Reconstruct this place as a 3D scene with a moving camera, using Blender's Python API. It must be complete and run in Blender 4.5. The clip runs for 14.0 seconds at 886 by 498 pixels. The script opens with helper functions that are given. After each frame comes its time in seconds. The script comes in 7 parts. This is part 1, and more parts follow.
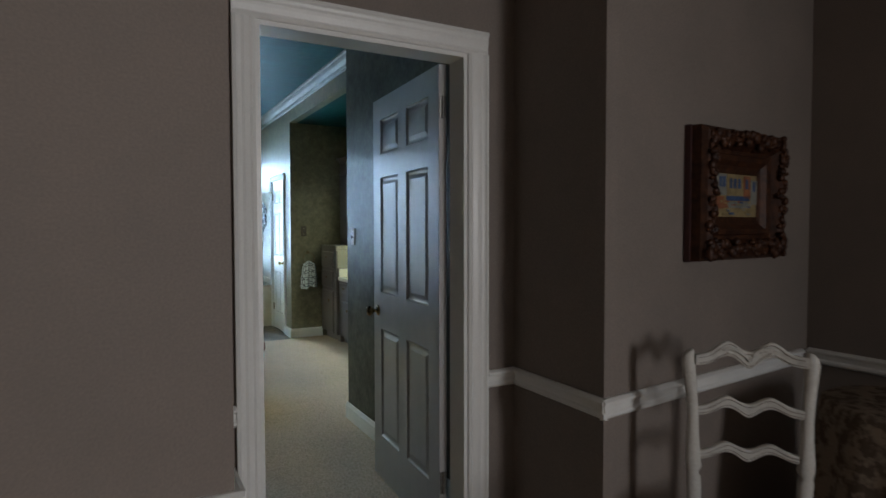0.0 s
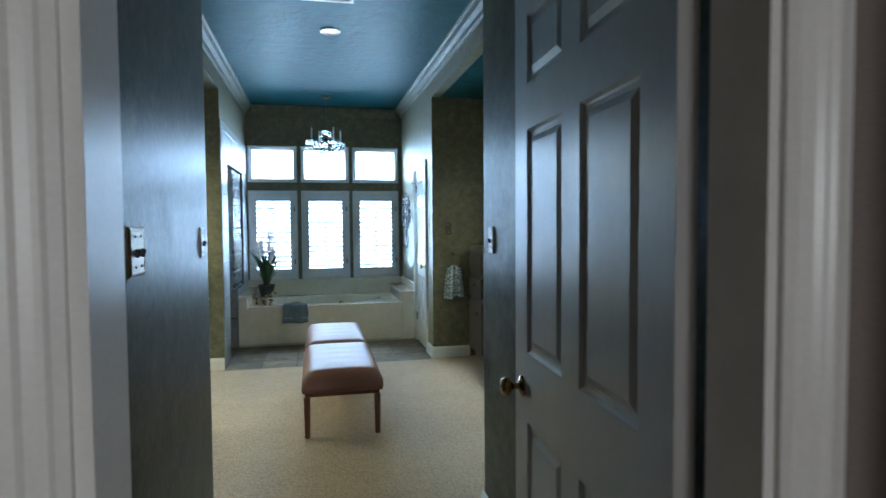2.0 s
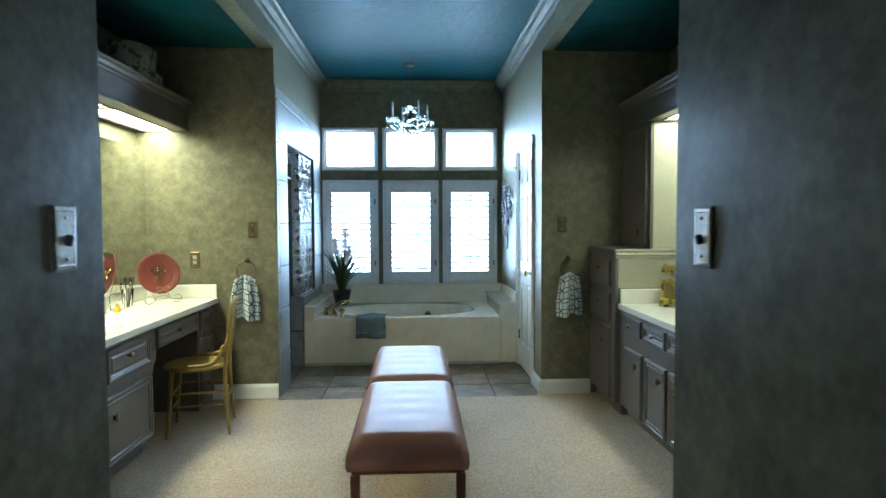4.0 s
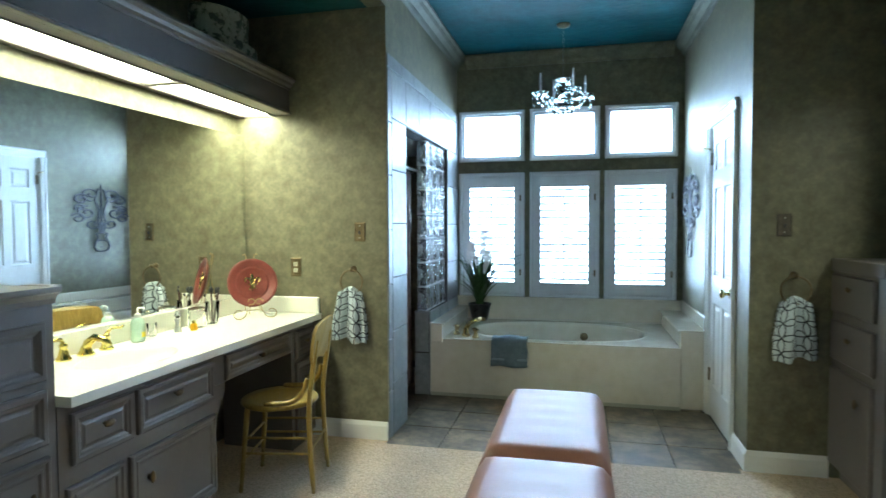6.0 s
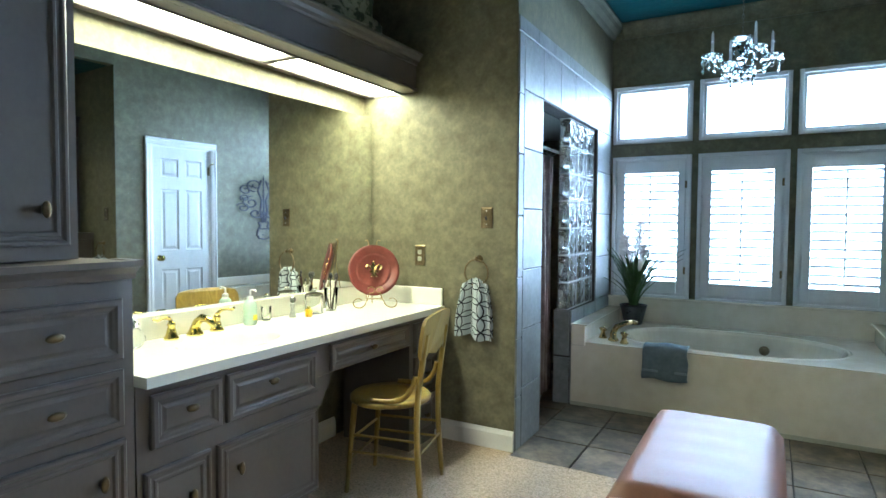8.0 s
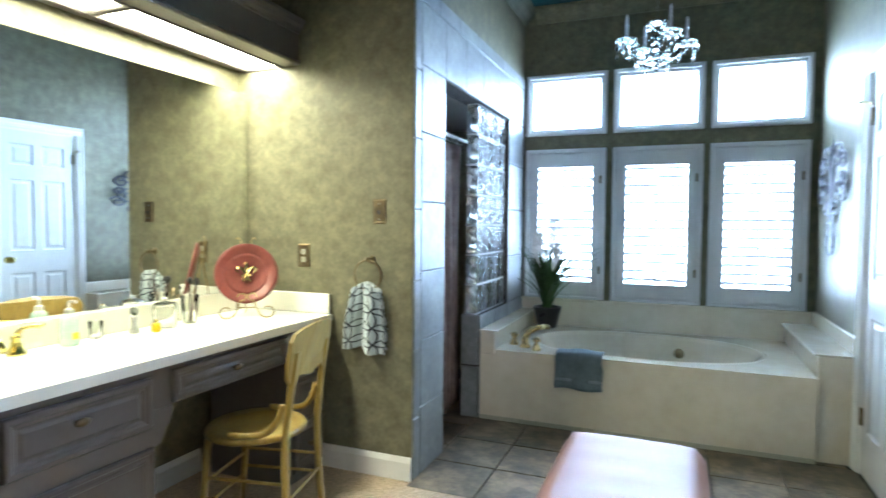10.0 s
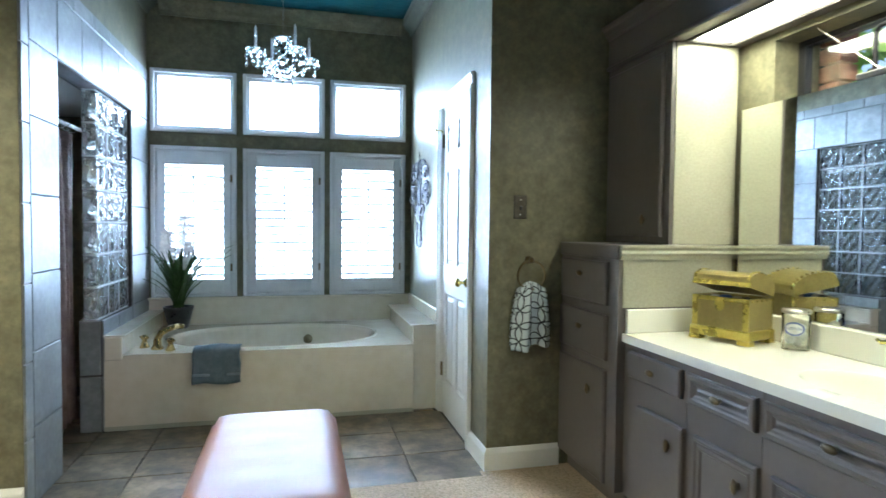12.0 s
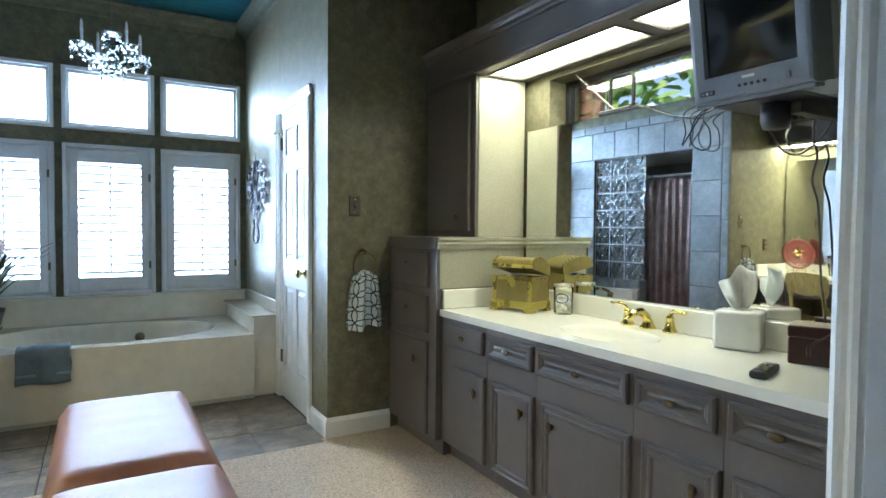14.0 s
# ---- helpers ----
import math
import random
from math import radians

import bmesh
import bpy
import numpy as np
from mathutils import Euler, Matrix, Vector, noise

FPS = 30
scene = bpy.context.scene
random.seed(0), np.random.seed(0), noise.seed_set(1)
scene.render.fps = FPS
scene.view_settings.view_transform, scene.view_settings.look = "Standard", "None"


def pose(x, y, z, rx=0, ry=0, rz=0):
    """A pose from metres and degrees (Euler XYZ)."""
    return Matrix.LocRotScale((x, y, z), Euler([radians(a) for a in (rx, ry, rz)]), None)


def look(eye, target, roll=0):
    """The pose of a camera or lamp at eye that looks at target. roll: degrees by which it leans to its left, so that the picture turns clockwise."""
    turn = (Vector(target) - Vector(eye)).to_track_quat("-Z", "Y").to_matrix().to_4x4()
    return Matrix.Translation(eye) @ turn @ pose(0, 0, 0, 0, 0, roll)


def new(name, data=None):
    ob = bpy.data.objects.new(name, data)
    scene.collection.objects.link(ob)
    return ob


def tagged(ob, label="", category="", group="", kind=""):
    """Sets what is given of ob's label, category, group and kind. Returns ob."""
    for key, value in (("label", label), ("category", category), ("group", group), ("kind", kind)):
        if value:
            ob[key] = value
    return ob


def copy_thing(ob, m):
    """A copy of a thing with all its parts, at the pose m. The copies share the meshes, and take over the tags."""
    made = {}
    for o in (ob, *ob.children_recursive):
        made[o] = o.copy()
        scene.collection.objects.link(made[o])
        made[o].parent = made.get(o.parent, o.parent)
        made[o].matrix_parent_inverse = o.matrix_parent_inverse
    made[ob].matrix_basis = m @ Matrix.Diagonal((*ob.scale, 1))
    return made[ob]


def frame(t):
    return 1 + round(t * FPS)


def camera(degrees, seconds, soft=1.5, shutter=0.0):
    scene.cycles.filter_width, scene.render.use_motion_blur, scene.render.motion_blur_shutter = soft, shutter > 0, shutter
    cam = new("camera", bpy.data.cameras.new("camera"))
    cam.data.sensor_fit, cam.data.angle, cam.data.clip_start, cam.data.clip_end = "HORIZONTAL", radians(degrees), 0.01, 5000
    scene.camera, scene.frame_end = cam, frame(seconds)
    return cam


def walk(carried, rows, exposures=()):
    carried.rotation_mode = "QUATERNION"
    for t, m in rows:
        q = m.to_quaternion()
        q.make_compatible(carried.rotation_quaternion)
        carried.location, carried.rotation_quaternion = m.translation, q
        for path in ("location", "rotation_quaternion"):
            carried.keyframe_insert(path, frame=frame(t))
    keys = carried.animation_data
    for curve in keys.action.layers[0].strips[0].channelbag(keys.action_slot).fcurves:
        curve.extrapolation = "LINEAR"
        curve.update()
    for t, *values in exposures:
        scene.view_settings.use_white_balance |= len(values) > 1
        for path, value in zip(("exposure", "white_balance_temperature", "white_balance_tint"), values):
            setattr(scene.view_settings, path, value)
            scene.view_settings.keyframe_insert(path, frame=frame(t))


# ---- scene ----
cam = camera(74.4, 14.0, shutter=0.35)
PATH = [
    (0, (0.845, 1.441, 1.4), (1.803, 3.195, 1.328), -0.1),
    (0.5, (1.055, 1.802, 1.424), (1.908, 3.609, 1.342), -0.4),
    (1, (1.227, 2.171, 1.429), (1.956, 4.031, 1.342), -0.7),
    (1.5, (1.396, 2.528, 1.413), (2.013, 4.428, 1.33), -0.3),
    (2, (1.498, 2.864, 1.413), (1.925, 4.816, 1.327), -0.4),
    (2.5, (1.559, 3.208, 1.411), (1.854, 5.184, 1.328), -0.3),
    (5, (1.753, 4.889, 1.35), (1.679, 6.886, 1.263), -0.2),
    (5.5, (1.767, 5.162, 1.353), (1.542, 7.148, 1.271), -0.1),
    (6, (1.799, 5.374, 1.362), (1.339, 7.319, 1.284), -0.2),
    (6.5, (1.842, 5.495, 1.355), (1.144, 7.367, 1.283), -0.2),
    (7, (1.88, 5.587, 1.332), (1.015, 7.388, 1.258), -0.1),
    (9.5, (1.804, 6.214, 1.264), (0.794, 7.938, 1.175), 0.5),
    (10, (1.804, 6.298, 1.27), (1.058, 8.152, 1.184), 0.5),
    (10.5, (1.752, 6.314, 1.255), (1.356, 8.273, 1.176), 0.6),
    (11, (1.786, 6.255, 1.265), (1.695, 8.251, 1.183), 0.6),
    (11.5, (1.767, 6.167, 1.25), (2.002, 8.152, 1.175), 0.6),
    (12, (1.759, 6.034, 1.251), (2.238, 7.974, 1.179), 0.6),
    (12.5, (1.719, 5.889, 1.267), (2.349, 7.786, 1.189), 0.3),
    (13, (1.655, 5.734, 1.253), (2.427, 7.578, 1.188), 0.5),
    (13.5, (1.58, 5.649, 1.251), (2.523, 7.412, 1.189), 0.7),
    (14, (1.555, 5.614, 1.231), (2.572, 7.335, 1.162), 0.5),
]
walk(cam, [(t, look(eye, target, roll)) for t, eye, target, roll in PATH],
     [(0.0, 0.38, 5850, 9), (0.5, 0.72, 5800, 8), (1.0, 0.62, 5700, 8), (1.5, 0.48, 5600, 8), (2.5, 0.50, 5600, 6), (5.0, 0.78, 5700, 7),
      (7.0, 0.78, 5700, 9), (9.5, 1.16, 5750, 15), (11.0, 1.26, 5800, 16), (12.5, 1.16, 5900, 16), (14.0, 0.95, 5900, 17)])

# ---- world, sun, window light, bedroom fill ----
world = bpy.data.worlds.new("world")
scene.world = world
world.use_nodes = True
wn = world.node_tree
sky = wn.nodes.new("ShaderNodeTexSky")
sky.sky_type, sky.sun_disc = "NISHITA", False
sky.sun_elevation, sky.sun_rotation = radians(58), radians(285)
wn.links.new(sky.outputs[0], wn.nodes["Background"].inputs[0])
wn.nodes["Background"].inputs[1].default_value = 0.12


def lamp(name, kind, energy, color, m, **more):
    d = bpy.data.lights.new(name, kind)
    d.energy, d.color = energy, color
    if kind == "AREA":
        d.shape, d.size, d.size_y, d.spread = "RECTANGLE", more["w"], more["h"], radians(more["spread"])
    if kind == "SUN":
        d.angle = radians(more["deg"])
    if kind == "SPOT":
        d.spot_size, d.spot_blend, d.shadow_soft_size = radians(more["cone"]), 0.5, 0.05
    ob = new(name, d)
    ob.matrix_basis = m
    return ob


lamp("sun", "SUN", 3.0, (1.0, 0.95, 0.88), look((-9, 5, 15), (1.6, 8, 0)), deg=0.5)
# sky light falls in through the tall windows and reaches the floor more than the ceiling
lamp("window_daylight", "AREA", 620, (0.56, 0.78, 1.0), look((1.64, 11.97, 1.56), (1.64, 8.0, -0.55)), w=3.3, h=2.7, spread=132)
# Fill lamp added in an unseen, assumed opening to light the bedroom walls.
lamp("bedroom_fill_light", "AREA", 50, (1.0, 0.92, 0.85), look((2.98, -2.98, 1.6), (-1.4, 2.9, 1.2)), w=1.0, h=1.3, spread=112)

# ---- materials ----


def shader(name):
    m = bpy.data.materials.new(name)
    m.use_nodes = True
    return m, m.node_tree, m.node_tree.nodes["Principled BSDF"]


def noise_node(nt, scale, detail=4, rough=0.6, coord=None):
    n = nt.nodes.new("ShaderNodeTexNoise")
    n.inputs["Scale"].default_value, n.inputs["Detail"].default_value, n.inputs["Roughness"].default_value = scale, detail, rough
    if coord:
        nt.links.new(coord, n.inputs["Vector"])
    return n


def surface(name, a, b, rough=0.5, scale=6.0, fine=90.0, bump=0.15, metal=0.0, mix3=None, spread=(0.35, 0.65), rough_var=0.12, per_piece=0.0, coat=0.0, stretch=None, bump_dist=0.004, spec=0.5, mottle=0.25, tint=None):
    """A surface whose colour wanders between a and b at two scales, with fine relief."""
    m, nt, p = shader(name)
    tc = nt.nodes.new("ShaderNodeTexCoord")
    coord = tc.outputs["Object"]
    if stretch:
        mp = nt.nodes.new("ShaderNodeMapping")
        mp.inputs["Scale"].default_value = stretch
        nt.links.new(coord, mp.inputs["Vector"])
        coord = mp.outputs[0]
    if per_piece:
        oi = nt.nodes.new("ShaderNodeObjectInfo")
        add = nt.nodes.new("ShaderNodeVectorMath")
        add.operation = "MULTIPLY_ADD"
        comb = nt.nodes.new("ShaderNodeCombineXYZ")
        for i in range(3):
            nt.links.new(oi.outputs["Random"], comb.inputs[i])
        nt.links.new(comb.outputs[0], add.inputs[0])
        add.inputs[1].default_value = (37, 19, 53)
        nt.links.new(coord, add.inputs[2])
        coord = add.outputs[0]
    big, small = noise_node(nt, scale, 5, 0.65, coord), noise_node(nt, fine, 3, 0.6, coord)
    ramp = nt.nodes.new("ShaderNodeValToRGB")
    el = ramp.color_ramp.elements
    el[0].position, el[0].color = spread[0], (*a, 1)
    el[1].position, el[1].color = spread[1], (*b, 1)
    if mix3:
        e = ramp.color_ramp.elements.new((spread[0] + spread[1]) / 2)
        e.color = (*mix3, 1)
    nt.links.new(big.outputs[0], ramp.inputs[0])
    mul = nt.nodes.new("ShaderNodeMixRGB")
    mul.blend_type, mul.inputs[0].default_value = "OVERLAY", mottle
    nt.links.new(ramp.outputs[0], mul.inputs[1])
    nt.links.new(small.outputs[0], mul.inputs[2])
    out = mul.outputs[0]
    if per_piece:
        hsv = nt.nodes.new("ShaderNodeHueSaturation")
        mr = nt.nodes.new("ShaderNodeMapRange")
        mr.inputs[3].default_value, mr.inputs[4].default_value = 1 - per_piece, 1 + per_piece
        nt.links.new(oi.outputs["Random"], mr.inputs[0])
        nt.links.new(mr.outputs[0], hsv.inputs["Value"])
        nt.links.new(out, hsv.inputs["Color"])
        out = hsv.outputs[0]
    nt.links.new(out, p.inputs["Base Color"])
    rr = nt.nodes.new("ShaderNodeMapRange")
    rr.inputs[3].default_value, rr.inputs[4].default_value = max(0.02, rough - rough_var), min(1, rough + rough_var)
    nt.links.new(big.outputs[0], rr.inputs[0])
    nt.links.new(rr.outputs[0], p.inputs["Roughness"])
    p.inputs["Metallic"].default_value = metal
    p.inputs["Coat Weight"].default_value = coat
    p.inputs["Specular IOR Level"].default_value = spec
    if tint:
        p.inputs["Specular Tint"].default_value = (*tint, 1)
    if bump:
        bn = nt.nodes.new("ShaderNodeBump")
        bn.inputs["Strength"].default_value, bn.inputs["Distance"].default_value = bump, bump_dist
        nt.links.new(small.outputs[0], bn.inputs["Height"])
        nt.links.new(bn.outputs[0], p.inputs["Normal"])
    return m


def pile(name, a, b):
    """Cut-pile carpet: tufts of about a centimetre, each a little lighter or darker, over broad worn patches."""
    m, nt, p = shader(name)
    tc = nt.nodes.new("ShaderNodeTexCoord")
    broad, clump = noise_node(nt, 1.7, 4, 0.6, tc.outputs["Object"]), noise_node(nt, 70, 3, 0.7, tc.outputs["Object"])
    tuft = nt.nodes.new("ShaderNodeTexVoronoi")
    tuft.inputs["Scale"].default_value = 130
    nt.links.new(tc.outputs["Object"], tuft.inputs["Vector"])
    sep = nt.nodes.new("ShaderNodeSeparateColor")
    nt.links.new(tuft.outputs["Color"], sep.inputs[0])
    total = None
    for out, share in ((broad.outputs[0], 0.30), (clump.outputs[0], 0.55), (sep.outputs[0], 0.32)):
        k = nt.nodes.new("ShaderNodeMath")
        k.operation, k.inputs[1].default_value = "MULTIPLY_ADD", share
        nt.links.new(out, k.inputs[0])
        k.inputs[2].default_value = 0.0
        if total:
            nt.links.new(total, k.inputs[2])
        total = k.outputs[0]
    ramp = nt.nodes.new("ShaderNodeValToRGB")
    el = ramp.color_ramp.elements
    el[0].position, el[0].color = 0.36, (*(v * 0.74 for v in a), 1)
    el[1].position, el[1].color = 0.80, (*b, 1)
    e = el.new(0.52)
    e.color = (*a, 1)
    nt.links.new(total, ramp.inputs[0])
    nt.links.new(ramp.outputs[0], p.inputs["Base Color"])
    p.inputs["Roughness"].default_value, p.inputs["Specular IOR Level"].default_value = 0.95, 0.1
    bn = nt.nodes.new("ShaderNodeBump")
    bn.inputs["Strength"].default_value, bn.inputs["Distance"].default_value = 1.0, 0.02
    nt.links.new(total, bn.inputs["Height"])
    nt.links.new(bn.outputs[0], p.inputs["Normal"])
    return m


def glowing(name, color, strength):
    m, nt, p = shader(name)
    p.inputs["Base Color"].default_value = (0.8, 0.8, 0.8, 1)
    p.inputs["Emission Color"].default_value, p.inputs["Emission Strength"].default_value = (*color, 1), strength
    return m


def glassy(name, color=(1, 1, 1), rough=0.0, bump=0.0, scale=20.0, ior=1.45, clear=1.0):
    m, nt, p = shader(name)
    p.inputs["Base Color"].default_value, p.inputs["Roughness"].default_value = (*color, 1), rough
    p.inputs["Transmission Weight"].default_value, p.inputs["IOR"].default_value = clear, ior
    if bump:
        tc = nt.nodes.new("ShaderNodeTexCoord")
        n = noise_node(nt, scale, 2, 0.5, tc.outputs["Object"])
        bn = nt.nodes.new("ShaderNodeBump")
        bn.inputs["Strength"].default_value, bn.inputs["Distance"].default_value = bump, 0.02
        nt.links.new(n.outputs[0], bn.inputs["Height"])
        nt.links.new(bn.outputs[0], p.inputs["Normal"])
    return m


M = {}
M["faux"] = surface("sponged_olive_paint", (0.130, 0.120, 0.073), (0.212, 0.196, 0.122), 0.44, 12.5, 48, 0.12, mix3=(0.162, 0.151, 0.098), spread=(0.33, 0.67), rough_var=0.10, spec=0.26, mottle=0.3)
# The faux finish about a third darker and greyer, for the passage walls.
M["fauxgrey"] = surface("sponged_olive_paint_darker", (0.085, 0.086, 0.068), (0.145, 0.145, 0.116), 0.36, 8.5, 34, 0.14, mix3=(0.115, 0.116, 0.094), spread=(0.33, 0.67), rough_var=0.08, spec=0.05, mottle=0.3)
M["taupe"] = surface("matt_taupe_paint", (0.208, 0.175, 0.150), (0.234, 0.195, 0.167), 0.75, 3.0, 160, 0.10)
M["teal"] = surface("satin_teal_ceiling_paint", (0.007, 0.052, 0.060), (0.014, 0.080, 0.088), 0.50, 5.0, 11, 0.5, bump_dist=0.012, spec=0.055, tint=(0.30, 0.85, 1.0))
M["plain"] = surface("plain_ceiling_paint", (0.55, 0.53, 0.50), (0.6, 0.58, 0.55), 0.8, 3.0, 150, 0.1)
M["white"] = surface("white_trim_paint", (0.76, 0.755, 0.72), (0.82, 0.815, 0.78), 0.35, 4.0, 120, 0.05)
M["shutter"] = surface("satin_shutter_paint", (0.64, 0.65, 0.66), (0.70, 0.71, 0.72), 0.35, 4.0, 120, 0.05)
M["door"] = surface("satin_white_door_paint", (0.62, 0.62, 0.60), (0.70, 0.70, 0.67), 0.32, 3.0, 120, 0.08, stretch=(1, 1, 0.15))
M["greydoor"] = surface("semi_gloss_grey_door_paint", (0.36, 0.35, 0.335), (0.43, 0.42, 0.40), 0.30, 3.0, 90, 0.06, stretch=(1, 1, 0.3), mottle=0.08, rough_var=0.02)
M["carpet"] = pile("beige_cut_pile_carpet", (0.56, 0.43, 0.305), (0.74, 0.585, 0.43))
M["slate"] = surface("mottled_slate_floor_tile", (0.062, 0.046, 0.031), (0.28, 0.215, 0.135), 0.38, 7.0, 40, 0.25, mix3=(0.15, 0.117, 0.076), per_piece=0.14)
M["walltile"] = surface("blue_grey_wall_tile", (0.165, 0.178, 0.178), (0.255, 0.265, 0.258), 0.36, 5.0, 28, 0.2, mix3=(0.205, 0.217, 0.214), per_piece=0.10, mottle=0.3, spec=0.33)
M["grout"] = surface("dark_grout", (0.045, 0.043, 0.04), (0.07, 0.066, 0.06), 0.9, 12, 150, 0.3)
M["cabinet"] = surface("taupe_grey_cabinet_paint", (0.118, 0.102, 0.096), (0.136, 0.119, 0.111), 0.38, 4.0, 70, 0.04, stretch=(1, 1, 0.6), mottle=0.12)
# Cream trim; also puts the soffit's light into the cabinet sides' colour.
M["cream"] = surface("cream_trim_and_lit_sides", (0.38, 0.365, 0.275), (0.43, 0.412, 0.312), 0.45, 3.0, 100, 0.05)
M["counter"] = surface("cream_cultured_marble", (0.80, 0.785, 0.70), (0.82, 0.805, 0.725), 0.24, 3.0, 12, 0.01, coat=0.1, mottle=0.05, rough_var=0.015)
M["tub"] = surface("cream_cultured_marble_tub", (0.66, 0.595, 0.465), (0.73, 0.665, 0.53), 0.14, 3.0, 12, 0.02, coat=0.4, mottle=0.1)
M["leather"] = surface("brown_leather", (0.225, 0.098, 0.066), (0.29, 0.13, 0.09), 0.48, 3.0, 260, 0.25, rough_var=0.06, bump_dist=0.002)
M["redwood"] = surface("reddish_stained_wood", (0.10, 0.030, 0.016), (0.17, 0.055, 0.028), 0.35, 6.0, 60, 0.1, stretch=(8, 8, 1))
M["oak"] = surface("golden_oak", (0.24, 0.155, 0.030), (0.37, 0.255, 0.062), 0.35, 9.0, 80, 0.12, stretch=(6, 6, 1))
M["brass"] = surface("polished_brass", (0.60, 0.49, 0.15), (0.70, 0.58, 0.20), 0.17, 8, 80, 0.03, metal=1.0, rough_var=0.06)
M["oldbrass"] = surface("antique_brass", (0.15, 0.115, 0.065), (0.22, 0.17, 0.10), 0.34, 20, 90, 0.05, metal=1.0)
M["agedbrass"] = surface("aged_brass", (0.36, 0.26, 0.11), (0.50, 0.37, 0.17), 0.25, 14, 80, 0.05, metal=1.0)
M["pewter"] = surface("dull_pewter", (0.20, 0.195, 0.18), (0.30, 0.29, 0.265), 0.36, 30, 120, 0.3, metal=1.0)
M["knobbrass"] = surface("dulled_brass", (0.24, 0.165, 0.07), (0.34, 0.24, 0.10), 0.2, 14, 80, 0.04, metal=1.0)
M["nickel"] = surface("brushed_nickel", (0.55, 0.53, 0.48), (0.62, 0.60, 0.55), 0.3, 10, 90, 0.05, metal=1.0)
M["iron"] = surface("dark_wrought_iron", (0.03, 0.03, 0.035), (0.07, 0.07, 0.08), 0.45, 20, 90, 0.2, metal=0.6)
M["goldiron"] = surface("gilt_wire", (0.30, 0.22, 0.10), (0.42, 0.31, 0.15), 0.35, 20, 90, 0.1, metal=1.0)
M["gold"] = surface("gold_painted_wood", (0.24, 0.19, 0.06), (0.33, 0.265, 0.09), 0.35, 8, 90, 0.1, metal=0.35)
M["goldband"] = surface("gold_metal_band", (0.46, 0.37, 0.07), (0.56, 0.46, 0.11), 0.28, 12, 70, 0.3, metal=0.7)
M["redplate"] = surface("dark_red_lacquer", (0.165, 0.036, 0.028), (0.225, 0.055, 0.042), 0.42, 8, 80, 0.08)
M["bluetowel"] = surface("dusty_blue_terry", (0.125, 0.165, 0.19), (0.18, 0.225, 0.25), 0.95, 12, 300, 0.9, bump_dist=0.004, spec=0.1)
M["leaf"] = surface("green_strap_leaf", (0.025, 0.06, 0.012), (0.06, 0.12, 0.03), 0.45, 20, 90, 0.1)
M["petal"] = surface("white_orchid_petal", (0.72, 0.66, 0.62), (0.82, 0.78, 0.74), 0.6, 30, 90, 0.1)
M["stem"] = surface("brown_green_stem", (0.08, 0.09, 0.03), (0.12, 0.11, 0.05), 0.6, 30, 90, 0.1)
M["pot"] = surface("dark_glazed_pot", (0.018, 0.018, 0.02), (0.04, 0.038, 0.035), 0.3, 10, 90, 0.1)
M["soil"] = surface("dark_moss", (0.03, 0.03, 0.015), (0.06, 0.055, 0.03), 0.95, 30, 200, 0.8)
M["plastic"] = surface("grey_blue_television_plastic", (0.15, 0.165, 0.19), (0.18, 0.195, 0.22), 0.4, 5, 200, 0.08)
M["plasticdark"] = surface("black_plastic", (0.012, 0.012, 0.014), (0.022, 0.022, 0.025), 0.4, 8, 200, 0.08)
M["screen"] = surface("dark_picture_tube_glass", (0.008, 0.010, 0.011), (0.012, 0.014, 0.015), 0.08, 3, 30, 0.0, rough_var=0.02)
M["ceramic"] = surface("white_glazed_ceramic", (0.74, 0.73, 0.69), (0.80, 0.79, 0.75), 0.12, 4, 20, 0.03, coat=0.3)
M["paper"] = surface("soft_white_tissue", (0.80, 0.79, 0.76), (0.85, 0.84, 0.81), 0.9, 10, 90, 0.2)
M["darkwood"] = surface("dark_burgundy_wood", (0.040, 0.012, 0.012), (0.055, 0.017, 0.016), 0.32, 6, 60, 0.05, stretch=(6, 1, 6))
M["curtain"] = surface("brown_vinyl_curtain", (0.15, 0.095, 0.085), (0.25, 0.165, 0.148), 0.16, 6, 22, 0.8, rough_var=0.05, bump_dist=0.012)
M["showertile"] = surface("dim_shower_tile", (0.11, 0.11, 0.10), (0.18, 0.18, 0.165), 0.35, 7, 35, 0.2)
M["frame"] = surface("antiqued_gilt_wood", (0.020, 0.008, 0.005), (0.080, 0.030, 0.012), 0.46, 25, 90, 0.4, metal=0.15, spec=0.3)
M["palechair"] = surface("distressed_white_chair_paint", (0.42, 0.40, 0.36), (0.56, 0.54, 0.49), 0.5, 14, 120, 0.15, spread=(0.3, 0.5))
M["rush"] = surface("brown_rush_seat", (0.06, 0.035, 0.018), (0.11, 0.07, 0.035), 0.8, 30, 120, 0.6)
M["bronze"] = surface("dark_bronze", (0.07, 0.06, 0.045), (0.11, 0.095, 0.07), 0.4, 20, 90, 0.05, metal=0.5)
M["mirror"] = surface("silvered_mirror", (0.86, 0.88, 0.86), (0.87, 0.89, 0.87), 0.012, 2, 4, 0.0, metal=1.0, rough_var=0.002)
M["glass"] = glassy("clear_glass")
M["crystal"] = glassy("cut_crystal", (0.60, 0.65, 0.63), 0.05, ior=1.5)
M["candleglass"] = glassy("frosted_candle_glass", (0.75, 0.78, 0.80), 0.35, ior=1.3, clear=0.75)
M["block"] = glassy("wavy_glass_block", (0.92, 0.97, 0.97), 0.015, 0.25, 30, 1.45, 0.96)
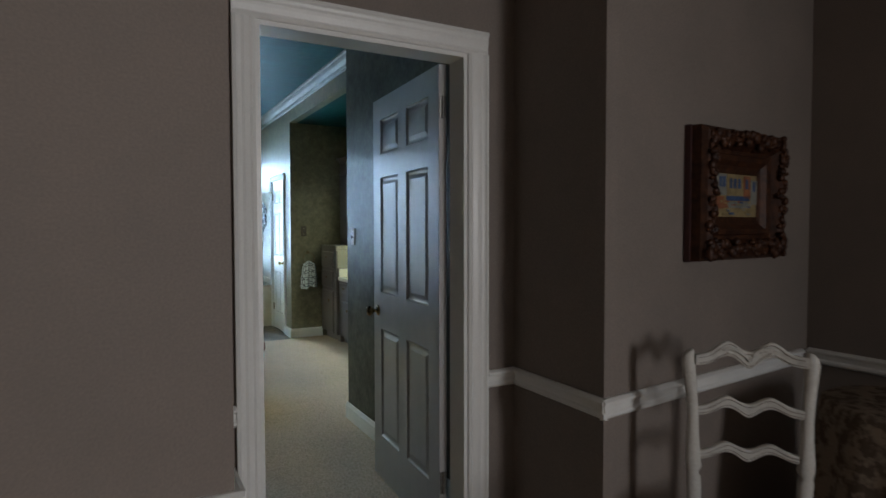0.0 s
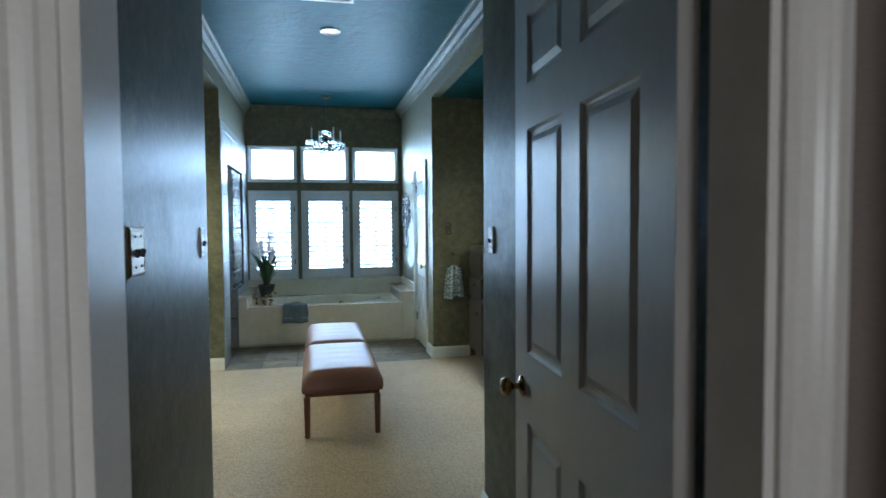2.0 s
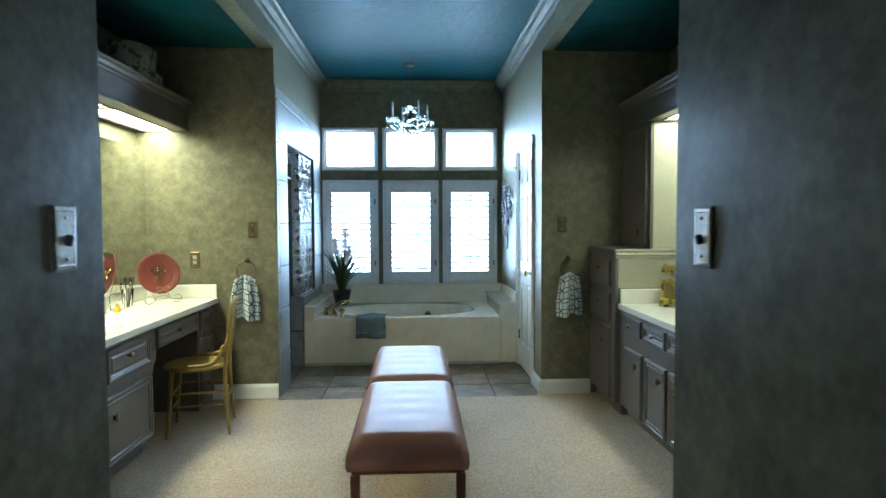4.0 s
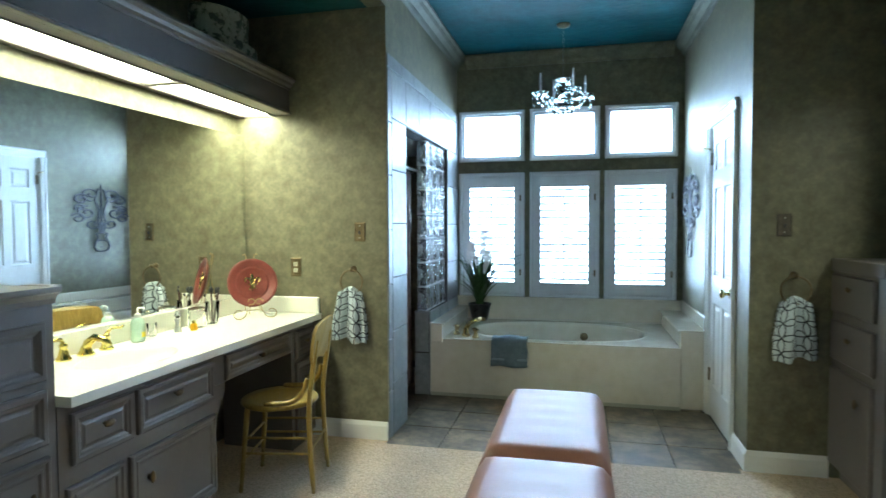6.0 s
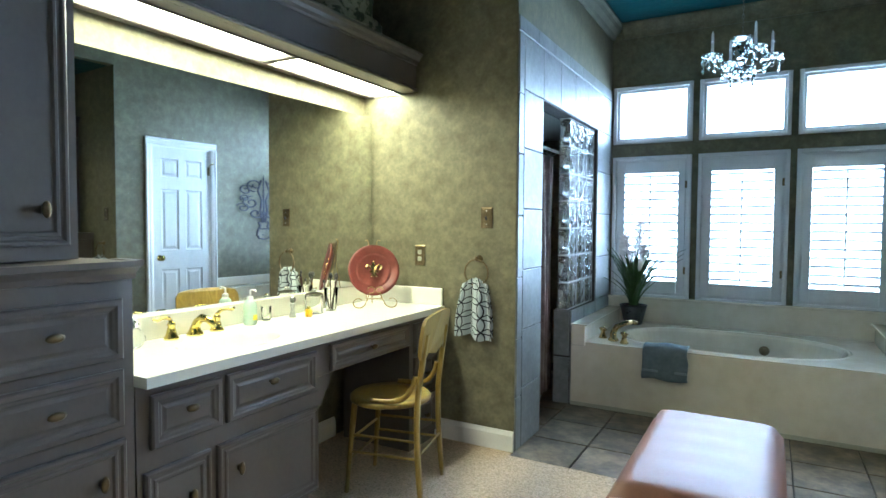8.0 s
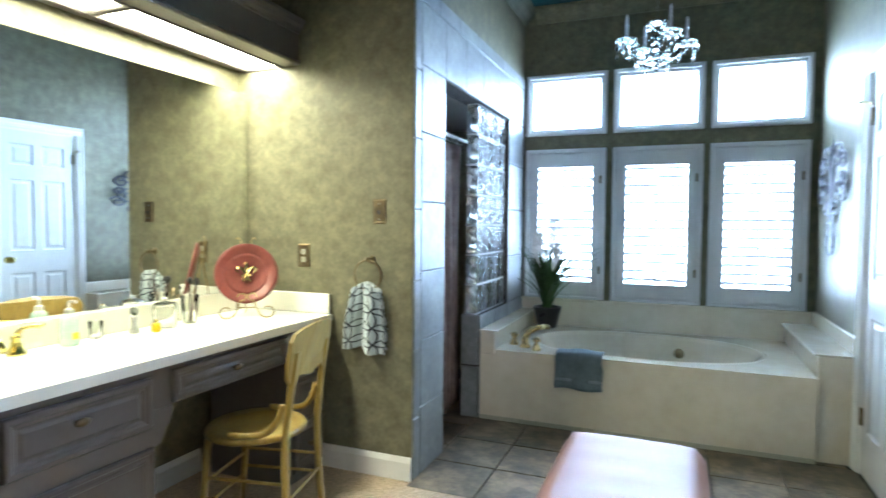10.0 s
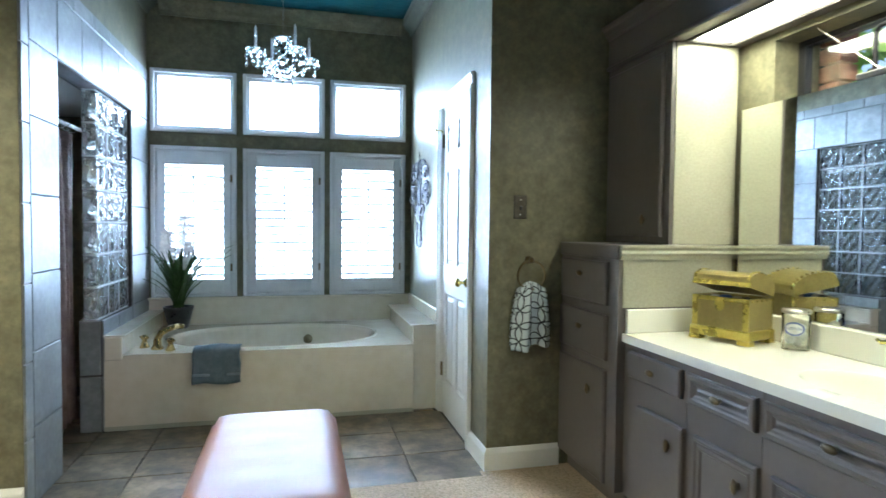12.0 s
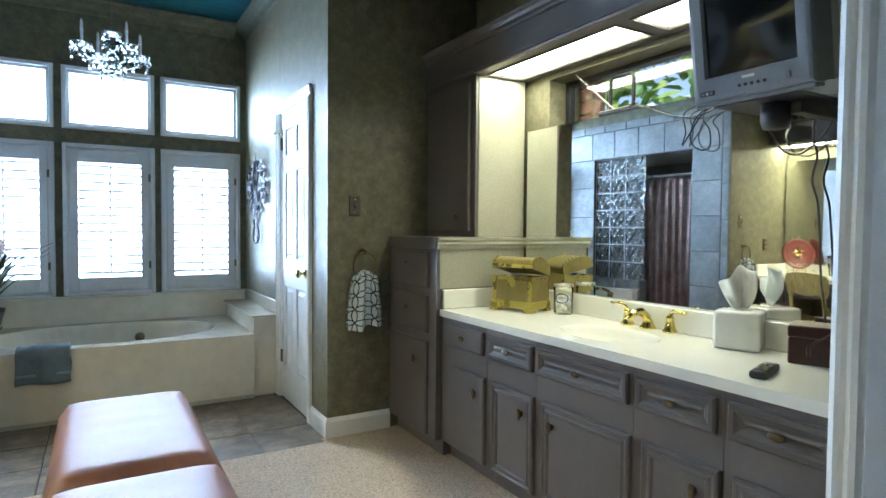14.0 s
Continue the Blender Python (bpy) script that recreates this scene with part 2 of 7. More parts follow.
M["jarglass"] = glassy("jar_glass", (0.98, 0.99, 0.97), 0.0, ior=1.12)
M["amber"] = surface("amber_liquid", (0.75, 0.42, 0.01), (0.80, 0.48, 0.02), 0.1, 5, 20, 0)
M["mint"] = surface("pale_mint_soap_bottle", (0.50, 0.68, 0.58), (0.56, 0.72, 0.62), 0.2, 5, 20, 0)
M["yellow"] = surface("yellow_print", (0.75, 0.60, 0.02), (0.80, 0.66, 0.04), 0.4, 5, 20, 0)
M["blueink"] = surface("blue_ink", (0.025, 0.055, 0.25), (0.03, 0.065, 0.28), 0.5, 5, 20, 0)
M["bluewrap"] = surface("blue_wrapper", (0.02, 0.09, 0.35), (0.05, 0.14, 0.45), 0.35, 20, 60, 0.2)
M["brick"] = surface("red_brown_outdoor_brick", (0.20, 0.09, 0.06), (0.30, 0.15, 0.10), 0.85, 8, 60, 0.4, per_piece=0.15)
M["vine"] = surface("sunlit_vine_leaf", (0.14, 0.28, 0.05), (0.30, 0.46, 0.12), 0.5, 20, 60, 0.1, per_piece=0.0)
M["lawn"] = surface("pale_outdoor_paving", (0.35, 0.34, 0.30), (0.45, 0.44, 0.40), 0.9, 1.5, 40, 0.3)
M["print_sky"] = surface("painted_ochre", (0.20, 0.15, 0.07), (0.32, 0.25, 0.12), 0.5, 20, 60, 0.2)
M["print_blue"] = surface("painted_blue", (0.03, 0.06, 0.14), (0.06, 0.10, 0.2), 0.5, 20, 60, 0.2)
M["print_wall"] = surface("painted_pale_facade", (0.14, 0.15, 0.14), (0.26, 0.26, 0.22), 0.5, 20, 60, 0.2)
M["print_red"] = surface("painted_rust", (0.18, 0.06, 0.03), (0.30, 0.12, 0.05), 0.5, 20, 60, 0.2)
M["hatbox"] = surface("green_and_cream_hat_box_paper", (0.06, 0.075, 0.05), (0.34, 0.33, 0.25), 0.6, 14, 60, 0.1, spread=(0.47, 0.53))
M["silver"] = surface("satin_silver_paper", (0.5, 0.5, 0.48), (0.6, 0.6, 0.58), 0.3, 8, 60, 0.05, metal=0.8)
M["panel_glow"] = glowing("fluorescent_diffuser", (0.97, 0.95, 0.60), 25.0)
M["panel_glow_soft"] = glowing("older_fluorescent_diffuser", (0.95, 0.96, 0.66), 14.0)
M["shower_glow"] = glowing("bright_warm_shower_lens", (1.0, 0.66, 0.30), 18.0)
M["bulb_glow"] = glowing("warm_halogen", (1.0, 0.58, 0.22), 0.95)

# ---- mesh helpers ----


def thing(name, label, category, m=None, group="", kind=""):
    ob = new(name)
    if m is not None:
        ob.matrix_basis = m
    return tagged(ob, label, category, group, kind)


def part(name, bm, material, parent=None, label="", smooth=False, m=None):
    me = bpy.data.meshes.new(name)
    if smooth:
        for f in bm.faces:
            f.smooth = True
    bm.to_mesh(me)
    bm.free()
    me.materials.append(M[material] if isinstance(material, str) else material)
    ob = new(name, me)
    if parent is not None:
        ob.parent = parent
    if m is not None:
        ob.matrix_basis = m
    if label:
        ob["label"] = label
    return ob


def structure(name, bm, material, label, category, smooth=False):
    return tagged(part(name, bm, material, None, label, smooth), label, category, "", "structure")


def box(x0, x1, y0, y1, z0, z1, bevel=0.0, bm=None, seg=1):
    own = bmesh.new()
    bmesh.ops.create_cube(own, size=1.0)
    for v in own.verts:
        v.co = Vector(((x0 + x1) / 2 + v.co.x * (x1 - x0), (y0 + y1) / 2 + v.co.y * (y1 - y0), (z0 + z1) / 2 + v.co.z * (z1 - z0)))
    if bevel:
        bmesh.ops.bevel(own, geom=own.edges[:], offset=bevel, segments=seg, affect="EDGES", profile=0.5)
    return joined(bm, own)


def joined(bm, own):
    if bm is None:
        return own
    me = bpy.data.meshes.new("tmp")
    own.to_mesh(me)
    own.free()
    bm.from_mesh(me)
    bpy.data.meshes.remove(me)
    return bm


def moved(bm, m):
    bmesh.ops.transform(bm, matrix=m, verts=bm.verts[:])
    return bm


def lathe(profile, segments=24, bm=None, m=None):
    """A turned shape from (radius, height) pairs, capped at both ends."""
    own = bmesh.new()
    rings = []
    for r, z in profile:
        rings.append([own.verts.new((max(r, 1e-4) * math.cos(2 * math.pi * i / segments), max(r, 1e-4) * math.sin(2 * math.pi * i / segments), z)) for i in range(segments)])
    for a, b in zip(rings, rings[1:]):
        for i in range(segments):
            j = (i + 1) % segments
            own.faces.new((a[i], a[j], b[j], b[i]))
    own.faces.new(rings[0][::-1])
    own.faces.new(rings[-1])
    if m is not None:
        moved(own, m)
    bmesh.ops.recalc_face_normals(own, faces=own.faces[:])
    return joined(bm, own)


def smooth_line(points, per=6):
    """A smooth curve through points."""
    p = [Vector(q) for q in points]
    p = [p[0] * 2 - p[1]] + p + [p[-1] * 2 - p[-2]]
    out = []
    for i in range(1, len(p) - 2):
        for k in range(per):
            t = k / per
            out.append(0.5 * (2 * p[i] + (p[i + 1] - p[i - 1]) * t + (2 * p[i - 1] - 5 * p[i] + 4 * p[i + 1] - p[i + 2]) * t * t + (3 * p[i] - p[i - 1] - 3 * p[i + 1] + p[i + 2]) * t ** 3))
    return out + [p[-2]]


def tube(points, r, bm=None, segments=8, r_end=None, close=False):
    """A round bar along points."""
    own = bmesh.new()
    pts = [Vector(p) for p in points]
    n = len(pts)
    rings, up = [], None
    for i, p in enumerate(pts):
        d = (pts[min(i + 1, n - 1)] - pts[max(i - 1, 0)]).normalized()
        if close:
            d = (pts[(i + 1) % n] - pts[(i - 1) % n]).normalized()
        if up is None:
            up = Vector((0, 0, 1)) if abs(d.z) < 0.9 else Vector((1, 0, 0))
        side = d.cross(up).normalized()
        up = side.cross(d).normalized()
        rad = r if r_end is None else r + (r_end - r) * i / max(1, n - 1)
        rings.append([own.verts.new(p + rad * (math.cos(2 * math.pi * k / segments) * side + math.sin(2 * math.pi * k / segments) * up)) for k in range(segments)])
    for i in range(n if close else n - 1):
        a, b = rings[i], rings[(i + 1) % n]
        for k in range(segments):
            j = (k + 1) % segments
            own.faces.new((a[k], a[j], b[j], b[k]))
    if not close:
        own.faces.new(rings[0])
        own.faces.new(rings[-1][::-1])
    bmesh.ops.recalc_face_normals(own, faces=own.faces[:])
    return joined(bm, own)


def nested(w, h, steps, bm=None, x=0.0, z=0.0, cap=True):
    """A rectangular front in the xz plane that faces -y, stepped inwards: steps are (inset, depth towards the viewer)."""
    own = bmesh.new()
    rings = []
    for inset, depth in steps:
        a, b = w / 2 - inset, h / 2 - inset
        rings.append([own.verts.new((x + sx * a, -depth, z + sz * b)) for sx, sz in ((-1, -1), (1, -1), (1, 1), (-1, 1))])
    for r, s in zip(rings, rings[1:]):
        for i in range(4):
            j = (i + 1) % 4
            own.faces.new((r[i], r[j], s[j], s[i]))
    own.faces.new(rings[-1])
    if cap:
        own.faces.new(rings[0][::-1])
    bmesh.ops.recalc_face_normals(own, faces=own.faces[:])
    if not cap and sum(f.normal.y for f in own.faces) > 0:
        bmesh.ops.reverse_faces(own, faces=own.faces[:])
    return joined(bm, own)


def extrude_profile(profile, p0, p1, out, bm=None):
    """A moulding from p0 to p1: profile is (reach along out, height) pairs, in order round the section."""
    own = bmesh.new()
    p0, p1, out = Vector(p0), Vector(p1), Vector(out)
    a = [own.verts.new(p0 + out * u + Vector((0, 0, v))) for u, v in profile]
    b = [own.verts.new(p1 + out * u + Vector((0, 0, v))) for u, v in profile]
    n = len(profile)
    for i in range(n):
        j = (i + 1) % n
        own.faces.new((a[i], a[j], b[j], b[i]))
    own.faces.new(a[::-1])
    own.faces.new(b)
    bmesh.ops.recalc_face_normals(own, faces=own.faces[:])
    return joined(bm, own)


def sphere(c, r, bm=None, u=12, v=8, scale=(1, 1, 1)):
    own = bmesh.new()
    bmesh.ops.create_uvsphere(own, u_segments=u, v_segments=v, radius=r)
    for w in own.verts:
        w.co = Vector((w.co.x * scale[0] + c[0], w.co.y * scale[1] + c[1], w.co.z * scale[2] + c[2]))
    return joined(bm, own)


EAST, WEST = pose(0, 0, 0, 0, 0, 90), pose(0, 0, 0, 0, 0, -90)
CX = 1.64
XL, XR, YE, YB = 0.61, 2.70, 8.87, 11.03
WL, WR = -0.44, 3.72
HI, LO = 3.0, 2.73

# ---- structure: floors, walls, ceilings ----
structure("floor_bedroom", box(-2.1, 4.1, -3.0, 3.53, -0.1, 0.0), "carpet", "beige cut-pile carpet in the dim bedroom", "carpet")
bm = box(-0.55, 4.0, 3.53, 8.81, -0.1, 0.0)
box(2.665, 4.0, 8.81, 8.87, -0.1, 0.0, bm=bm)
box(-0.55, 0.608, 8.81, 8.87, -0.1, 0.0, bm=bm)
structure("floor_carpet", bm, "carpet", "beige cut-pile carpet through the dressing area", "carpet")
floor_tiled = structure("floor_tiled", box(0.608, 2.665, 8.81, 8.87, -0.1, -0.012, bm=box(-0.55, 2.9, 8.87, 11.2, -0.1, -0.012)), "grout", "dark grouted bed under slate floor tiles", "tiled floor")
structure("ground", box(-60, 60, -60, 80, -0.45, -0.25), "lawn", "pale paving outside the windows", "ground")

# north wall with six window openings
COLS = ((0.665, 1.24), (1.35, 1.935), (2.04, 2.615))
bm = bmesh.new()
edges = [-0.51] + [v for c in COLS for v in c] + [3.0]
for i in range(0, 8, 2):
    box(edges[i], edges[i + 1], YB, YB + 0.16, 0, HI, bm=bm)
for a, b in COLS:
    for z0, z1 in ((0, 0.70), (1.845, 2.015), (2.44, HI)):
        box(a, b, YB, YB + 0.16, z0, z1, bm=bm)
structure("wall_north", bm, "faux", "olive sponge-painted wall round six windows", "wall")

# west niche wall: shower doorway and glass-block opening
bm = box(0.49, XL, YE + 0.12, 9.27, 0, 2.05)
box(0.49, XL, YE + 0.12, YB, 2.05, 2.45, bm=bm)
box(0.49, XL, 9.90, 10.55, 0, 0.675, bm=bm)
box(0.49, XL, 10.55, YB, 0, 2.05, bm=bm)
wall_shower = structure("wall_shower", bm, "grout", "grouted bed behind blue-grey shower wall tiles", "tiled wall")
structure("wall_niche_west", box(0.49, XL, YE + 0.12, YB, 2.45, HI), "faux", "olive sponge-painted wall above the shower tiles", "wall")

# east niche wall with the door opening
bm = box(XR, 2.79, YE + 0.12, 9.22, 0, HI)
box(XR, 2.79, 9.865, YB, 0, HI, bm=bm)
box(XR, 2.79, 9.22, 9.865, 2.05, HI, bm=bm)
structure("wall_niche_east", bm, "faux", "olive sponge-painted wall with a closed white door", "wall")

structure("wall_end_west", box(WL - 0.12, XL, YE, YE + 0.12, 0, HI), "faux", "olive sponge-painted end wall beside the vanity", "wall")
structure("wall_end_east", box(XR, WR + 0.25, YE, YE + 0.12, 0, HI), "faux", "olive sponge-painted end wall behind the tower cabinet", "wall")
structure("wall_vanity_west", box(WL - 0.12, WL, 6.23, YE, 0, LO + 0.1), "faux", "olive sponge-painted wall behind the mirror", "wall")
bm = box(WR, WR + 0.25, 5.38, YE, 0, 1.79)
box(WR, WR + 0.25, 5.38, YE, 2.06, LO + 0.1, bm=bm)
box(WR, WR + 0.25, 8.13, YE, 1.79, 2.06, bm=bm)
box(WR, WR + 0.25, 5.38, 6.62, 1.79, 2.06, bm=bm)
structure("wall_vanity_east", bm, "faux", "olive sponge-painted wall with a narrow high window", "wall")
bm = box(WL - 0.12, 0.10, 6.23, 6.35, 0, LO)
box(-0.02, 0.10, 5.50, 6.23, 0, LO, bm=bm)
box(-0.02, 0.93, 5.38, 5.50, 0, HI, bm=bm)
structure("wall_south_west", bm, "faux", "olive sponge-painted wall closing the west bay", "wall")
bm = box(3.05, WR, 6.25, 6.302, 0, LO)
box(2.93, 3.05, 6.22, 6.264, 0, LO, bm=bm)
box(2.93, 3.05, 5.58, 6.22, 2.05, LO, bm=bm)
box(2.40, WR, 5.38, 5.50, 0, HI, bm=bm)
structure("wall_south_east", bm, "faux", "olive sponge-painted wall round a closet doorway", "wall")
structure("wall_vestibule_west", box(0.93, 1.05, 3.65, 5.50, 0, HI), "fauxgrey", "darker, greyer sponge-painted passage wall with switches", "wall")
structure("wall_vestibule_east", box(2.28, 2.40, 3.65, 5.53, 0, HI), "fauxgrey", "darker, greyer sponge-painted passage wall with a switch", "wall")
bm = box(0.49, XL, 5.50, YE, LO, HI)
structure("fascia_west", bm, "faux", "olive sponge-painted drop above the west vanity bay", "wall")
structure("fascia_east", box(XR, 2.79, 5.50, YE, LO, HI), "faux", "olive sponge-painted drop above the east vanity bay", "wall")
structure("ceiling_main", box(0.49, 2.79, 3.55, YB + 0.16, HI, HI + 0.1), "teal", "glossy teal-painted high ceiling", "ceiling")
structure("ceiling_bay_west", box(WL - 0.12, 0.49, 5.38, YE, LO, LO + 0.1), "teal", "teal-painted lower ceiling over the west vanity", "ceiling")
structure("ceiling_bay_east", box(2.79, WR + 0.25, 5.50, YE, LO, LO + 0.1), "teal", "teal-painted lower ceiling over the east vanity", "ceiling")

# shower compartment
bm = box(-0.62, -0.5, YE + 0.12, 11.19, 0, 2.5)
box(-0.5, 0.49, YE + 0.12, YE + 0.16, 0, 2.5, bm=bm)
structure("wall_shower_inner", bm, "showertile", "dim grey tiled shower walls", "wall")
structure("ceiling_shower", box(-0.5, 0.488, YE + 0.16, 11.03, 2.062, 2.162), "plain", "plain shower ceiling", "ceiling")

# bedroom shell
DW = 3.53
CORNER = (1.06, 2.85)
bm = box(0.49, 1.25, DW, DW + 0.12, 0, HI)
box(2.103, 2.6, DW, DW + 0.12, 0, HI, bm=bm)
box(1.25, 2.103, DW, DW + 0.12, 2.12, HI, bm=bm)
structure("wall_doorway", bm, "taupe", "taupe wall round the bathroom doorway", "wall")
structure("wall_bedroom_west", box(-2.1, CORNER[0], CORNER[1], DW, 0, HI), "taupe", "plain taupe bedroom wall beside the doorway", "wall")
a = math.degrees(math.atan2(0.17, 1.53))
bm = box(0.06, 1.75, 0, 0.5, 0, HI)
moved(bm, pose(2.34, 2.98, 0, 0, 0, a))
box(2.34, 2.402, 2.98, DW, 0, HI, bm=bm)
structure("wall_bedroom_picture", bm, "taupe", "taupe bedroom wall behind the framed picture", "wall")
structure("wall_bedroom_east", box(3.9, 4.05, -3.0, 3.4, 0, HI), "taupe", "shadowed taupe bedroom wall beyond the chair", "wall")
structure("wall_bedroom_outer", box(-2.22, -2.1, -3.12, 3.0, 0, HI), "taupe", "plain taupe wall closing the bedroom", "wall")
# Opening made for the fill lamp; no window is known in this wall.
bm = box(-2.1, 2.80, -3.12, -3.0, 0, HI)
box(3.90, 4.05, -3.12, -3.0, 0, HI, bm=bm)
box(2.80, 3.90, -3.12, -3.0, 0, 0.9, bm=bm)
box(2.80, 3.90, -3.12, -3.0, 2.3, HI, bm=bm)
structure("wall_bedroom_south", bm, "taupe", "plain taupe bedroom wall with an unseen opening for the fill light", "wall")
structure("ceiling_bedroom", box(-2.22, 4.05, -3.12, DW, HI, HI + 0.1), "plain", "plain bedroom ceiling", "ceiling")
structure("roof", box(-2.4, 4.2, -3.3, 11.3, HI + 0.14, HI + 0.2), "plain", "flat cover over the rooms", "roof")

# ---- mouldings ----
CROWN = [(0, 0), (0, 0.115), (0.095, 0.115), (0.095, 0.10), (0.075, 0.09), (0.06, 0.062), (0.03, 0.035), (0.022, 0.012), (0.012, 0.0)]
M["crown"] = surface("grey_green_crown_paint", (0.115, 0.118, 0.088), (0.17, 0.173, 0.132), 0.5, 5, 100, 0.05, spec=0.09)
structure("crown_west", extrude_profile(CROWN, (XL, 5.5, HI - 0.116), (XL, YB, HI - 0.116), (1, 0, 0)), "crown", "pale stepped crown moulding", "crown moulding")
structure("crown_east", extrude_profile(CROWN, (XR, 5.5, HI - 0.116), (XR, YB, HI - 0.116), (-1, 0, 0)), "crown", "pale stepped crown moulding", "crown moulding")
structure("crown_north", extrude_profile(CROWN, (XL + 0.096, YB, HI - 0.116), (XR - 0.096, YB, HI - 0.116), (0, -1, 0)), "faux", "olive-painted crown moulding over the windows", "crown moulding")
BASE = [(0, 0), (0, 0.115), (0.006, 0.115), (0.012, 0.10), (0.016, 0.09), (0.016, 0)]


def baseboard(name, p0, p1, out, label="white-painted baseboard at the foot of the wall"):
    structure(name, extrude_profile(BASE, p0, p1, out), "white", label, "baseboard")


baseboard("baseboard_end_west", (0.10, YE, 0), (XL, YE, 0), (0, -1, 0))
baseboard("baseboard_knee", (WL, 7.84, 0), (WL, 8.56, 0), (1, 0, 0))
baseboard("baseboard_end_east", (XR, YE, 0), (3.10, YE, 0), (0, -1, 0))
baseboard("baseboard_niche_east", (XR, YE - 0.016, 0), (XR, 9.15, 0), (-1, 0, 0))
baseboard("baseboard_vestibule_east", (2.28, 3.655, 0), (2.28, 5.546, 0), (-1, 0, 0))
baseboard("baseboard_vestibule_west", (1.05, 3.655, 0), (1.05, 5.5, 0), (1, 0, 0))
RAIL = [(0, 0), (0, 0.075), (0.012, 0.075), (0.026, 0.066), (0.026, 0.058), (0.014, 0.05), (0.012, 0.028), (0.02, 0.02), (0.02, 0.01), (0.008, 0.0)]
RZ = 0.715
bm = extrude_profile(RAIL, (CORNER[0] + 0.026, DW, RZ), (1.172, DW, RZ), (0, -1, 0))
structure("chair_rail_doorway_west", bm, "white", "white chair rail ending at the door casing", "chair rail")
structure("chair_rail_doorway_east", extrude_profile(RAIL, (2.196, DW, RZ), (2.34, DW, RZ), (0, -1, 0)), "white", "white chair rail beside the door casing", "chair rail")
structure("chair_rail_return", extrude_profile(RAIL, (2.34, 2.96, RZ), (2.34, DW - 0.027, RZ), (-1, 0, 0)), "white", "white chair rail on the return wall", "chair rail")
d = Vector((math.cos(radians(a)), math.sin(radians(a)), 0))
n = Vector((d.y, -d.x, 0))
p0 = Vector((2.34, 2.98, RZ))
structure("chair_rail_picture", extrude_profile(RAIL, p0 - d * 0.022, p0 + d * 1.50, n), "white", "white chair rail below the framed picture", "chair rail")
structure("chair_rail_east", extrude_profile(RAIL, (3.9, 0.5, RZ), (3.9, 3.14, RZ), (-1, 0, 0)), "white", "white chair rail in the shadowed corner", "chair rail")
structure("chair_rail_west", extrude_profile(RAIL, (-1.5, CORNER[1], RZ), (CORNER[0] + 0.02, CORNER[1], RZ), (0, -1, 0)), "white", "white chair rail beside the doorway", "chair rail")
structure("chair_rail_return_west", extrude_profile(RAIL, (CORNER[0], CORNER[1] + 0.002, RZ), (CORNER[0], DW - 0.002, RZ), (1, 0, 0)), "white", "white chair rail turning into the doorway recess", "chair rail")


# ---- doors ----
def casing_piece(w, length, bm=None):
    """A fluted casing leg: stands on z = 0 along z, faces -y, its outer edge at x = 0 and its inner edge at x = w."""
    prof = [(0, 0), (0, 0.022), (0.012, 0.026), (0.020, 0.020), (0.030, 0.017), (0.040, 0.020), (0.052, 0.016), (w - 0.02, 0.013), (w - 0.012, 0.016), (w, 0.010), (w, 0)]
    own = bmesh.new()
    lo = [own.verts.new((u, -v, 0)) for u, v in prof]
    hi = [own.verts.new((u, -v, length)) for u, v in prof]
    k = len(prof)
    for i in range(k):
        j = (i + 1) % k
        own.faces.new((lo[i], lo[j], hi[j], hi[i]))
    own.faces.new(lo[::-1])
    own.faces.new(hi)
    bmesh.ops.recalc_face_normals(own, faces=own.faces[:])
    return joined(bm, own)


def casing(name, width, top, w, m, label, depth=0.12, w0=None):
    """Casing and jamb of a doorway whose opening starts at x = 0, in a wall whose face is y = 0 and which goes back to y = depth."""
    root = thing(name, label, "door frame", m, kind="structure")
    w0 = w0 or w
    left = casing_piece(w0, top)
    moved(left, Matrix.Translation((-w0, 0, 0)))
    part("casing", left, "white", root)
    right = casing_piece(w, top)
    moved(right, Matrix.Translation((width + w, 0, 0)) @ Matrix.Diagonal((-1, 1, 1, 1)))
    bmesh.ops.reverse_faces(right, faces=right.faces[:])
    part("casing", right, "white", root)
    head = casing_piece(w, width + w + w0)
    moved(head, Matrix.Translation((-w0, 0, top + w)) @ pose(0, 0, 0, 0, 90, 0))
    part("head_casing", head, "white", root)
    bm = box(0, 0.018, 0, depth, 0, top - 0.018)
    box(width - 0.018, width, 0, depth, 0, top - 0.018, bm=bm)
    box(0, width, 0, depth, top - 0.018, top, bm=bm)
    part("jamb", bm, "white", root)
    return root


def knob_parts(root, x, y, z, side, material="brass"):
    """A turned knob with its rose, sticking out along -y (side -1) or +y (side 1)."""
    bm = lathe([(0.030, 0), (0.030, 0.004), (0.024, 0.008), (0.010, 0.012), (0.009, 0.028), (0.014, 0.034), (0.026, 0.042), (0.028, 0.052), (0.022, 0.062), (0.004, 0.066)], 20)
    moved(bm, Matrix.Translation((x, y, z)) @ pose(0, 0, 0, 90 if side < 0 else -90, 0, 0))
    part("door_knob", bm, material, root, "polished brass knob", True)


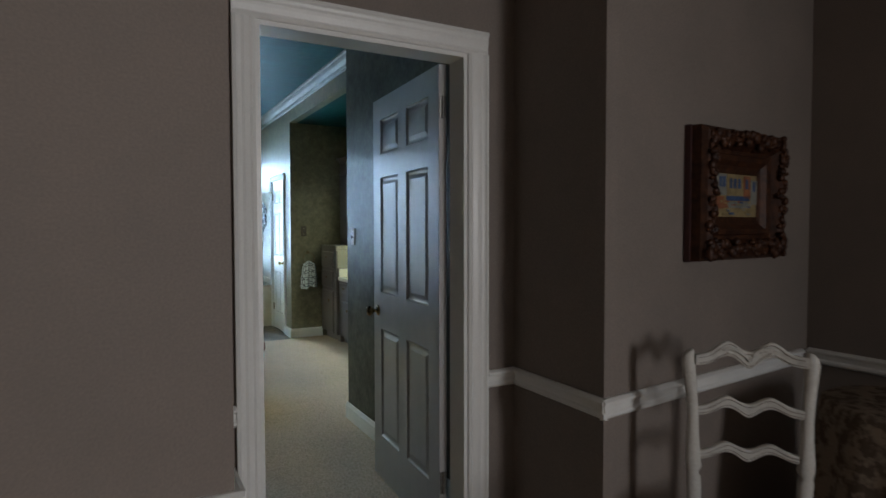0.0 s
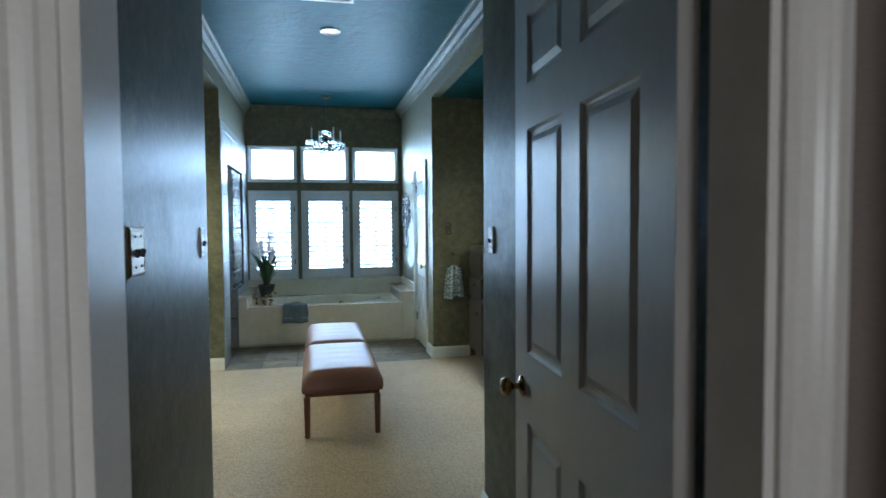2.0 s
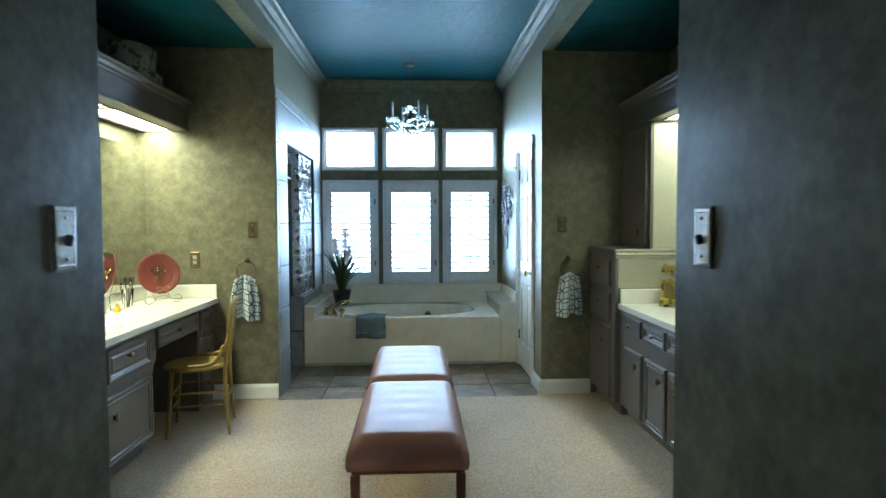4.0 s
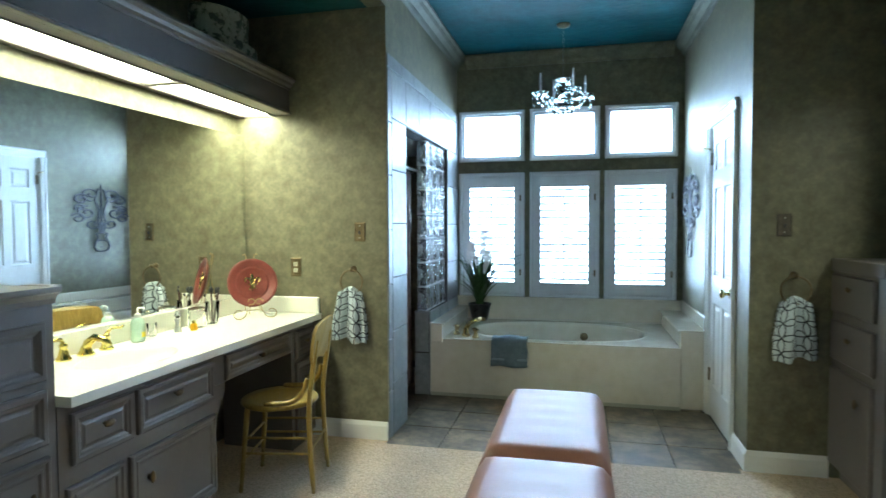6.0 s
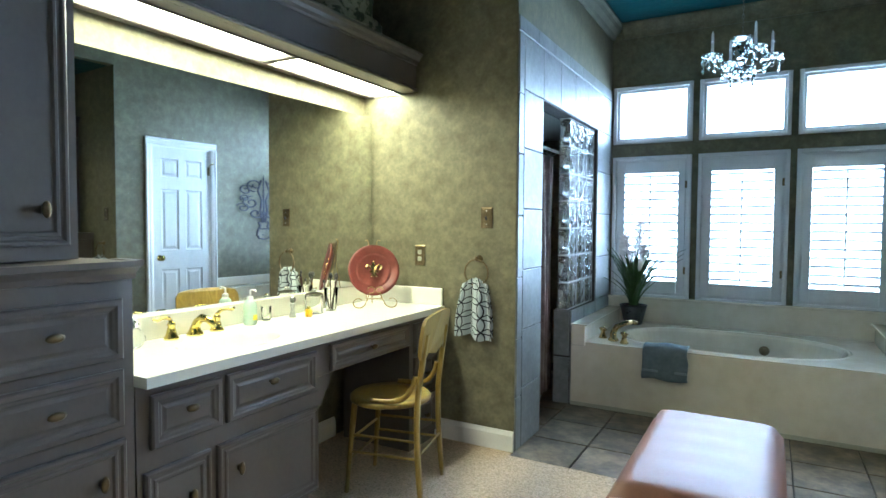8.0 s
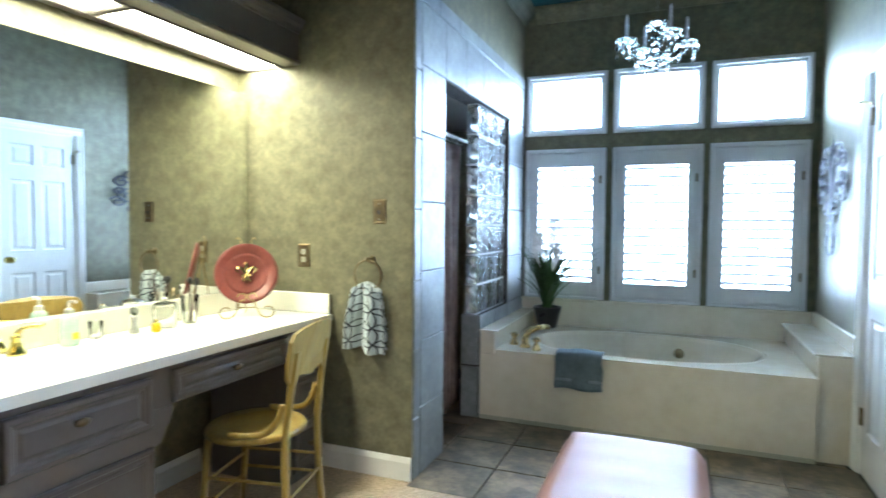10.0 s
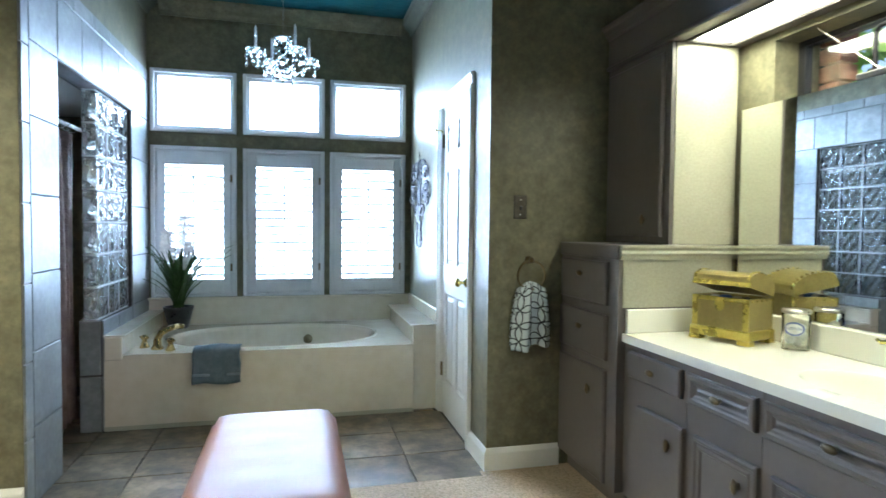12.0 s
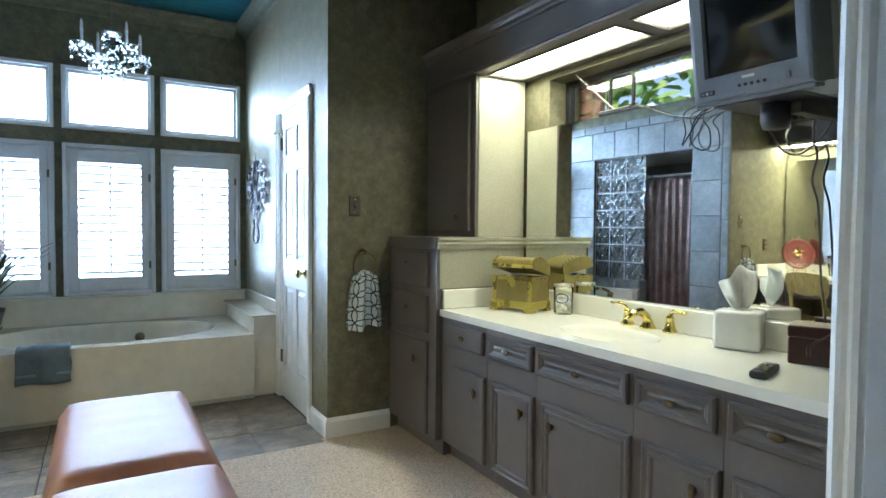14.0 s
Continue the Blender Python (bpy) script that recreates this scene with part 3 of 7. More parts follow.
def six_panel(name, w, h, t, m, label, material, knob_x, hinges=(), knob="brass"):
    """A six-panel door slab, x from 0 to w, y from 0 to t, with knobs on both faces."""
    root = thing(name, label, "door", m, kind="structure")
    st, mid = 0.105 * w / 0.8, 0.10 * w / 0.8
    pw = (w - 2 * st - mid) / 2
    z = [0.0, 0.115 * h, 0.40 * h, 0.495 * h, 0.795 * h, 0.855 * h, 0.945 * h, h]
    xs = [(0, st), (st + pw, st + pw + mid), (w - st, w)]
    bm = bmesh.new()
    for x0, x1 in xs:
        box(x0, x1, 0, t, 0, h, bm=bm)
    for i in (0, 2, 4, 6):
        for x0 in (st, st + pw + mid):
            box(x0, x0 + pw, 0, t, z[i], z[i + 1], bm=bm)
    part("slab", bm, material, root)
    for i in (1, 3, 5):
        for x0 in (st, st + pw + mid):
            hh = z[i + 1] - z[i]
            steps = [(0, 0), (0.006, -0.008), (0.012, -0.010), (0.022, -0.010), (0.040, -0.003), (0.042, -0.003)]
            bm = nested(pw, hh, steps, cap=False, x=x0 + pw / 2, z=z[i] + hh / 2)
            back = nested(pw, hh, steps, cap=False)
            moved(back, Matrix.Translation((x0 + pw / 2, t, z[i] + hh / 2)) @ pose(0, 0, 0, 0, 0, 180))
            joined(bm, back)
            part("panel", bm, material, root)
    knob_parts(root, knob_x, 0, 0.93, -1, knob)
    knob_parts(root, knob_x, t, 0.93, 1, knob)
    for hx, hz in hinges:
        bm = lathe([(0.007, 0), (0.007, 0.09)], 10, m=Matrix.Translation((hx, -0.006, hz)))
        box(hx - 0.018, hx + 0.018, -0.004, 0.0, hz, hz + 0.09, bm=bm)
        part("hinge", bm, "oldbrass", root, "brass butt hinge")
    return root


casing("door_frame_1", 0.853, 2.12, 0.092, pose(1.25, DW, 0), "white fluted casing round the bathroom doorway", w0=0.078)
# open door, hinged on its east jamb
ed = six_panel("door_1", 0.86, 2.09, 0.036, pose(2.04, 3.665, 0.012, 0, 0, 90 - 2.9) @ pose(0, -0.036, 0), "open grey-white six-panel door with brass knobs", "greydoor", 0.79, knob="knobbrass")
for hz in (0.22, 1.86):
    bm = lathe([(0.007, 0), (0.007, 0.095)], 10, m=Matrix.Translation((-0.006, 0.018, hz)))
    box(-0.004, 0.0, 0.002, 0.034, hz, hz + 0.095, bm=bm)
    part("hinge", bm, "pewter", ed, "dull metal butt hinge")
casing("door_frame_2", 0.645, 2.05, 0.068, pose(XR, 9.865, 0, 0, 0, -90), "white casing round the closed niche door")
nd = six_panel("door_2", 0.609, 2.03, 0.035, pose(XR + 0.004, 9.847, 0.005, 0, 0, -90), "closed white six-panel door with a brass knob", "door", 0.555, ((-0.006, 0.25), (-0.006, 1.78)))
bm = tube([(-0.02, -0.045, 1.90), (-0.02, -0.02, 1.90), (-0.005, -0.005, 1.88)], 0.005)
sphere((-0.02, -0.05, 1.90), 0.01, bm)
part("door_stop", bm, "brass", nd, "small brass hinge-pin stop")
casing("door_frame_3", 0.64, 2.05, 0.043, pose(2.93, 6.22, 0, 0, 0, -90), "white casing round the closet doorway")
six_panel("door_3", 0.61, 2.03, 0.035, pose(2.93, 5.60, 0.01, 0, 0, 180) @ pose(0, 0, 0), "open white closet door folded back on the wall", "door", 0.54)
structure("wall_closet_back", box(3.53, 3.695, 5.51, 6.24, 0, LO - 0.01), "plain", "plain back wall of the closet", "wall")


# ---- windows ----
def window(name, x0, x1, z0, z1, shutters):
    label = "bright window with white plantation shutters" if shutters else "bright fixed transom window in a white frame"
    root = thing(name, label, "window", pose((x0 + x1) / 2, YB, (z0 + z1) / 2), kind="structure")
    w, h = x1 - x0, z1 - z0
    c = 0.045
    bm = bmesh.new()
    for s in (-1, 1):
        box(min(s * w / 2, s * (w / 2 + 0.03)), max(s * w / 2, s * (w / 2 + 0.03)), -0.03, 0.0, -h / 2 - 0.03, h / 2 + 0.03, 0.004, bm)
        box(-w / 2, w / 2, -0.03, 0.0, min(s * h / 2, s * (h / 2 + 0.03)), max(s * h / 2, s * (h / 2 + 0.03)), 0.004, bm)
    part("casing", bm, "shutter", root)
    bm = bmesh.new()
    for s in (-1, 1):
        box(min(s * w / 2, s * (w / 2 - 0.022)), max(s * w / 2, s * (w / 2 - 0.022)), 0.002, 0.16, -h / 2, h / 2, bm=bm)
        box(-w / 2 + 0.022, w / 2 - 0.022, 0.002, 0.16, min(s * h / 2, s * (h / 2 - 0.022)), max(s * h / 2, s * (h / 2 - 0.022)), bm=bm)
    part("window_frame", bm, "shutter", root)
    pane = part("pane", box(-w / 2 + 0.022, w / 2 - 0.022, 0.10, 0.104, -h / 2 + 0.022, h / 2 - 0.022), "glass", root)
    pane.visible_shadow = False
    if not shutters:
        return root
    sw, sh, st, top, bot = w - 0.03, h - 0.03, 0.058, 0.10, 0.105
    sash = bmesh.new()
    for s in (-1, 1):
        box(min(s * sw / 2, s * (sw / 2 - st)), max(s * sw / 2, s * (sw / 2 - st)), -0.012, 0.018, -sh / 2, sh / 2, 0.003, sash)
    box(-sw / 2 + st, sw / 2 - st, -0.012, 0.018, sh / 2 - top, sh / 2, 0.003, sash)
    box(-sw / 2 + st, sw / 2 - st, -0.012, 0.018, -sh / 2, -sh / 2 + bot, 0.003, sash)
    shutter = part("shutter", sash, "shutter", root, "white louvred shutter panel")
    lw, span = sw - 2 * st - 0.004, sh - top - bot
    count = 14
    for i in range(count):
        zc = -sh / 2 + bot + span * (i + 0.5) / count
        bm = bmesh.new()
        prof = [(-0.031, -0.006), (-0.031, 0.006), (-0.012, 0.008), (0.012, 0.008), (0.031, 0.006), (0.031, -0.006), (0.012, -0.008), (-0.012, -0.008)]
        lo = [bm.verts.new((-lw / 2, u, v)) for u, v in prof]
        hi = [bm.verts.new((lw / 2, u, v)) for u, v in prof]
        for k in range(8):
            j = (k + 1) % 8
            bm.faces.new((lo[k], lo[j], hi[j], hi[k]))
        bm.faces.new(lo[::-1])
        bm.faces.new(hi)
        bmesh.ops.recalc_face_normals(bm, faces=bm.faces[:])
        part("slat", bm, "shutter", shutter, m=pose(0, 0.004, zc, -20 + 2.0 * math.sin(i * 2.1)))
    part("tilt_rod", box(-0.006, 0.006, -0.044, -0.034, -sh / 2 + bot + 0.02, sh / 2 - top - 0.02, 0.003), "shutter", shutter)
    for s in (-0.32, 0.32):
        part("hinge", box(sw / 2 - 0.004, sw / 2 + 0.012, -0.020, -0.010, s * sh - 0.03, s * sh + 0.03, 0.002), "oldbrass", root, "small shutter hinge")
    return root


for i, (x0, x1) in enumerate(COLS):
    window("window_%d" % (i + 1), x0, x1, 0.70, 1.845, True)
    window("window_%d" % (i + 4), x0, x1, 2.015, 2.44, False)
structure("window_stool", box(XL + 0.002, XR - 0.002, 10.97, YB, 0.662, 0.682, 0.004), "tub", "cream ledge below the shuttered windows", "window sill")

w7 = thing("window_7", "narrow high window with a dark frame and greenery beyond", "window", pose(3.86, 7.375, 1.925), kind="structure")
bm = bmesh.new()
for s in (-1, 1):
    box(-0.02, 0.02, min(s * 0.755, s * 0.72), max(s * 0.755, s * 0.72), -0.135, 0.135, bm=bm)
    box(-0.02, 0.02, -0.72, 0.72, min(s * 0.135, s * 0.112), max(s * 0.135, s * 0.112), bm=bm)
part("window_frame", bm, "plasticdark", w7, "dark metal window frame")
pane = part("pane", box(-0.003, 0.003, -0.72, 0.72, -0.112, 0.112), "glass", w7)
pane.visible_shadow = False

# ---- built-in furniture ----
CT = 0.80


def pull(parent, x, z, y=-0.02, upright=False):
    """A small oval knob on a front that faces -y."""
    bm = lathe([(0.007, 0), (0.006, 0.012), (0.012, 0.016), (0.014, 0.021), (0.009, 0.027), (0.002, 0.029)], 14)
    moved(bm, Matrix.Translation((x, y, z)) @ pose(0, 0, 0, 90) @ (Matrix.Diagonal((1.0, 1.9, 1, 1)) if upright else Matrix.Diagonal((1.9, 1.0, 1, 1))))
    part("knob", bm, "oldbrass", parent, "oval antique brass knob", True)


DRAWER = [(0, 0), (0, 0.014), (0.006, 0.020), (0.020, 0.020), (0.026, 0.015), (0.034, 0.013), (0.040, 0.008), (0.046, 0.008), (0.056, 0.012), (0.058, 0.012)]
DOOR = [(0, 0), (0, 0.014), (0.006, 0.020), (0.014, 0.020), (0.020, 0.014), (0.028, 0.014), (0.032, 0.018), (0.040, 0.018), (0.046, 0.012), (0.05, 0.012)]
PLAIN = [(0, 0), (0, 0.014), (0.007, 0.020), (0.01, 0.020)]


def carcass(parent, x0, x1, depth, z0, z1, inset=0.018):
    """An open-topped cabinet: front board, sides, back, floor and a set-back plinth."""
    part("body", box(x0, x1, 0, inset, z0, z1), "cabinet", parent)
    for a_ in (x0, x1 - inset):
        part("side_panel", box(a_, a_ + inset, inset, depth - inset, z0, z1 - 0.14), "cabinet", parent)
    part("back_panel", box(x0, x1, depth - inset, depth, z0, z1), "cabinet", parent)
    part("floor_board", box(x0 + inset, x1 - inset, inset, depth - inset, z0, z0 + inset), "cabinet", parent)
    part("plinth", box(x0, x1, 0.06, depth - 0.06, 0, z0), "cabinet", parent)


def front(kind, parent, x0, x1, z0, z1, steps, knob=None, upright=False):
    bm = nested(x1 - x0, z1 - z0, steps, x=(x0 + x1) / 2, z=(z0 + z1) / 2)
    ob = part(kind, bm, "cabinet", parent)
    if knob:
        pull(ob, knob[0], knob[1], -0.012, upright)
    return ob


def counter_top(name, label, length, depth, sink_x, m):
    """A moulded top in which an oval basin is sunk: x along the wall, y from the front edge (0) back to depth."""
    root = thing(name, label, "countertop", m)
    rx, ry, cy, n = 0.235, 0.165, 0.262, 48
    bm = bmesh.new()

    def oval(s, z, dy=0.0):
        return [bm.verts.new((sink_x + s * rx * math.cos(2 * math.pi * i / n), cy + dy + s * ry * math.sin(2 * math.pi * i / n), z)) for i in range(n)]
    rings = [oval(f_, z) for f_, z in ((1.0, 0.0), (0.985, -0.0015), (0.965, -0.006), (0.93, -0.017), (0.87, -0.036), (0.77, -0.064), (0.62, -0.092), (0.42, -0.112), (0.20, -0.121), (0.08, -0.123))]
    for a_, b_ in zip(rings, rings[1:]):
        for i in range(n):
            j = (i + 1) % n
            bm.faces.new((a_[i], b_[i], b_[j], a_[j]))
    bm.faces.new(rings[-1][::-1])
    # flat deck round the oval, out to a rectangle sampled in the same directions
    rect = []
    for i in range(n):
        t = 2 * math.pi * i / n
        dx, dy = rx * math.cos(t), ry * math.sin(t)
        k = min(((length - sink_x) if dx > 0 else sink_x) / max(abs(dx), 1e-6), ((depth - cy) if dy > 0 else cy) / max(abs(dy), 1e-6))
        rect.append(bm.verts.new((sink_x + dx * k, cy + dy * k, 0)))
    for i in range(n):
        j = (i + 1) % n
        bm.faces.new((rings[0][i], rings[0][j], rect[j], rect[i]))
    corners = [(0, 0), (length, 0), (length, depth), (0, depth)]
    for cx, cyy in corners:
        best = min(range(n), key=lambda i: (rect[i].co.x - cx) ** 2 + (rect[i].co.y - cyy) ** 2)
        rect[best].co = (cx, cyy, 0)
    lip = [bm.verts.new((v.co.x, v.co.y, -0.036)) for v in rect]
    for i in range(n):
        j = (i + 1) % n
        bm.faces.new((rect[i], rect[j], lip[j], lip[i]))
    bmesh.ops.recalc_face_normals(bm, faces=bm.faces[:])
    for f_ in bm.faces:
        f_.smooth = f_.normal.z > 0.3 and f_.calc_area() < 0.004
    part("deck", bm, "counter", root)
    part("drain", lathe([(0.022, 0), (0.022, 0.003), (0.012, 0.004)], 16, m=Matrix.Translation((sink_x, cy, -0.1232))), "brass", root, "brass drain ring")
    part("backsplash", box(0, length, depth - 0.062, depth, 0.0005, 0.105, 0.004), "counter", root)
    return root


def faucet(name, m, group):
    """Widespread brass basin set: spout reaching to -y, a lever on each side."""
    root = thing(name, "polished brass widespread basin faucet on the counter", "faucet", m, group)
    bell = [(0.026, 0), (0.026, 0.006), (0.020, 0.014), (0.016, 0.03), (0.012, 0.045), (0.015, 0.05), (0.013, 0.058), (0.004, 0.064)]
    bm = lathe([(0.030, 0), (0.030, 0.006), (0.022, 0.016), (0.017, 0.03), (0.012, 0.036)], 20)
    tube([(0, 0, 0.02), (0, -0.01, 0.045), (0, -0.04, 0.066), (0, -0.075, 0.062), (0, -0.105, 0.040)], 0.018, bm, 12, 0.011)
    part("spout", bm, "brass", root, smooth=True)
    for s in (-1, 1):
        bm = lathe(bell, 18, m=Matrix.Translation((s * 0.10, 0, 0)))
        tube([(s * 0.10, 0, 0.06), (s * 0.115, -0.005, 0.078), (s * 0.14, -0.008, 0.080), (s * 0.165, -0.01, 0.074), (s * 0.178, -0.01, 0.080)], 0.008, bm, 8, 0.005)
        part("lever", bm, "brass", root, smooth=True)
    return root


# west vanity: local x runs north from y = 6.95, fronts face east
west = Matrix.Translation((0.10, 6.95, 0)) @ EAST
base = thing("sink_cabinet", "taupe-grey painted sink cabinet with raised-panel fronts", "cabinet", west, "vanity cabinets")
carcass(base, 0, 0.86, 0.53, 0.09, CT - 0.037)
part("side_panel", box(0.842, 0.8595, 0.0185, 0.511, CT - 0.176, CT - 0.038), "cabinet", base)
front("drawer", base, 0.045, 0.325, 0.545, 0.725, DRAWER, (0.19, 0.65))
front("drawer", base, 0.35, 0.84, 0.545, 0.725, DRAWER, (0.57, 0.655))
front("cabinet_door", base, 0.02, 0.275, 0.11, 0.475, DOOR, (0.19, 0.34), True)
front("cabinet_door", base, 0.305, 0.845, 0.11, 0.475, DOOR, (0.40, 0.36), True)
bm = bmesh.new()
own = [(0.86, 0.545), (0.86, 0.47), (0.885, 0.475), (0.90, 0.50), (0.905, 0.525), (0.93, 0.535), (0.94, 0.56), (0.94, 0.60), (0.86, 0.60)]
f = [bm.verts.new((u, 0.0, v)) for u, v in own]
g = [bm.verts.new((u, 0.022, v)) for u, v in own]
for i in range(len(own)):
    j = (i + 1) % len(own)
    bm.faces.new((f[i], f[j], g[j], g[i]))
bm.faces.new(f)
bm.faces.new(g[::-1])
bmesh.ops.recalc_face_normals(bm, faces=bm.faces[:])
part("bracket", bm, "cabinet", base, "scroll-cut corner bracket")
apron = thing("knee_drawer_unit", "taupe-grey drawer unit spanning the knee space", "drawer", west, "vanity cabinets")
part("body", box(0.862, 1.618, 0.002, 0.45, 0.602, CT - 0.037), "cabinet", apron)
front("drawer", apron, 0.935, 1.60, 0.612, 0.735, DRAWER, (1.25, 0.672))
side = thing("drawer_cabinet", "narrow taupe-grey drawer cabinet against the end wall", "cabinet", west, "vanity cabinets")
part("body", box(1.62, 1.915, 0.002, 0.47, 0.0, CT - 0.037), "cabinet", side)
front("drawer", side, 1.655, 1.90, 0.555, 0.725, DRAWER, (1.78, 0.65))
front("drawer", side, 1.655, 1.90, 0.30, 0.53, DRAWER, (1.78, 0.42))
front("drawer", side, 1.655, 1.90, 0.05, 0.28, DRAWER, (1.78, 0.17))
counter_top("west_countertop", "cream cultured-marble top with a moulded oval basin", 1.915, 0.599, 0.55, Matrix.Translation((0.16, 6.95, CT)) @ EAST)
part("end_splash", box(1.896, 1.914, 0.012, 0.578, 0.0005, 0.105, 0.004), "counter", bpy.data.objects["west_countertop"])
FG = "brass basin faucets"
fa = faucet("basin_faucet", Matrix.Translation((-0.325, 7.50, CT)) @ EAST, FG)
fa.scale = (1.15, 1.2, 1.2)
copy_thing(fa, Matrix.Translation((3.635, 7.355, CT)) @ WEST)

# west tower, its cap and the wall cabinet on it
tw = Matrix.Translation((0.10, 6.37, 0)) @ EAST
tower = thing("tower_cabinet", "taupe-grey tower cabinet with three raised-panel drawers", "cabinet", tw, "tower cabinets")
bm = box(0, 0.575, 0, 0.539, 0.09, 1.11)
box(0.0, 0.575, 0.06, 0.539, 0, 0.09, bm=bm)
part("body", bm, "cabinet", tower)
front("drawer", tower, 0.03, 0.535, 0.865, 1.055, DRAWER, (0.33, 1.01 - 0.045))
front("drawer", tower, 0.03, 0.535, 0.655, 0.835, DRAWER, (0.33, 0.745))
front("cabinet_door", tower, 0.03, 0.54, 0.12, 0.615, DOOR, (0.46, 0.50), True)
cap = [(0, 0), (-0.012, 0.0), (-0.016, 0.018), (-0.030, 0.034), (-0.040, 0.040), (-0.040, 0.058), (0, 0.058)]
bm = box(0.0, 0.575, 0.0, 0.539, 1.112, 1.168)
extrude_profile([(-u, v) for u, v in cap], (0, 0, 1.112), (0.575, 0, 1.112), (0, -1, 0), bm)
extrude_profile([(-u, v) for u, v in cap], (0.575, 0, 1.112), (0.575, 0.13, 1.112), (1, 0, 0), bm)
part("cap_moulding", bm, "cabinet", tower)
up = thing("wall_cabinet", "taupe-grey wall cabinet standing on the tower", "cabinet", Matrix.Translation((-0.05, 6.36, 0)) @ EAST, "wall cabinets")
part("body", box(0, 0.505, 0, 0.389, 1.172, 2.085), "cabinet", up)
front("cabinet_door", up, 0.03, 0.475, 1.215, 2.04, DOOR, (0.40, 1.325), True)


# ---- soffits with fluorescent panels ----
def soffit(name, m, length, cells, label, p0_, p1_, deep, glow):
    """A light soffit along local x, its front at y = 0, wall at y = 0.34, underside at z = 0."""
    root = thing(name, label, "light soffit", m)
    part("fascia", box(0, length, 0, 0.022, 0, 0.16), "cabinet", root)
    part("top_board", box(0, length, 0.0225, deep, 0.12, 0.14), "cabinet", root)
    part("front_rail", box(0, length, 0.0225, p0_, 0, 0.02), "cabinet", root)
    part("back_rail", box(0, length, p1_, deep, 0, 0.02), "cabinet", root)
    prev = 0.0
    for a_, b_ in (*cells, (length, length)):
        if a_ > prev + 0.001:
            part("divider", box(prev, a_, p0_ + 0.0005, p1_ - 0.0005, 0, 0.02), "cabinet", root)
        prev = b_
    top = [(0, 0), (0.008, 0), (0.010, 0.012), (0.024, 0.022), (0.030, 0.040), (0.046, 0.052), (0.046, 0.066), (0, 0.066)]
    part("top_moulding", extrude_profile(top, (0, 0, 0.158), (length, 0, 0.158), (0, -1, 0)), "cabinet", root)
    low = [(0, 0), (0.010, 0.002), (0.014, 0.012), (0.006, 0.022), (0, 0.024)]
    part("bead", extrude_profile(low, (0, 0, 0), (length, 0, 0), (0, -1, 0)), "cabinet", root)
    for a_, b_ in cells:
        bm = bmesh.new()
        for x0, x1, y0, y1 in ((a_ - 0.016, a_ - 0.002, p0_ - 0.016, p1_ + 0.016), (b_ + 0.002, b_ + 0.016, p0_ - 0.016, p1_ + 0.016), (a_ - 0.002, b_ + 0.002, p0_ - 0.016, p0_ - 0.002), (a_ - 0.002, b_ + 0.002, p1_ + 0.002, p1_ + 0.016)):
            box(x0, min(x1, length - 0.001), y0, y1, -0.008, -0.0005, 0.003, bm)
        part("panel_trim", bm, "cabinet", root)
        tray = part("light_frame", box(a_, b_, p0_, p1_, 0.021, 0.05), "cream", root)
        part("diffuser", box(a_ + 0.001, b_ - 0.001, p0_ + 0.001, p1_ - 0.001, 0.010, 0.020), glow, tray, "glowing yellow-white fluorescent diffuser")
    return root


soffit("west_light_soffit", Matrix.Translation((-0.05, 6.36, 2.088)) @ EAST, 2.508, ((0.66, 1.565), (1.61, 2.50)), "taupe-grey soffit with two glowing fluorescent panels", 0.11, 0.315, 0.389, "panel_glow")
soffit("east_light_soffit", Matrix.Translation((3.355, 8.868, 2.088)) @ WEST, 2.562, ((0.575, 1.485), (1.585, 2.02)), "taupe-grey soffit with two glowing fluorescent panels", 0.075, 0.285, 0.364, "panel_glow_soft")

# ---- east vanity: local x runs south from y = 8.305, fronts face west ----
east = Matrix.Translation((3.145, 8.305, 0)) @ WEST
DR = ((0.055, 0.405), (0.445, 0.77), (0.80, 1.29), (1.325, 1.625), (1.665, 1.97))
DO = ((0.125, 0.45), (0.48, 0.795), (0.835, 1.32), (1.355, 1.655), (1.685, 1.97))
KN = (0.0, 0.36, 0.07, 0.24, 0.05)
UN = ((0.0, 0.425), (0.427, 0.785), (0.787, 1.307), (1.309, 1.645), (1.647, 2.0))
for i, ((d0, d1), (p0_, p1_), (u0, u1)) in enumerate(zip(DR, DO, UN)):
    unit = thing("vanity_cabinet", "taupe-grey vanity cabinet with a drawer over a door", "cabinet", east, "vanity cabinets")
    carcass(unit, u0, u1, 0.55, 0.09, CT - 0.037)
    front("drawer", unit, d0, d1, 0.625, 0.735, PLAIN if i == 0 else DRAWER, ((d0 + d1) / 2, 0.68))
    dd0, dd1 = max(p0_, u0 + 0.004), min(p1_, u1 - 0.004)
    kx = dd0 + (0.75 if i in (0, 1) else 0.14 if i == 2 else 0.72 if i == 3 else 0.2) * (dd1 - dd0)
    front("cabinet_door", unit, dd0, dd1, 0.10, 0.52, PLAIN if i == 0 else DOOR, (kx, 0.43), True)
counter_top("east_countertop", "cream cultured-marble top with a moulded oval basin", 2.0, 0.591, 0.95, Matrix.Translation((3.128, 8.304, CT)) @ WEST)
part("end_splash", box(0.001, 0.02, 0.012, 0.528, 0.0005, 0.105, 0.004), "counter", bpy.data.objects["east_countertop"])

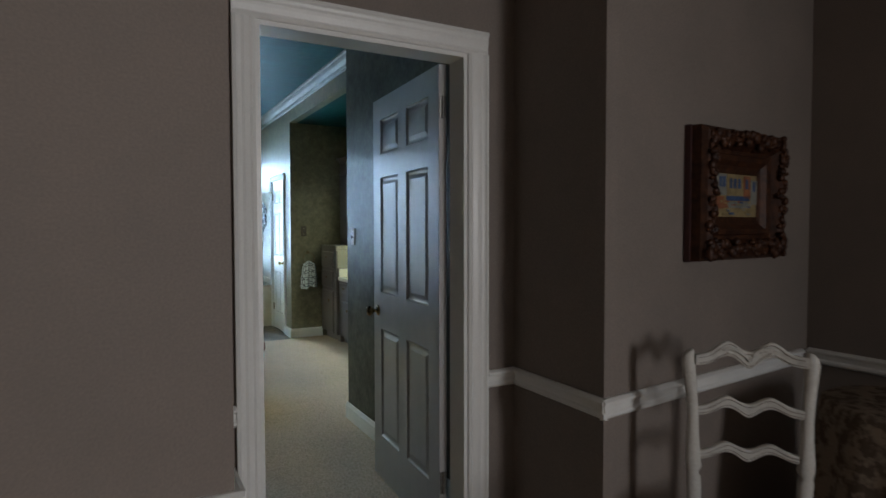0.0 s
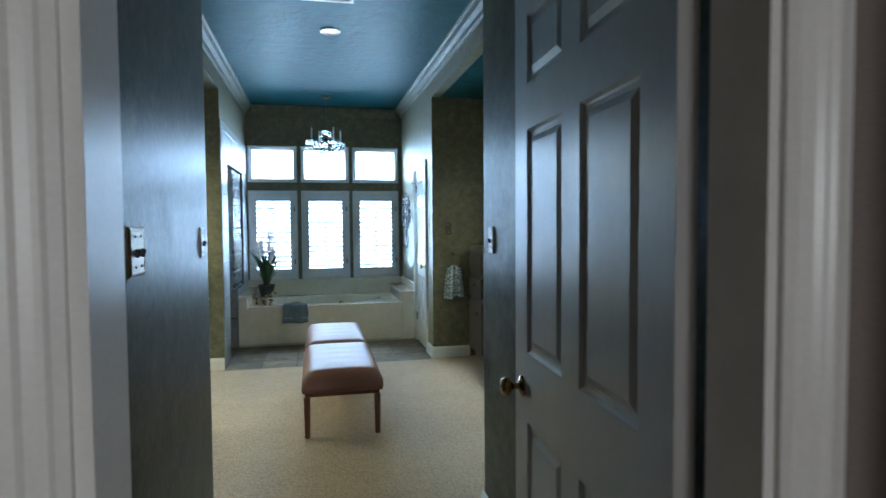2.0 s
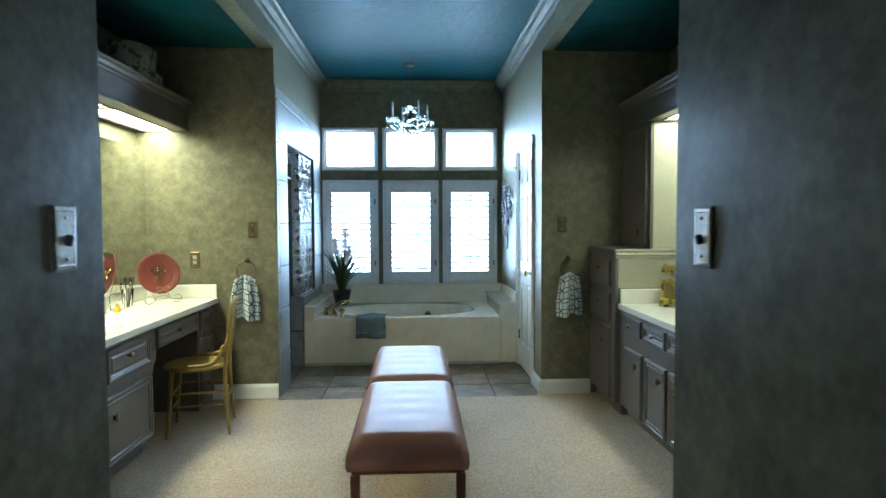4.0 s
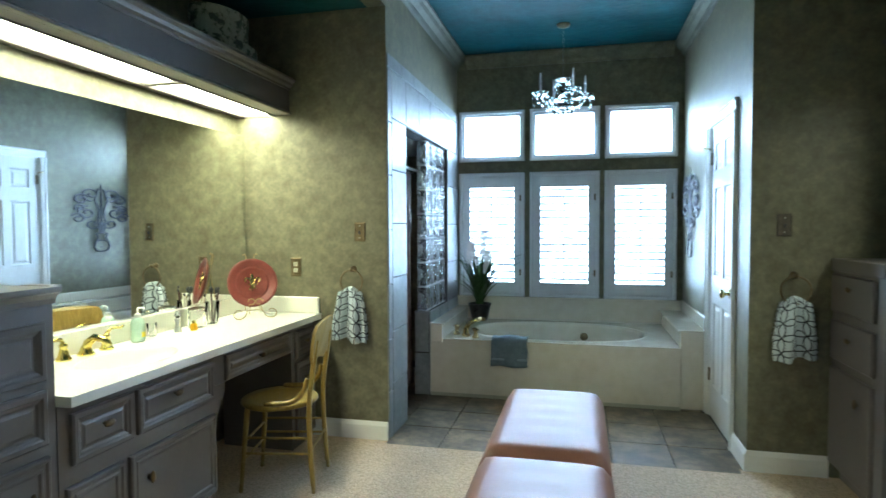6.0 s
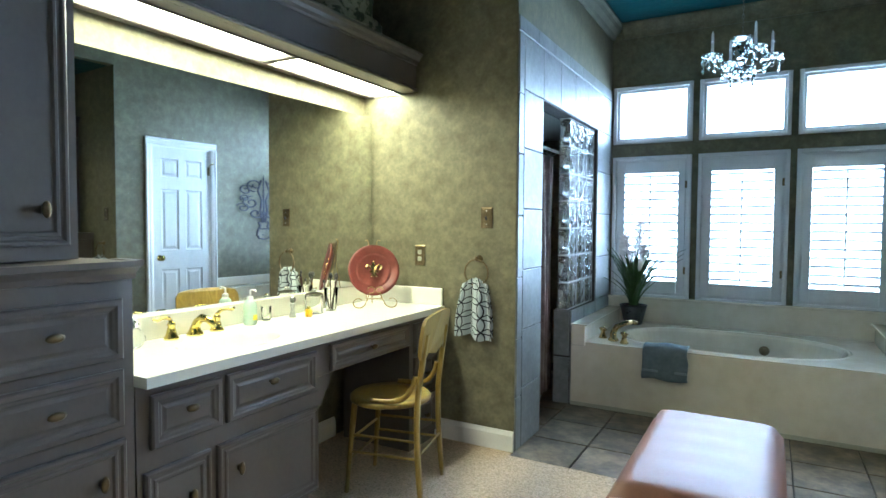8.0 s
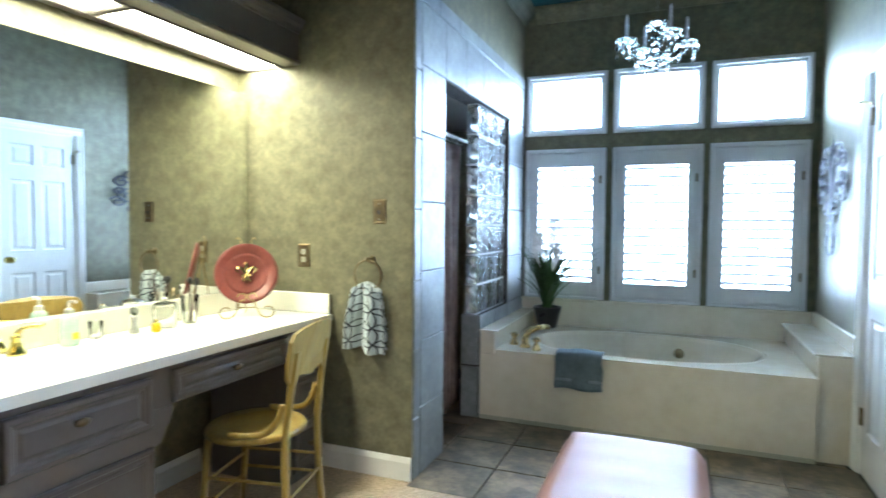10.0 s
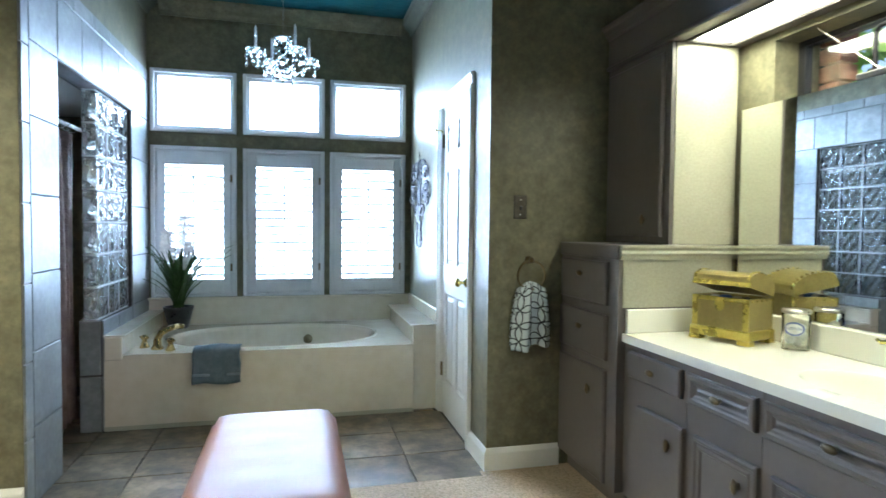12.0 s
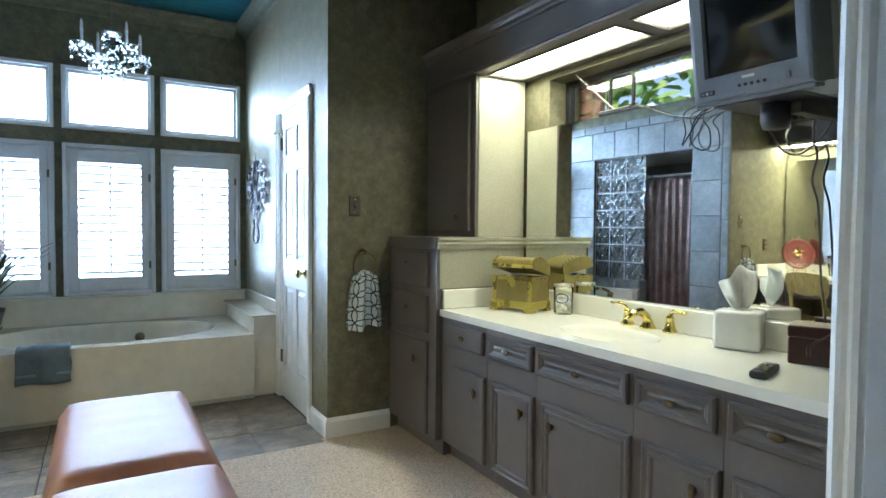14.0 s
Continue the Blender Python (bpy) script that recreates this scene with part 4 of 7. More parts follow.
te = Matrix.Translation((3.108, 8.868, 0)) @ WEST
tower = thing("tower_cabinet", "taupe-grey tower cabinet with two drawers and a door", "cabinet", te, "tower cabinets")
bm = box(0, 0.56, 0, 0.59, 0.09, 1.12)
box(0, 0.56, 0.05, 0.59, 0, 0.09, bm=bm)
part("body", bm, "cabinet", tower)
front("drawer", tower, 0.025, 0.48, 0.91, 1.105, PLAIN, (0.25, 1.04))
front("drawer", tower, 0.02, 0.48, 0.66, 0.865, PLAIN, (0.25, 0.785))
front("cabinet_door", tower, 0.02, 0.48, 0.10, 0.615, PLAIN, (0.35, 0.50), True)
# Side and ledge facing the soffit panels take cream, its light put into colour.
part("side_panel", box(0.5605, 0.563, 0.02, 0.588, CT + 0.11, 1.12), "cream", tower, "side panel, soffit light put into its cream colour")
bm = box(-0.0, 0.562, -0.012, 0.59, 1.121, 1.185, 0.004)
ledge = [(0, 0), (0.010, 0.0), (0.014, 0.016), (0.022, 0.028), (0.016, 0.040), (0.024, 0.052), (0.024, 0.064), (0, 0.064)]
part("cap_moulding", bm, "cabinet", tower)
part("ledge_moulding", extrude_profile(ledge, (0.563, 0.0, 1.121), (0.563, 0.589, 1.121), (1, 0, 0)), "cream", tower, "stepped ledge moulding, soffit light put into its cream colour")
up = thing("wall_cabinet", "taupe-grey wall cabinet with a slab door above the ledge", "cabinet", Matrix.Translation((3.36, 8.868, 0)) @ WEST, "wall cabinets")
part("body", box(0, 0.545, 0, 0.339, 1.188, 2.085), "cabinet", up)
# Soffit light on this side is put into its cream colour too.
part("side_panel", box(0.5455, 0.549, 0.02, 0.338, 1.188, 2.084), "cream", up, "side panel, soffit light put into its cream colour")
front("cabinet_door", up, 0.03, 0.50, 1.22, 2.05, PLAIN, (0.38, 1.30), True)

# ---- mirrors ----
wm = thing("west_mirror", "large frameless wall mirror above the west counter", "mirror", pose(-0.436, 6.955, 0, 0, 0, -1.75))
part("glass", box(0, 0.006, 0, 1.90, 0.908, 1.955), "mirror", wm)
em = thing("east_mirror", "large frameless wall mirror above the east counter", "mirror", pose(3.7173, 6.31, 0, 0, 0, 1.2))
part("glass", box(-0.006, 0, 0, 1.945, 0.908, 1.787), "mirror", em)

# ---- tub ----
tub = thing("bathtub", "cream cultured-marble bathtub with a moulded oval basin", "bathtub", pose(0, 0, 0))
bm = box(XL + 0.012, 2.515, 9.90, 9.925, 0.0, 0.43)
part("front_panel", bm, "tub", tub)
part("kick_strip", box(XL + 0.012, 2.515, 9.893, 9.899, 0.0, 0.028, 0.002), "cream", tub)
n, tcx, tcy, trx, try_ = 64, 1.60, 10.425, 0.735, 0.445
bm = bmesh.new()


def tub_ring(s, z, grow=0.0):
    return [bm.verts.new((tcx + (s * trx + grow) * math.copysign(abs(math.cos(2 * math.pi * i / n)) ** 0.85, math.cos(2 * math.pi * i / n)), tcy + (s * try_ + grow) * math.copysign(abs(math.sin(2 * math.pi * i / n)) ** 0.85, math.sin(2 * math.pi * i / n)), z)) for i in range(n)]


rings = [tub_ring(1.0, 0.462), tub_ring(0.985, 0.468), tub_ring(0.965, 0.465), tub_ring(0.945, 0.44), tub_ring(0.90, 0.34), tub_ring(0.84, 0.16), tub_ring(0.76, 0.09), tub_ring(0.2, 0.07)]
for a_, b_ in zip(rings, rings[1:]):
    for i in range(n):
        j = (i + 1) % n
        bm.faces.new((a_[i], b_[i], b_[j], a_[j]))
bm.faces.new(rings[-1][::-1])
X0, X1, Y0, Y1 = 0.725, 2.515, 9.897, 10.985
rect = []
for i in range(n):
    dx, dy = rings[0][i].co.x - tcx, rings[0][i].co.y - tcy
    k = min(((X1 - tcx) if dx > 0 else (tcx - X0)) / max(abs(dx), 1e-6), ((Y1 - tcy) if dy > 0 else (tcy - Y0)) / max(abs(dy), 1e-6))
    rect.append(bm.verts.new((tcx + dx * k, tcy + dy * k, 0.462)))
for cx_, cy_ in ((X0, Y0), (X1, Y0), (X1, Y1), (X0, Y1)):
    best = min(range(n), key=lambda i: (rect[i].co.x - cx_) ** 2 + (rect[i].co.y - cy_) ** 2)
    rect[best].co = (cx_, cy_, 0.462)
lip = [bm.verts.new((v.co.x, v.co.y, 0.43)) for v in rect]
for i in range(n):
    j = (i + 1) % n
    bm.faces.new((rings[0][i], rings[0][j], rect[j], rect[i]))
    bm.faces.new((rect[i], rect[j], lip[j], lip[i]))
bmesh.ops.recalc_face_normals(bm, faces=bm.faces[:])
part("basin", bm, "tub", tub, smooth=False)
part("shelf", box(XL + 0.012, 0.722, 9.895, 10.985, 0.4305, 0.575, 0.008, seg=2), "tub", tub)
part("shelf", box(2.518, XR - 0.004, 9.935, 10.985, 0.0, 0.578, 0.008, seg=2), "tub", tub)
part("shelf_top", box(2.495, XR - 0.004, 9.92, 10.985, 0.5785, 0.592, 0.005, seg=2), "tub", tub)
part("shelf_top", box(XL + 0.012, 0.745, 9.88, 10.985, 0.5755, 0.588, 0.005, seg=2), "tub", tub)
part("backsplash", box(XL + 0.012, XR - 0.004, 10.986, YB - 0.002, 0.4305, 0.661), "tub", tub)
part("side_splash", box(XR - 0.022, XR - 0.003, 9.93, 10.984, 0.593, 0.69, 0.006), "tub", tub)
bm = lathe([(0.036, 0), (0.036, 0.005), (0.028, 0.010), (0.020, 0.008), (0.018, 0.012), (0.004, 0.013)], 20, m=Matrix.Translation((1.83, 10.765, 0.36)) @ pose(0, 0, 0, 78))
part("overflow_plate", bm, "oldbrass", tub, "round brass overflow plate", True)
tf = thing("tub_faucet", "aged brass tub faucet with two cross handles", "faucet", pose(0.885, 10.05, 0.462, 0, 0, -35))
tf.scale = (1.15, 1.15, 1.2)
bm = lathe([(0.032, 0), (0.032, 0.008), (0.022, 0.02), (0.02, 0.05), (0.014, 0.06)], 18)
tube([(0, 0, 0.05), (0.01, 0.02, 0.085), (0.03, 0.06, 0.105), (0.05, 0.11, 0.112), (0.06, 0.13, 0.105)], 0.018, bm, 10, 0.013)
part("spout", bm, "agedbrass", tf, smooth=True)
for s in (-1, 1):
    bm = lathe([(0.026, 0), (0.026, 0.006), (0.018, 0.02), (0.012, 0.04), (0.02, 0.05), (0.016, 0.065), (0.004, 0.07)], 16, m=Matrix.Translation((s * 0.095, 0, 0)))
    tube([(s * 0.095 - 0.03, 0, 0.056), (s * 0.095 + 0.03, 0, 0.056)], 0.006, bm)
    part("handle", bm, "agedbrass", tf, smooth=True)

# ---- bench ----
bench = thing("bench", "long bench with two brown leather cushions on a wooden frame", "bench", pose(1.66, 7.685, 0))
bench.scale = (1.0, 1.076, 1.0)


def cushion(y0, y1):
    bm = bmesh.new()
    nx, ny = 14, 22
    w, l = 0.262, (y1 - y0) / 2
    grid = []
    for j in range(ny + 1):
        row = []
        for i in range(nx + 1):
            u, v = -1 + 2 * i / nx, -1 + 2 * j / ny
            crown = (1 - abs(u) ** 8) * (1 - abs(v) ** 12)
            z = 0.388 + 0.072 * crown ** 0.36 + 0.014 * (1 - u * u) * (1 - v * v)
            z += 0.0035 * math.sin(v * 19) * math.exp(-(u * 2.2) ** 2) * (1 - v * v)
            row.append(bm.verts.new((u * w, (y0 + y1) / 2 + v * l, z)))
        grid.append(row)
    for j in range(ny):
        for i in range(nx):
            bm.faces.new((grid[j][i], grid[j][i + 1], grid[j + 1][i + 1], grid[j + 1][i]))
    loop = [grid[0][i] for i in range(nx + 1)] + [grid[j][nx] for j in range(1, ny + 1)] + [grid[ny][i] for i in range(nx - 1, -1, -1)] + [grid[j][0] for j in range(ny - 1, 0, -1)]
    mid_, low_ = [], []
    c = Vector((0, (y0 + y1) / 2, 0))
    for v in loop:
        o = Vector((v.co.x, v.co.y, 0)) - c
        mid_.append(bm.verts.new((c.x + o.x * 1.012, c.y + o.y * 1.006, 0.345)))
        low_.append(bm.verts.new((c.x + o.x * 0.985, c.y + o.y * 0.992, 0.316)))
    k = len(loop)
    for i in range(k):
        j = (i + 1) % k
        bm.faces.new((loop[i], loop[j], mid_[j], mid_[i]))
        bm.faces.new((mid_[i], mid_[j], low_[j], low_[i]))
    bm.faces.new(low_)
    bmesh.ops.recalc_face_normals(bm, faces=bm.faces[:])
    return bm


for y0, y1 in ((-0.915, -0.004), (0.004, 0.915)):
    c = part("cushion", cushion(y0, y1), "leather", bench, "brown leather cushion", True)
    part("piping", tube([(-0.258, y0 + 0.008, 0.350), (0.258, y0 + 0.008, 0.350), (0.264, y1 - 0.008, 0.350), (-0.264, y1 - 0.008, 0.350)], 0.005, close=True), "leather", c)
bm = box(-0.245, 0.245, -0.85, -0.825, 0.275, 0.315)
box(-0.245, 0.245, 0.825, 0.85, 0.275, 0.315, bm=bm)
box(-0.245, -0.22, -0.825, 0.825, 0.275, 0.315, bm=bm)
box(0.22, 0.245, -0.825, 0.825, 0.275, 0.315, bm=bm)
box(-0.22, 0.22, -0.02, 0.02, 0.275, 0.315, bm=bm)
part("frame", bm, "redwood", bench, "reddish wooden apron")
for sx in (-1, 1):
    for sy in (-1, 1):
        bm = box(-0.021, 0.021, -0.021, 0.021, 0, 0.274, 0.003)
        for v in bm.verts:
            if v.co.z < 0.1:
                v.co.x *= 0.8
                v.co.y *= 0.8
        part("leg", bm, "redwood", bench, m=pose(sx * 0.232, sy * 0.835, 0))

# ---- shower: glass block, rod, curtain ----
gb = thing("glass_block_screen", "wavy glass-block screen set in the shower wall", "glass block", pose(0.55, 9.90, 0.677))
bw, bh = 0.65 / 3, 1.372 / 7


def rippled_block(hy, hz, half=0.045, n=15):
    """A glass block whose two faces are cast in crossing diagonal ripples."""
    bm = bmesh.new()
    sides = []
    for s in (-1, 1):
        g = []
        for i in range(n + 1):
            u = -1 + 2 * i / n
            row = []
            for k in range(n + 1):
                v = -1 + 2 * k / n
                edge = (1 - abs(u) ** 8) * (1 - abs(v) ** 8)
                wave = math.sin(5.2 * (u + v) + 1.3 * math.sin(3.1 * u)) + 0.8 * math.sin(4.1 * (u - 0.6 * v) + s) + 0.5 * math.sin(9.0 * v + 2 * u)
                row.append(bm.verts.new((s * (half - 0.010 + 0.006 * edge) + 0.0052 * wave * edge, u * hy, v * hz)))
            g.append(row)
        for i in range(n):
            for k in range(n):
                q = (g[i][k], g[i + 1][k], g[i + 1][k + 1], g[i][k + 1])
                bm.faces.new(q if s > 0 else q[::-1])
        sides.append([g[i][0] for i in range(n)] + [g[n][k] for k in range(n)] + [g[i][n] for i in range(n, 0, -1)] + [g[0][k] for k in range(n, 0, -1)])
    a_, b_ = sides
    for i in range(len(a_)):
        j = (i + 1) % len(a_)
        bm.faces.new((a_[i], a_[j], b_[j], b_[i]))
    for f_ in bm.faces:
        f_.smooth = abs(f_.normal.x) > 0.3
    bmesh.ops.recalc_face_normals(bm, faces=bm.faces[:])
    return bm


proto = None
for i in range(3):
    for j in range(7):
        mm = pose(0, bw * (i + 0.5), bh * (j + 0.5))
        if proto is None:
            bm = rippled_block(bw / 2 - 0.006, bh / 2 - 0.006)
            proto = part("glass_block", bm, "block", gb, m=mm, smooth=True)
        else:
            ob = new("glass_block", proto.data)
            ob.parent, ob.matrix_basis = gb, mm
bm = bmesh.new()
for i in range(1, 4):
    box(-0.040, 0.040, max(0, bw * i - 0.005), min(0.65, bw * i + 0.005), 0, 1.372, bm=bm)
for j in range(8):
    for i in range(3):
        box(-0.038, 0.038, bw * i + 0.0055, bw * (i + 1) - 0.0055, max(0, bh * j - 0.005), min(1.372, bh * j + 0.005), bm=bm)
M["mortar"] = surface("pale_mortar", (0.36, 0.38, 0.38), (0.44, 0.46, 0.45), 0.8, 12, 150, 0.2)
part("mortar", bm, "mortar", gb, "pale mortar joints")
rod = thing("shower_rod", "white shower curtain rod across the doorway", "curtain rod", pose(0.46, 0, 1.825))
part("rod", tube([(0, 9.05, 0), (0, 10.6, 0)], 0.012), "nickel", rod)
for yy in (9.04, 10.61):
    part("flange", lathe([(0.03, 0), (0.03, 0.008), (0.016, 0.02)], 16, m=Matrix.Translation((0, yy, 0)) @ pose(0, 0, 0, -90 if yy < 9.5 else 90)), "nickel", rod)
cur = thing("shower_curtain", "brown vinyl shower curtain hanging in loose folds", "shower curtain", pose(0.44, 0, 0))
bm = bmesh.new()
ny, nz = 90, 20
grid = [[bm.verts.new((0.028 * math.sin(9.26 * 9 + j * 0.62) * (0.5 + 0.5 * k / nz) + 0.01 * math.sin(j * 0.17 + k * 0.2), 9.12 + 0.82 * j / ny, 1.785 - 1.705 * k / nz)) for k in range(nz + 1)] for j in range(ny + 1)]
for j in range(ny):
    for k in range(nz):
        bm.faces.new((grid[j][k], grid[j + 1][k], grid[j + 1][k + 1], grid[j][k + 1]))
ob = part("cloth", bm, "curtain", cur, smooth=True)
sol = ob.modifiers.new("thickness", "SOLIDIFY")
sol.thickness = 0.002
for j in range(10):
    part("curtain_ring", tube([(0.02 + 0.024 * math.cos(t), 9.14 + 0.087 * j, 1.813 + 0.024 * math.sin(t)) for t in [k * math.pi / 6 for k in range(12)]], 0.002, segments=5, close=True), "nickel", cur)
bm = lathe([(0.075, 0), (0.075, -0.008), (0.06, -0.010), (0.055, 0)], 24)
sl = thing("shower_ceiling_light", "round recessed warm shower light", "ceiling light", pose(-0.22, 9.52, 2.061))
part("trim_ring", bm, "white", sl)
part("lens", lathe([(0.054, -0.002), (0.054, -0.006), (0.01, -0.008)], 24), "shower_glow", sl, "glowing warm lens")

# ---- ceiling fixtures ----
dl = thing("recessed_ceiling_light", "round recessed ceiling light glowing warm", "ceiling light", pose(1.645, 7.80, HI - 0.001))
part("trim_ring", lathe([(0.085, 0), (0.085, -0.006), (0.066, -0.010), (0.060, -0.002), (0.058, 0)], 28), "nickel", dl, smooth=True)
part("lens", lathe([(0.057, -0.001), (0.056, -0.004), (0.01, -0.006)], 24), "bulb_glow", dl, "glowing warm lens")
vent = thing("ceiling_vent", "white rectangular ceiling air vent with slats", "air vent", pose(1.61, 7.06, HI - 0.001))
bm = bmesh.new()
for s in (-1, 1):
    box(min(s * 0.18, s * 0.155), max(s * 0.18, s * 0.155), -0.08, 0.08, -0.012, 0, 0.002, bm)
    box(-0.155, 0.155, min(s * 0.08, s * 0.055), max(s * 0.08, s * 0.055), -0.012, 0, 0.002, bm)
part("frame", bm, "white", vent)
part("backing", box(-0.155, 0.155, -0.055, 0.055, -0.003, 0), "plasticdark", vent)
for i in range(16):
    x = -0.145 + 0.29 * i / 15
    bm = box(-0.0012, 0.0012, -0.054, 0.054, -0.010, -0.0005)
    part("slat", bm, "white", vent, m=pose(x, 0, -0.0015, 0, 25 if i < 6 or i > 9 else -25))

ch = thing("chandelier", "small four-arm crystal chandelier with drops and glass candles", "chandelier", pose(1.65, 10.285, HI))
part("canopy", lathe([(0.055, -0.001), (0.055, -0.010), (0.045, -0.022), (0.02, -0.030), (0.006, -0.034)], 20), "oldbrass", ch, "small brass ceiling canopy", True)
for k in range(14):
    z = -0.046 - 0.0285 * k
    link = [(0.006 * math.cos(t), 0.0, z + 0.018 * math.sin(t)) for t in [q * math.pi / 5 for q in range(10)]]
    part("chain_link", tube([(x, 0, zz) if k % 2 else (0, x, zz) for x, _, zz in link], 0.0014, segments=5, close=True), "pewter", ch)
part("vase", lathe([(0.010, -0.436), (0.060, -0.440), (0.069, -0.447), (0.066, -0.455), (0.050, -0.466), (0.040, -0.485), (0.043, -0.505), (0.036, -0.525), (0.020, -0.545), (0.016, -0.56)], 16), "crystal", ch, "flared cut-crystal vase")
part("stem", lathe([(0.014, -0.561), (0.030, -0.575), (0.034, -0.592), (0.018, -0.612), (0.026, -0.632), (0.042, -0.648), (0.030, -0.672), (0.012, -0.690), (0.018, -0.704), (0.014, -0.716), (0.002, -0.728)], 12), "crystal", ch, "cut crystal centre stem")
DROP = [(0.0008, 0), (0.004, -0.006), (0.012, -0.020), (0.0135, -0.030), (0.008, -0.044), (0.0008, -0.054)]
BEAD = [(0.0008, 0.0), (0.0075, -0.005), (0.0075, -0.010), (0.0008, -0.015)]


def crystals(parent, cx, cy, z, r, count, turn):
    """A ring of beads, each with a faceted drop under it, hung from a pan's rim."""
    for q in range(count):
        u = 2 * math.pi * q / count + turn
        at = Matrix.Translation((cx + r * math.cos(u), cy + r * math.sin(u), z))
        bm = lathe(BEAD, 6, m=at)
        lathe(DROP, 6, bm, at @ Matrix.Translation((0, 0, -0.015)))
        if q % 2:
            lathe(BEAD, 6, bm, at @ Matrix.Translation((0, 0, -0.068)))
            lathe(DROP, 6, bm, at @ Matrix.Translation((0, 0, -0.080)) @ Matrix.Diagonal((0.8, 0.8, 0.7, 1)))
        part("drop", bm, "crystal", parent)


for k in range(4):
    t = radians(25 + 90 * k)
    c, s = math.cos(t), math.sin(t)
    arm = part("arm", tube(smooth_line([(0.022 * c, 0.022 * s, -0.64), (0.07 * c, 0.07 * s, -0.668), (0.13 * c, 0.13 * s, -0.662), (0.18 * c, 0.18 * s, -0.625), (0.195 * c, 0.195 * s, -0.585)], 4), 0.0042, segments=8), "crystal", ch, smooth=True)
    at = Matrix.Translation((0.195 * c, 0.195 * s, 0))
    part("drip_pan", lathe([(0.010, -0.592), (0.030, -0.586), (0.056, -0.574), (0.066, -0.562), (0.068, -0.557), (0.062, -0.560), (0.030, -0.578), (0.010, -0.582)], 16, m=at), "crystal", arm)
    part("candle", lathe([(0.016, -0.581), (0.018, -0.568), (0.010, -0.556), (0.0085, -0.49), (0.0085, -0.478), (0.013, -0.474), (0.009, -0.468), (0.008, -0.415), (0.002, -0.398)], 10, m=at), "candleglass", arm, "thin frosted glass candle")
    crystals(arm, 0.195 * c, 0.195 * s, -0.560, 0.060, 8, 0.3 * k)
crystals(ch, 0, 0, -0.460, 0.052, 6, 0.1)
part("lower_dish", lathe([(0.012, -0.690), (0.050, -0.676), (0.078, -0.655), (0.082, -0.648), (0.074, -0.653), (0.015, -0.682)], 18), "crystal", ch)
crystals(ch, 0, 0, -0.652, 0.076, 12, 0.0)

# ---- wall plates ----


def plate(name, label, m, w, h, toggles=0, outlet=False, material="oldbrass", group=""):
    """A cover plate on a wall whose face is y = 0; it stands out towards -y."""
    root = thing(name, label, "outlet" if outlet else "light switch", m, group)
    part("cover", nested(w, h, [(0, 0), (0, 0.004), (0.004, 0.007), (0.010, 0.008), (0.012, 0.007), (0.014, 0.007)]), material, root)
    for i in range(toggles):
        x = (i - (toggles - 1) / 2) * 0.046
        part("toggle", moved(box(-0.005, 0.005, -0.020, -0.007, -0.010, 0.010, 0.002), pose(x, 0, 0, 18)), "iron", root, "small dark toggle")
        for z in (-0.038, 0.038):
            part("screw", sphere((x, -0.0075, z), 0.004, None, 8, 6), "nickel", root)
    if outlet:
        for z in (-0.02, 0.02):
            part("socket", box(-0.014, 0.014, -0.0095, -0.006, z - 0.014, z + 0.014, 0.004), "cream", root, "pale duplex socket")
    return root


plate("light_switch", "antique brass single switch plate on the end wall", pose(0.43, YE, 1.328), 0.072, 0.122, 1, group="switch plates")
plate("light_switch", "dark bronze single switch plate on the end wall", pose(2.867, YE, 1.362), 0.072, 0.122, 1, material="bronze", group="switch plates")
plate("wall_outlet", "antique brass duplex outlet above the counter", pose(-0.017, YE, 1.098), 0.072, 0.122, 0, True)
plate("light_switch", "pewter single switch plate at the passage end", pose(2.28, 5.40, 1.34) @ WEST, 0.072, 0.122, 1, material="pewter", group="switch plates")
plate("light_switch", "pewter single switch plate at the passage end", pose(1.05, 5.36, 1.345) @ EAST, 0.072, 0.122, 1, material="pewter", group="switch plates")
plate("light_switch", "brass double switch plate with studded cover", pose(1.05, 4.48, 1.348) @ EAST, 0.130, 0.126, 2, material="oldbrass", group="switch plates")

# ---- hand towels on rings ----
m_, nt, p = shader("petal_pattern_towel")
tc = nt.nodes.new("ShaderNodeTexCoord")
marks = []
for feat in ("F2", "F2"):
    v = nt.nodes.new("ShaderNodeTexVoronoi")
    v.voronoi_dimensions, v.feature = "2D", feat
    v.inputs["Scale"].default_value, v.inputs["Randomness"].default_value = 12.5, 0.0
    nt.links.new(tc.outputs["UV"], v.inputs["Vector"])
    sub = nt.nodes.new("ShaderNodeMath")
    sub.operation, sub.inputs[1].default_value = "SUBTRACT", 0.707
    nt.links.new(v.outputs["Distance"], sub.inputs[0])
    ab = nt.nodes.new("ShaderNodeMath")
    ab.operation = "ABSOLUTE"
    nt.links.new(sub.outputs[0], ab.inputs[0])
    lt = nt.nodes.new("ShaderNodeMath")
    lt.operation, lt.inputs[1].default_value = "LESS_THAN", 0.040
    nt.links.new(ab.outputs[0], lt.inputs[0])
    marks.append(lt)
mx = nt.nodes.new("ShaderNodeMath")
mx.operation = "MAXIMUM"
nt.links.new(marks[0].outputs[0], mx.inputs[0])
nt.links.new(marks[1].outputs[0], mx.inputs[1])
mix = nt.nodes.new("ShaderNodeMixRGB")
mix.inputs[1].default_value, mix.inputs[2].default_value = (0.56, 0.63, 0.65, 1), (0.03, 0.03, 0.04, 1)
nt.links.new(mx.outputs[0], mix.inputs[0])
nt.links.new(mix.outputs[0], p.inputs["Base Color"])
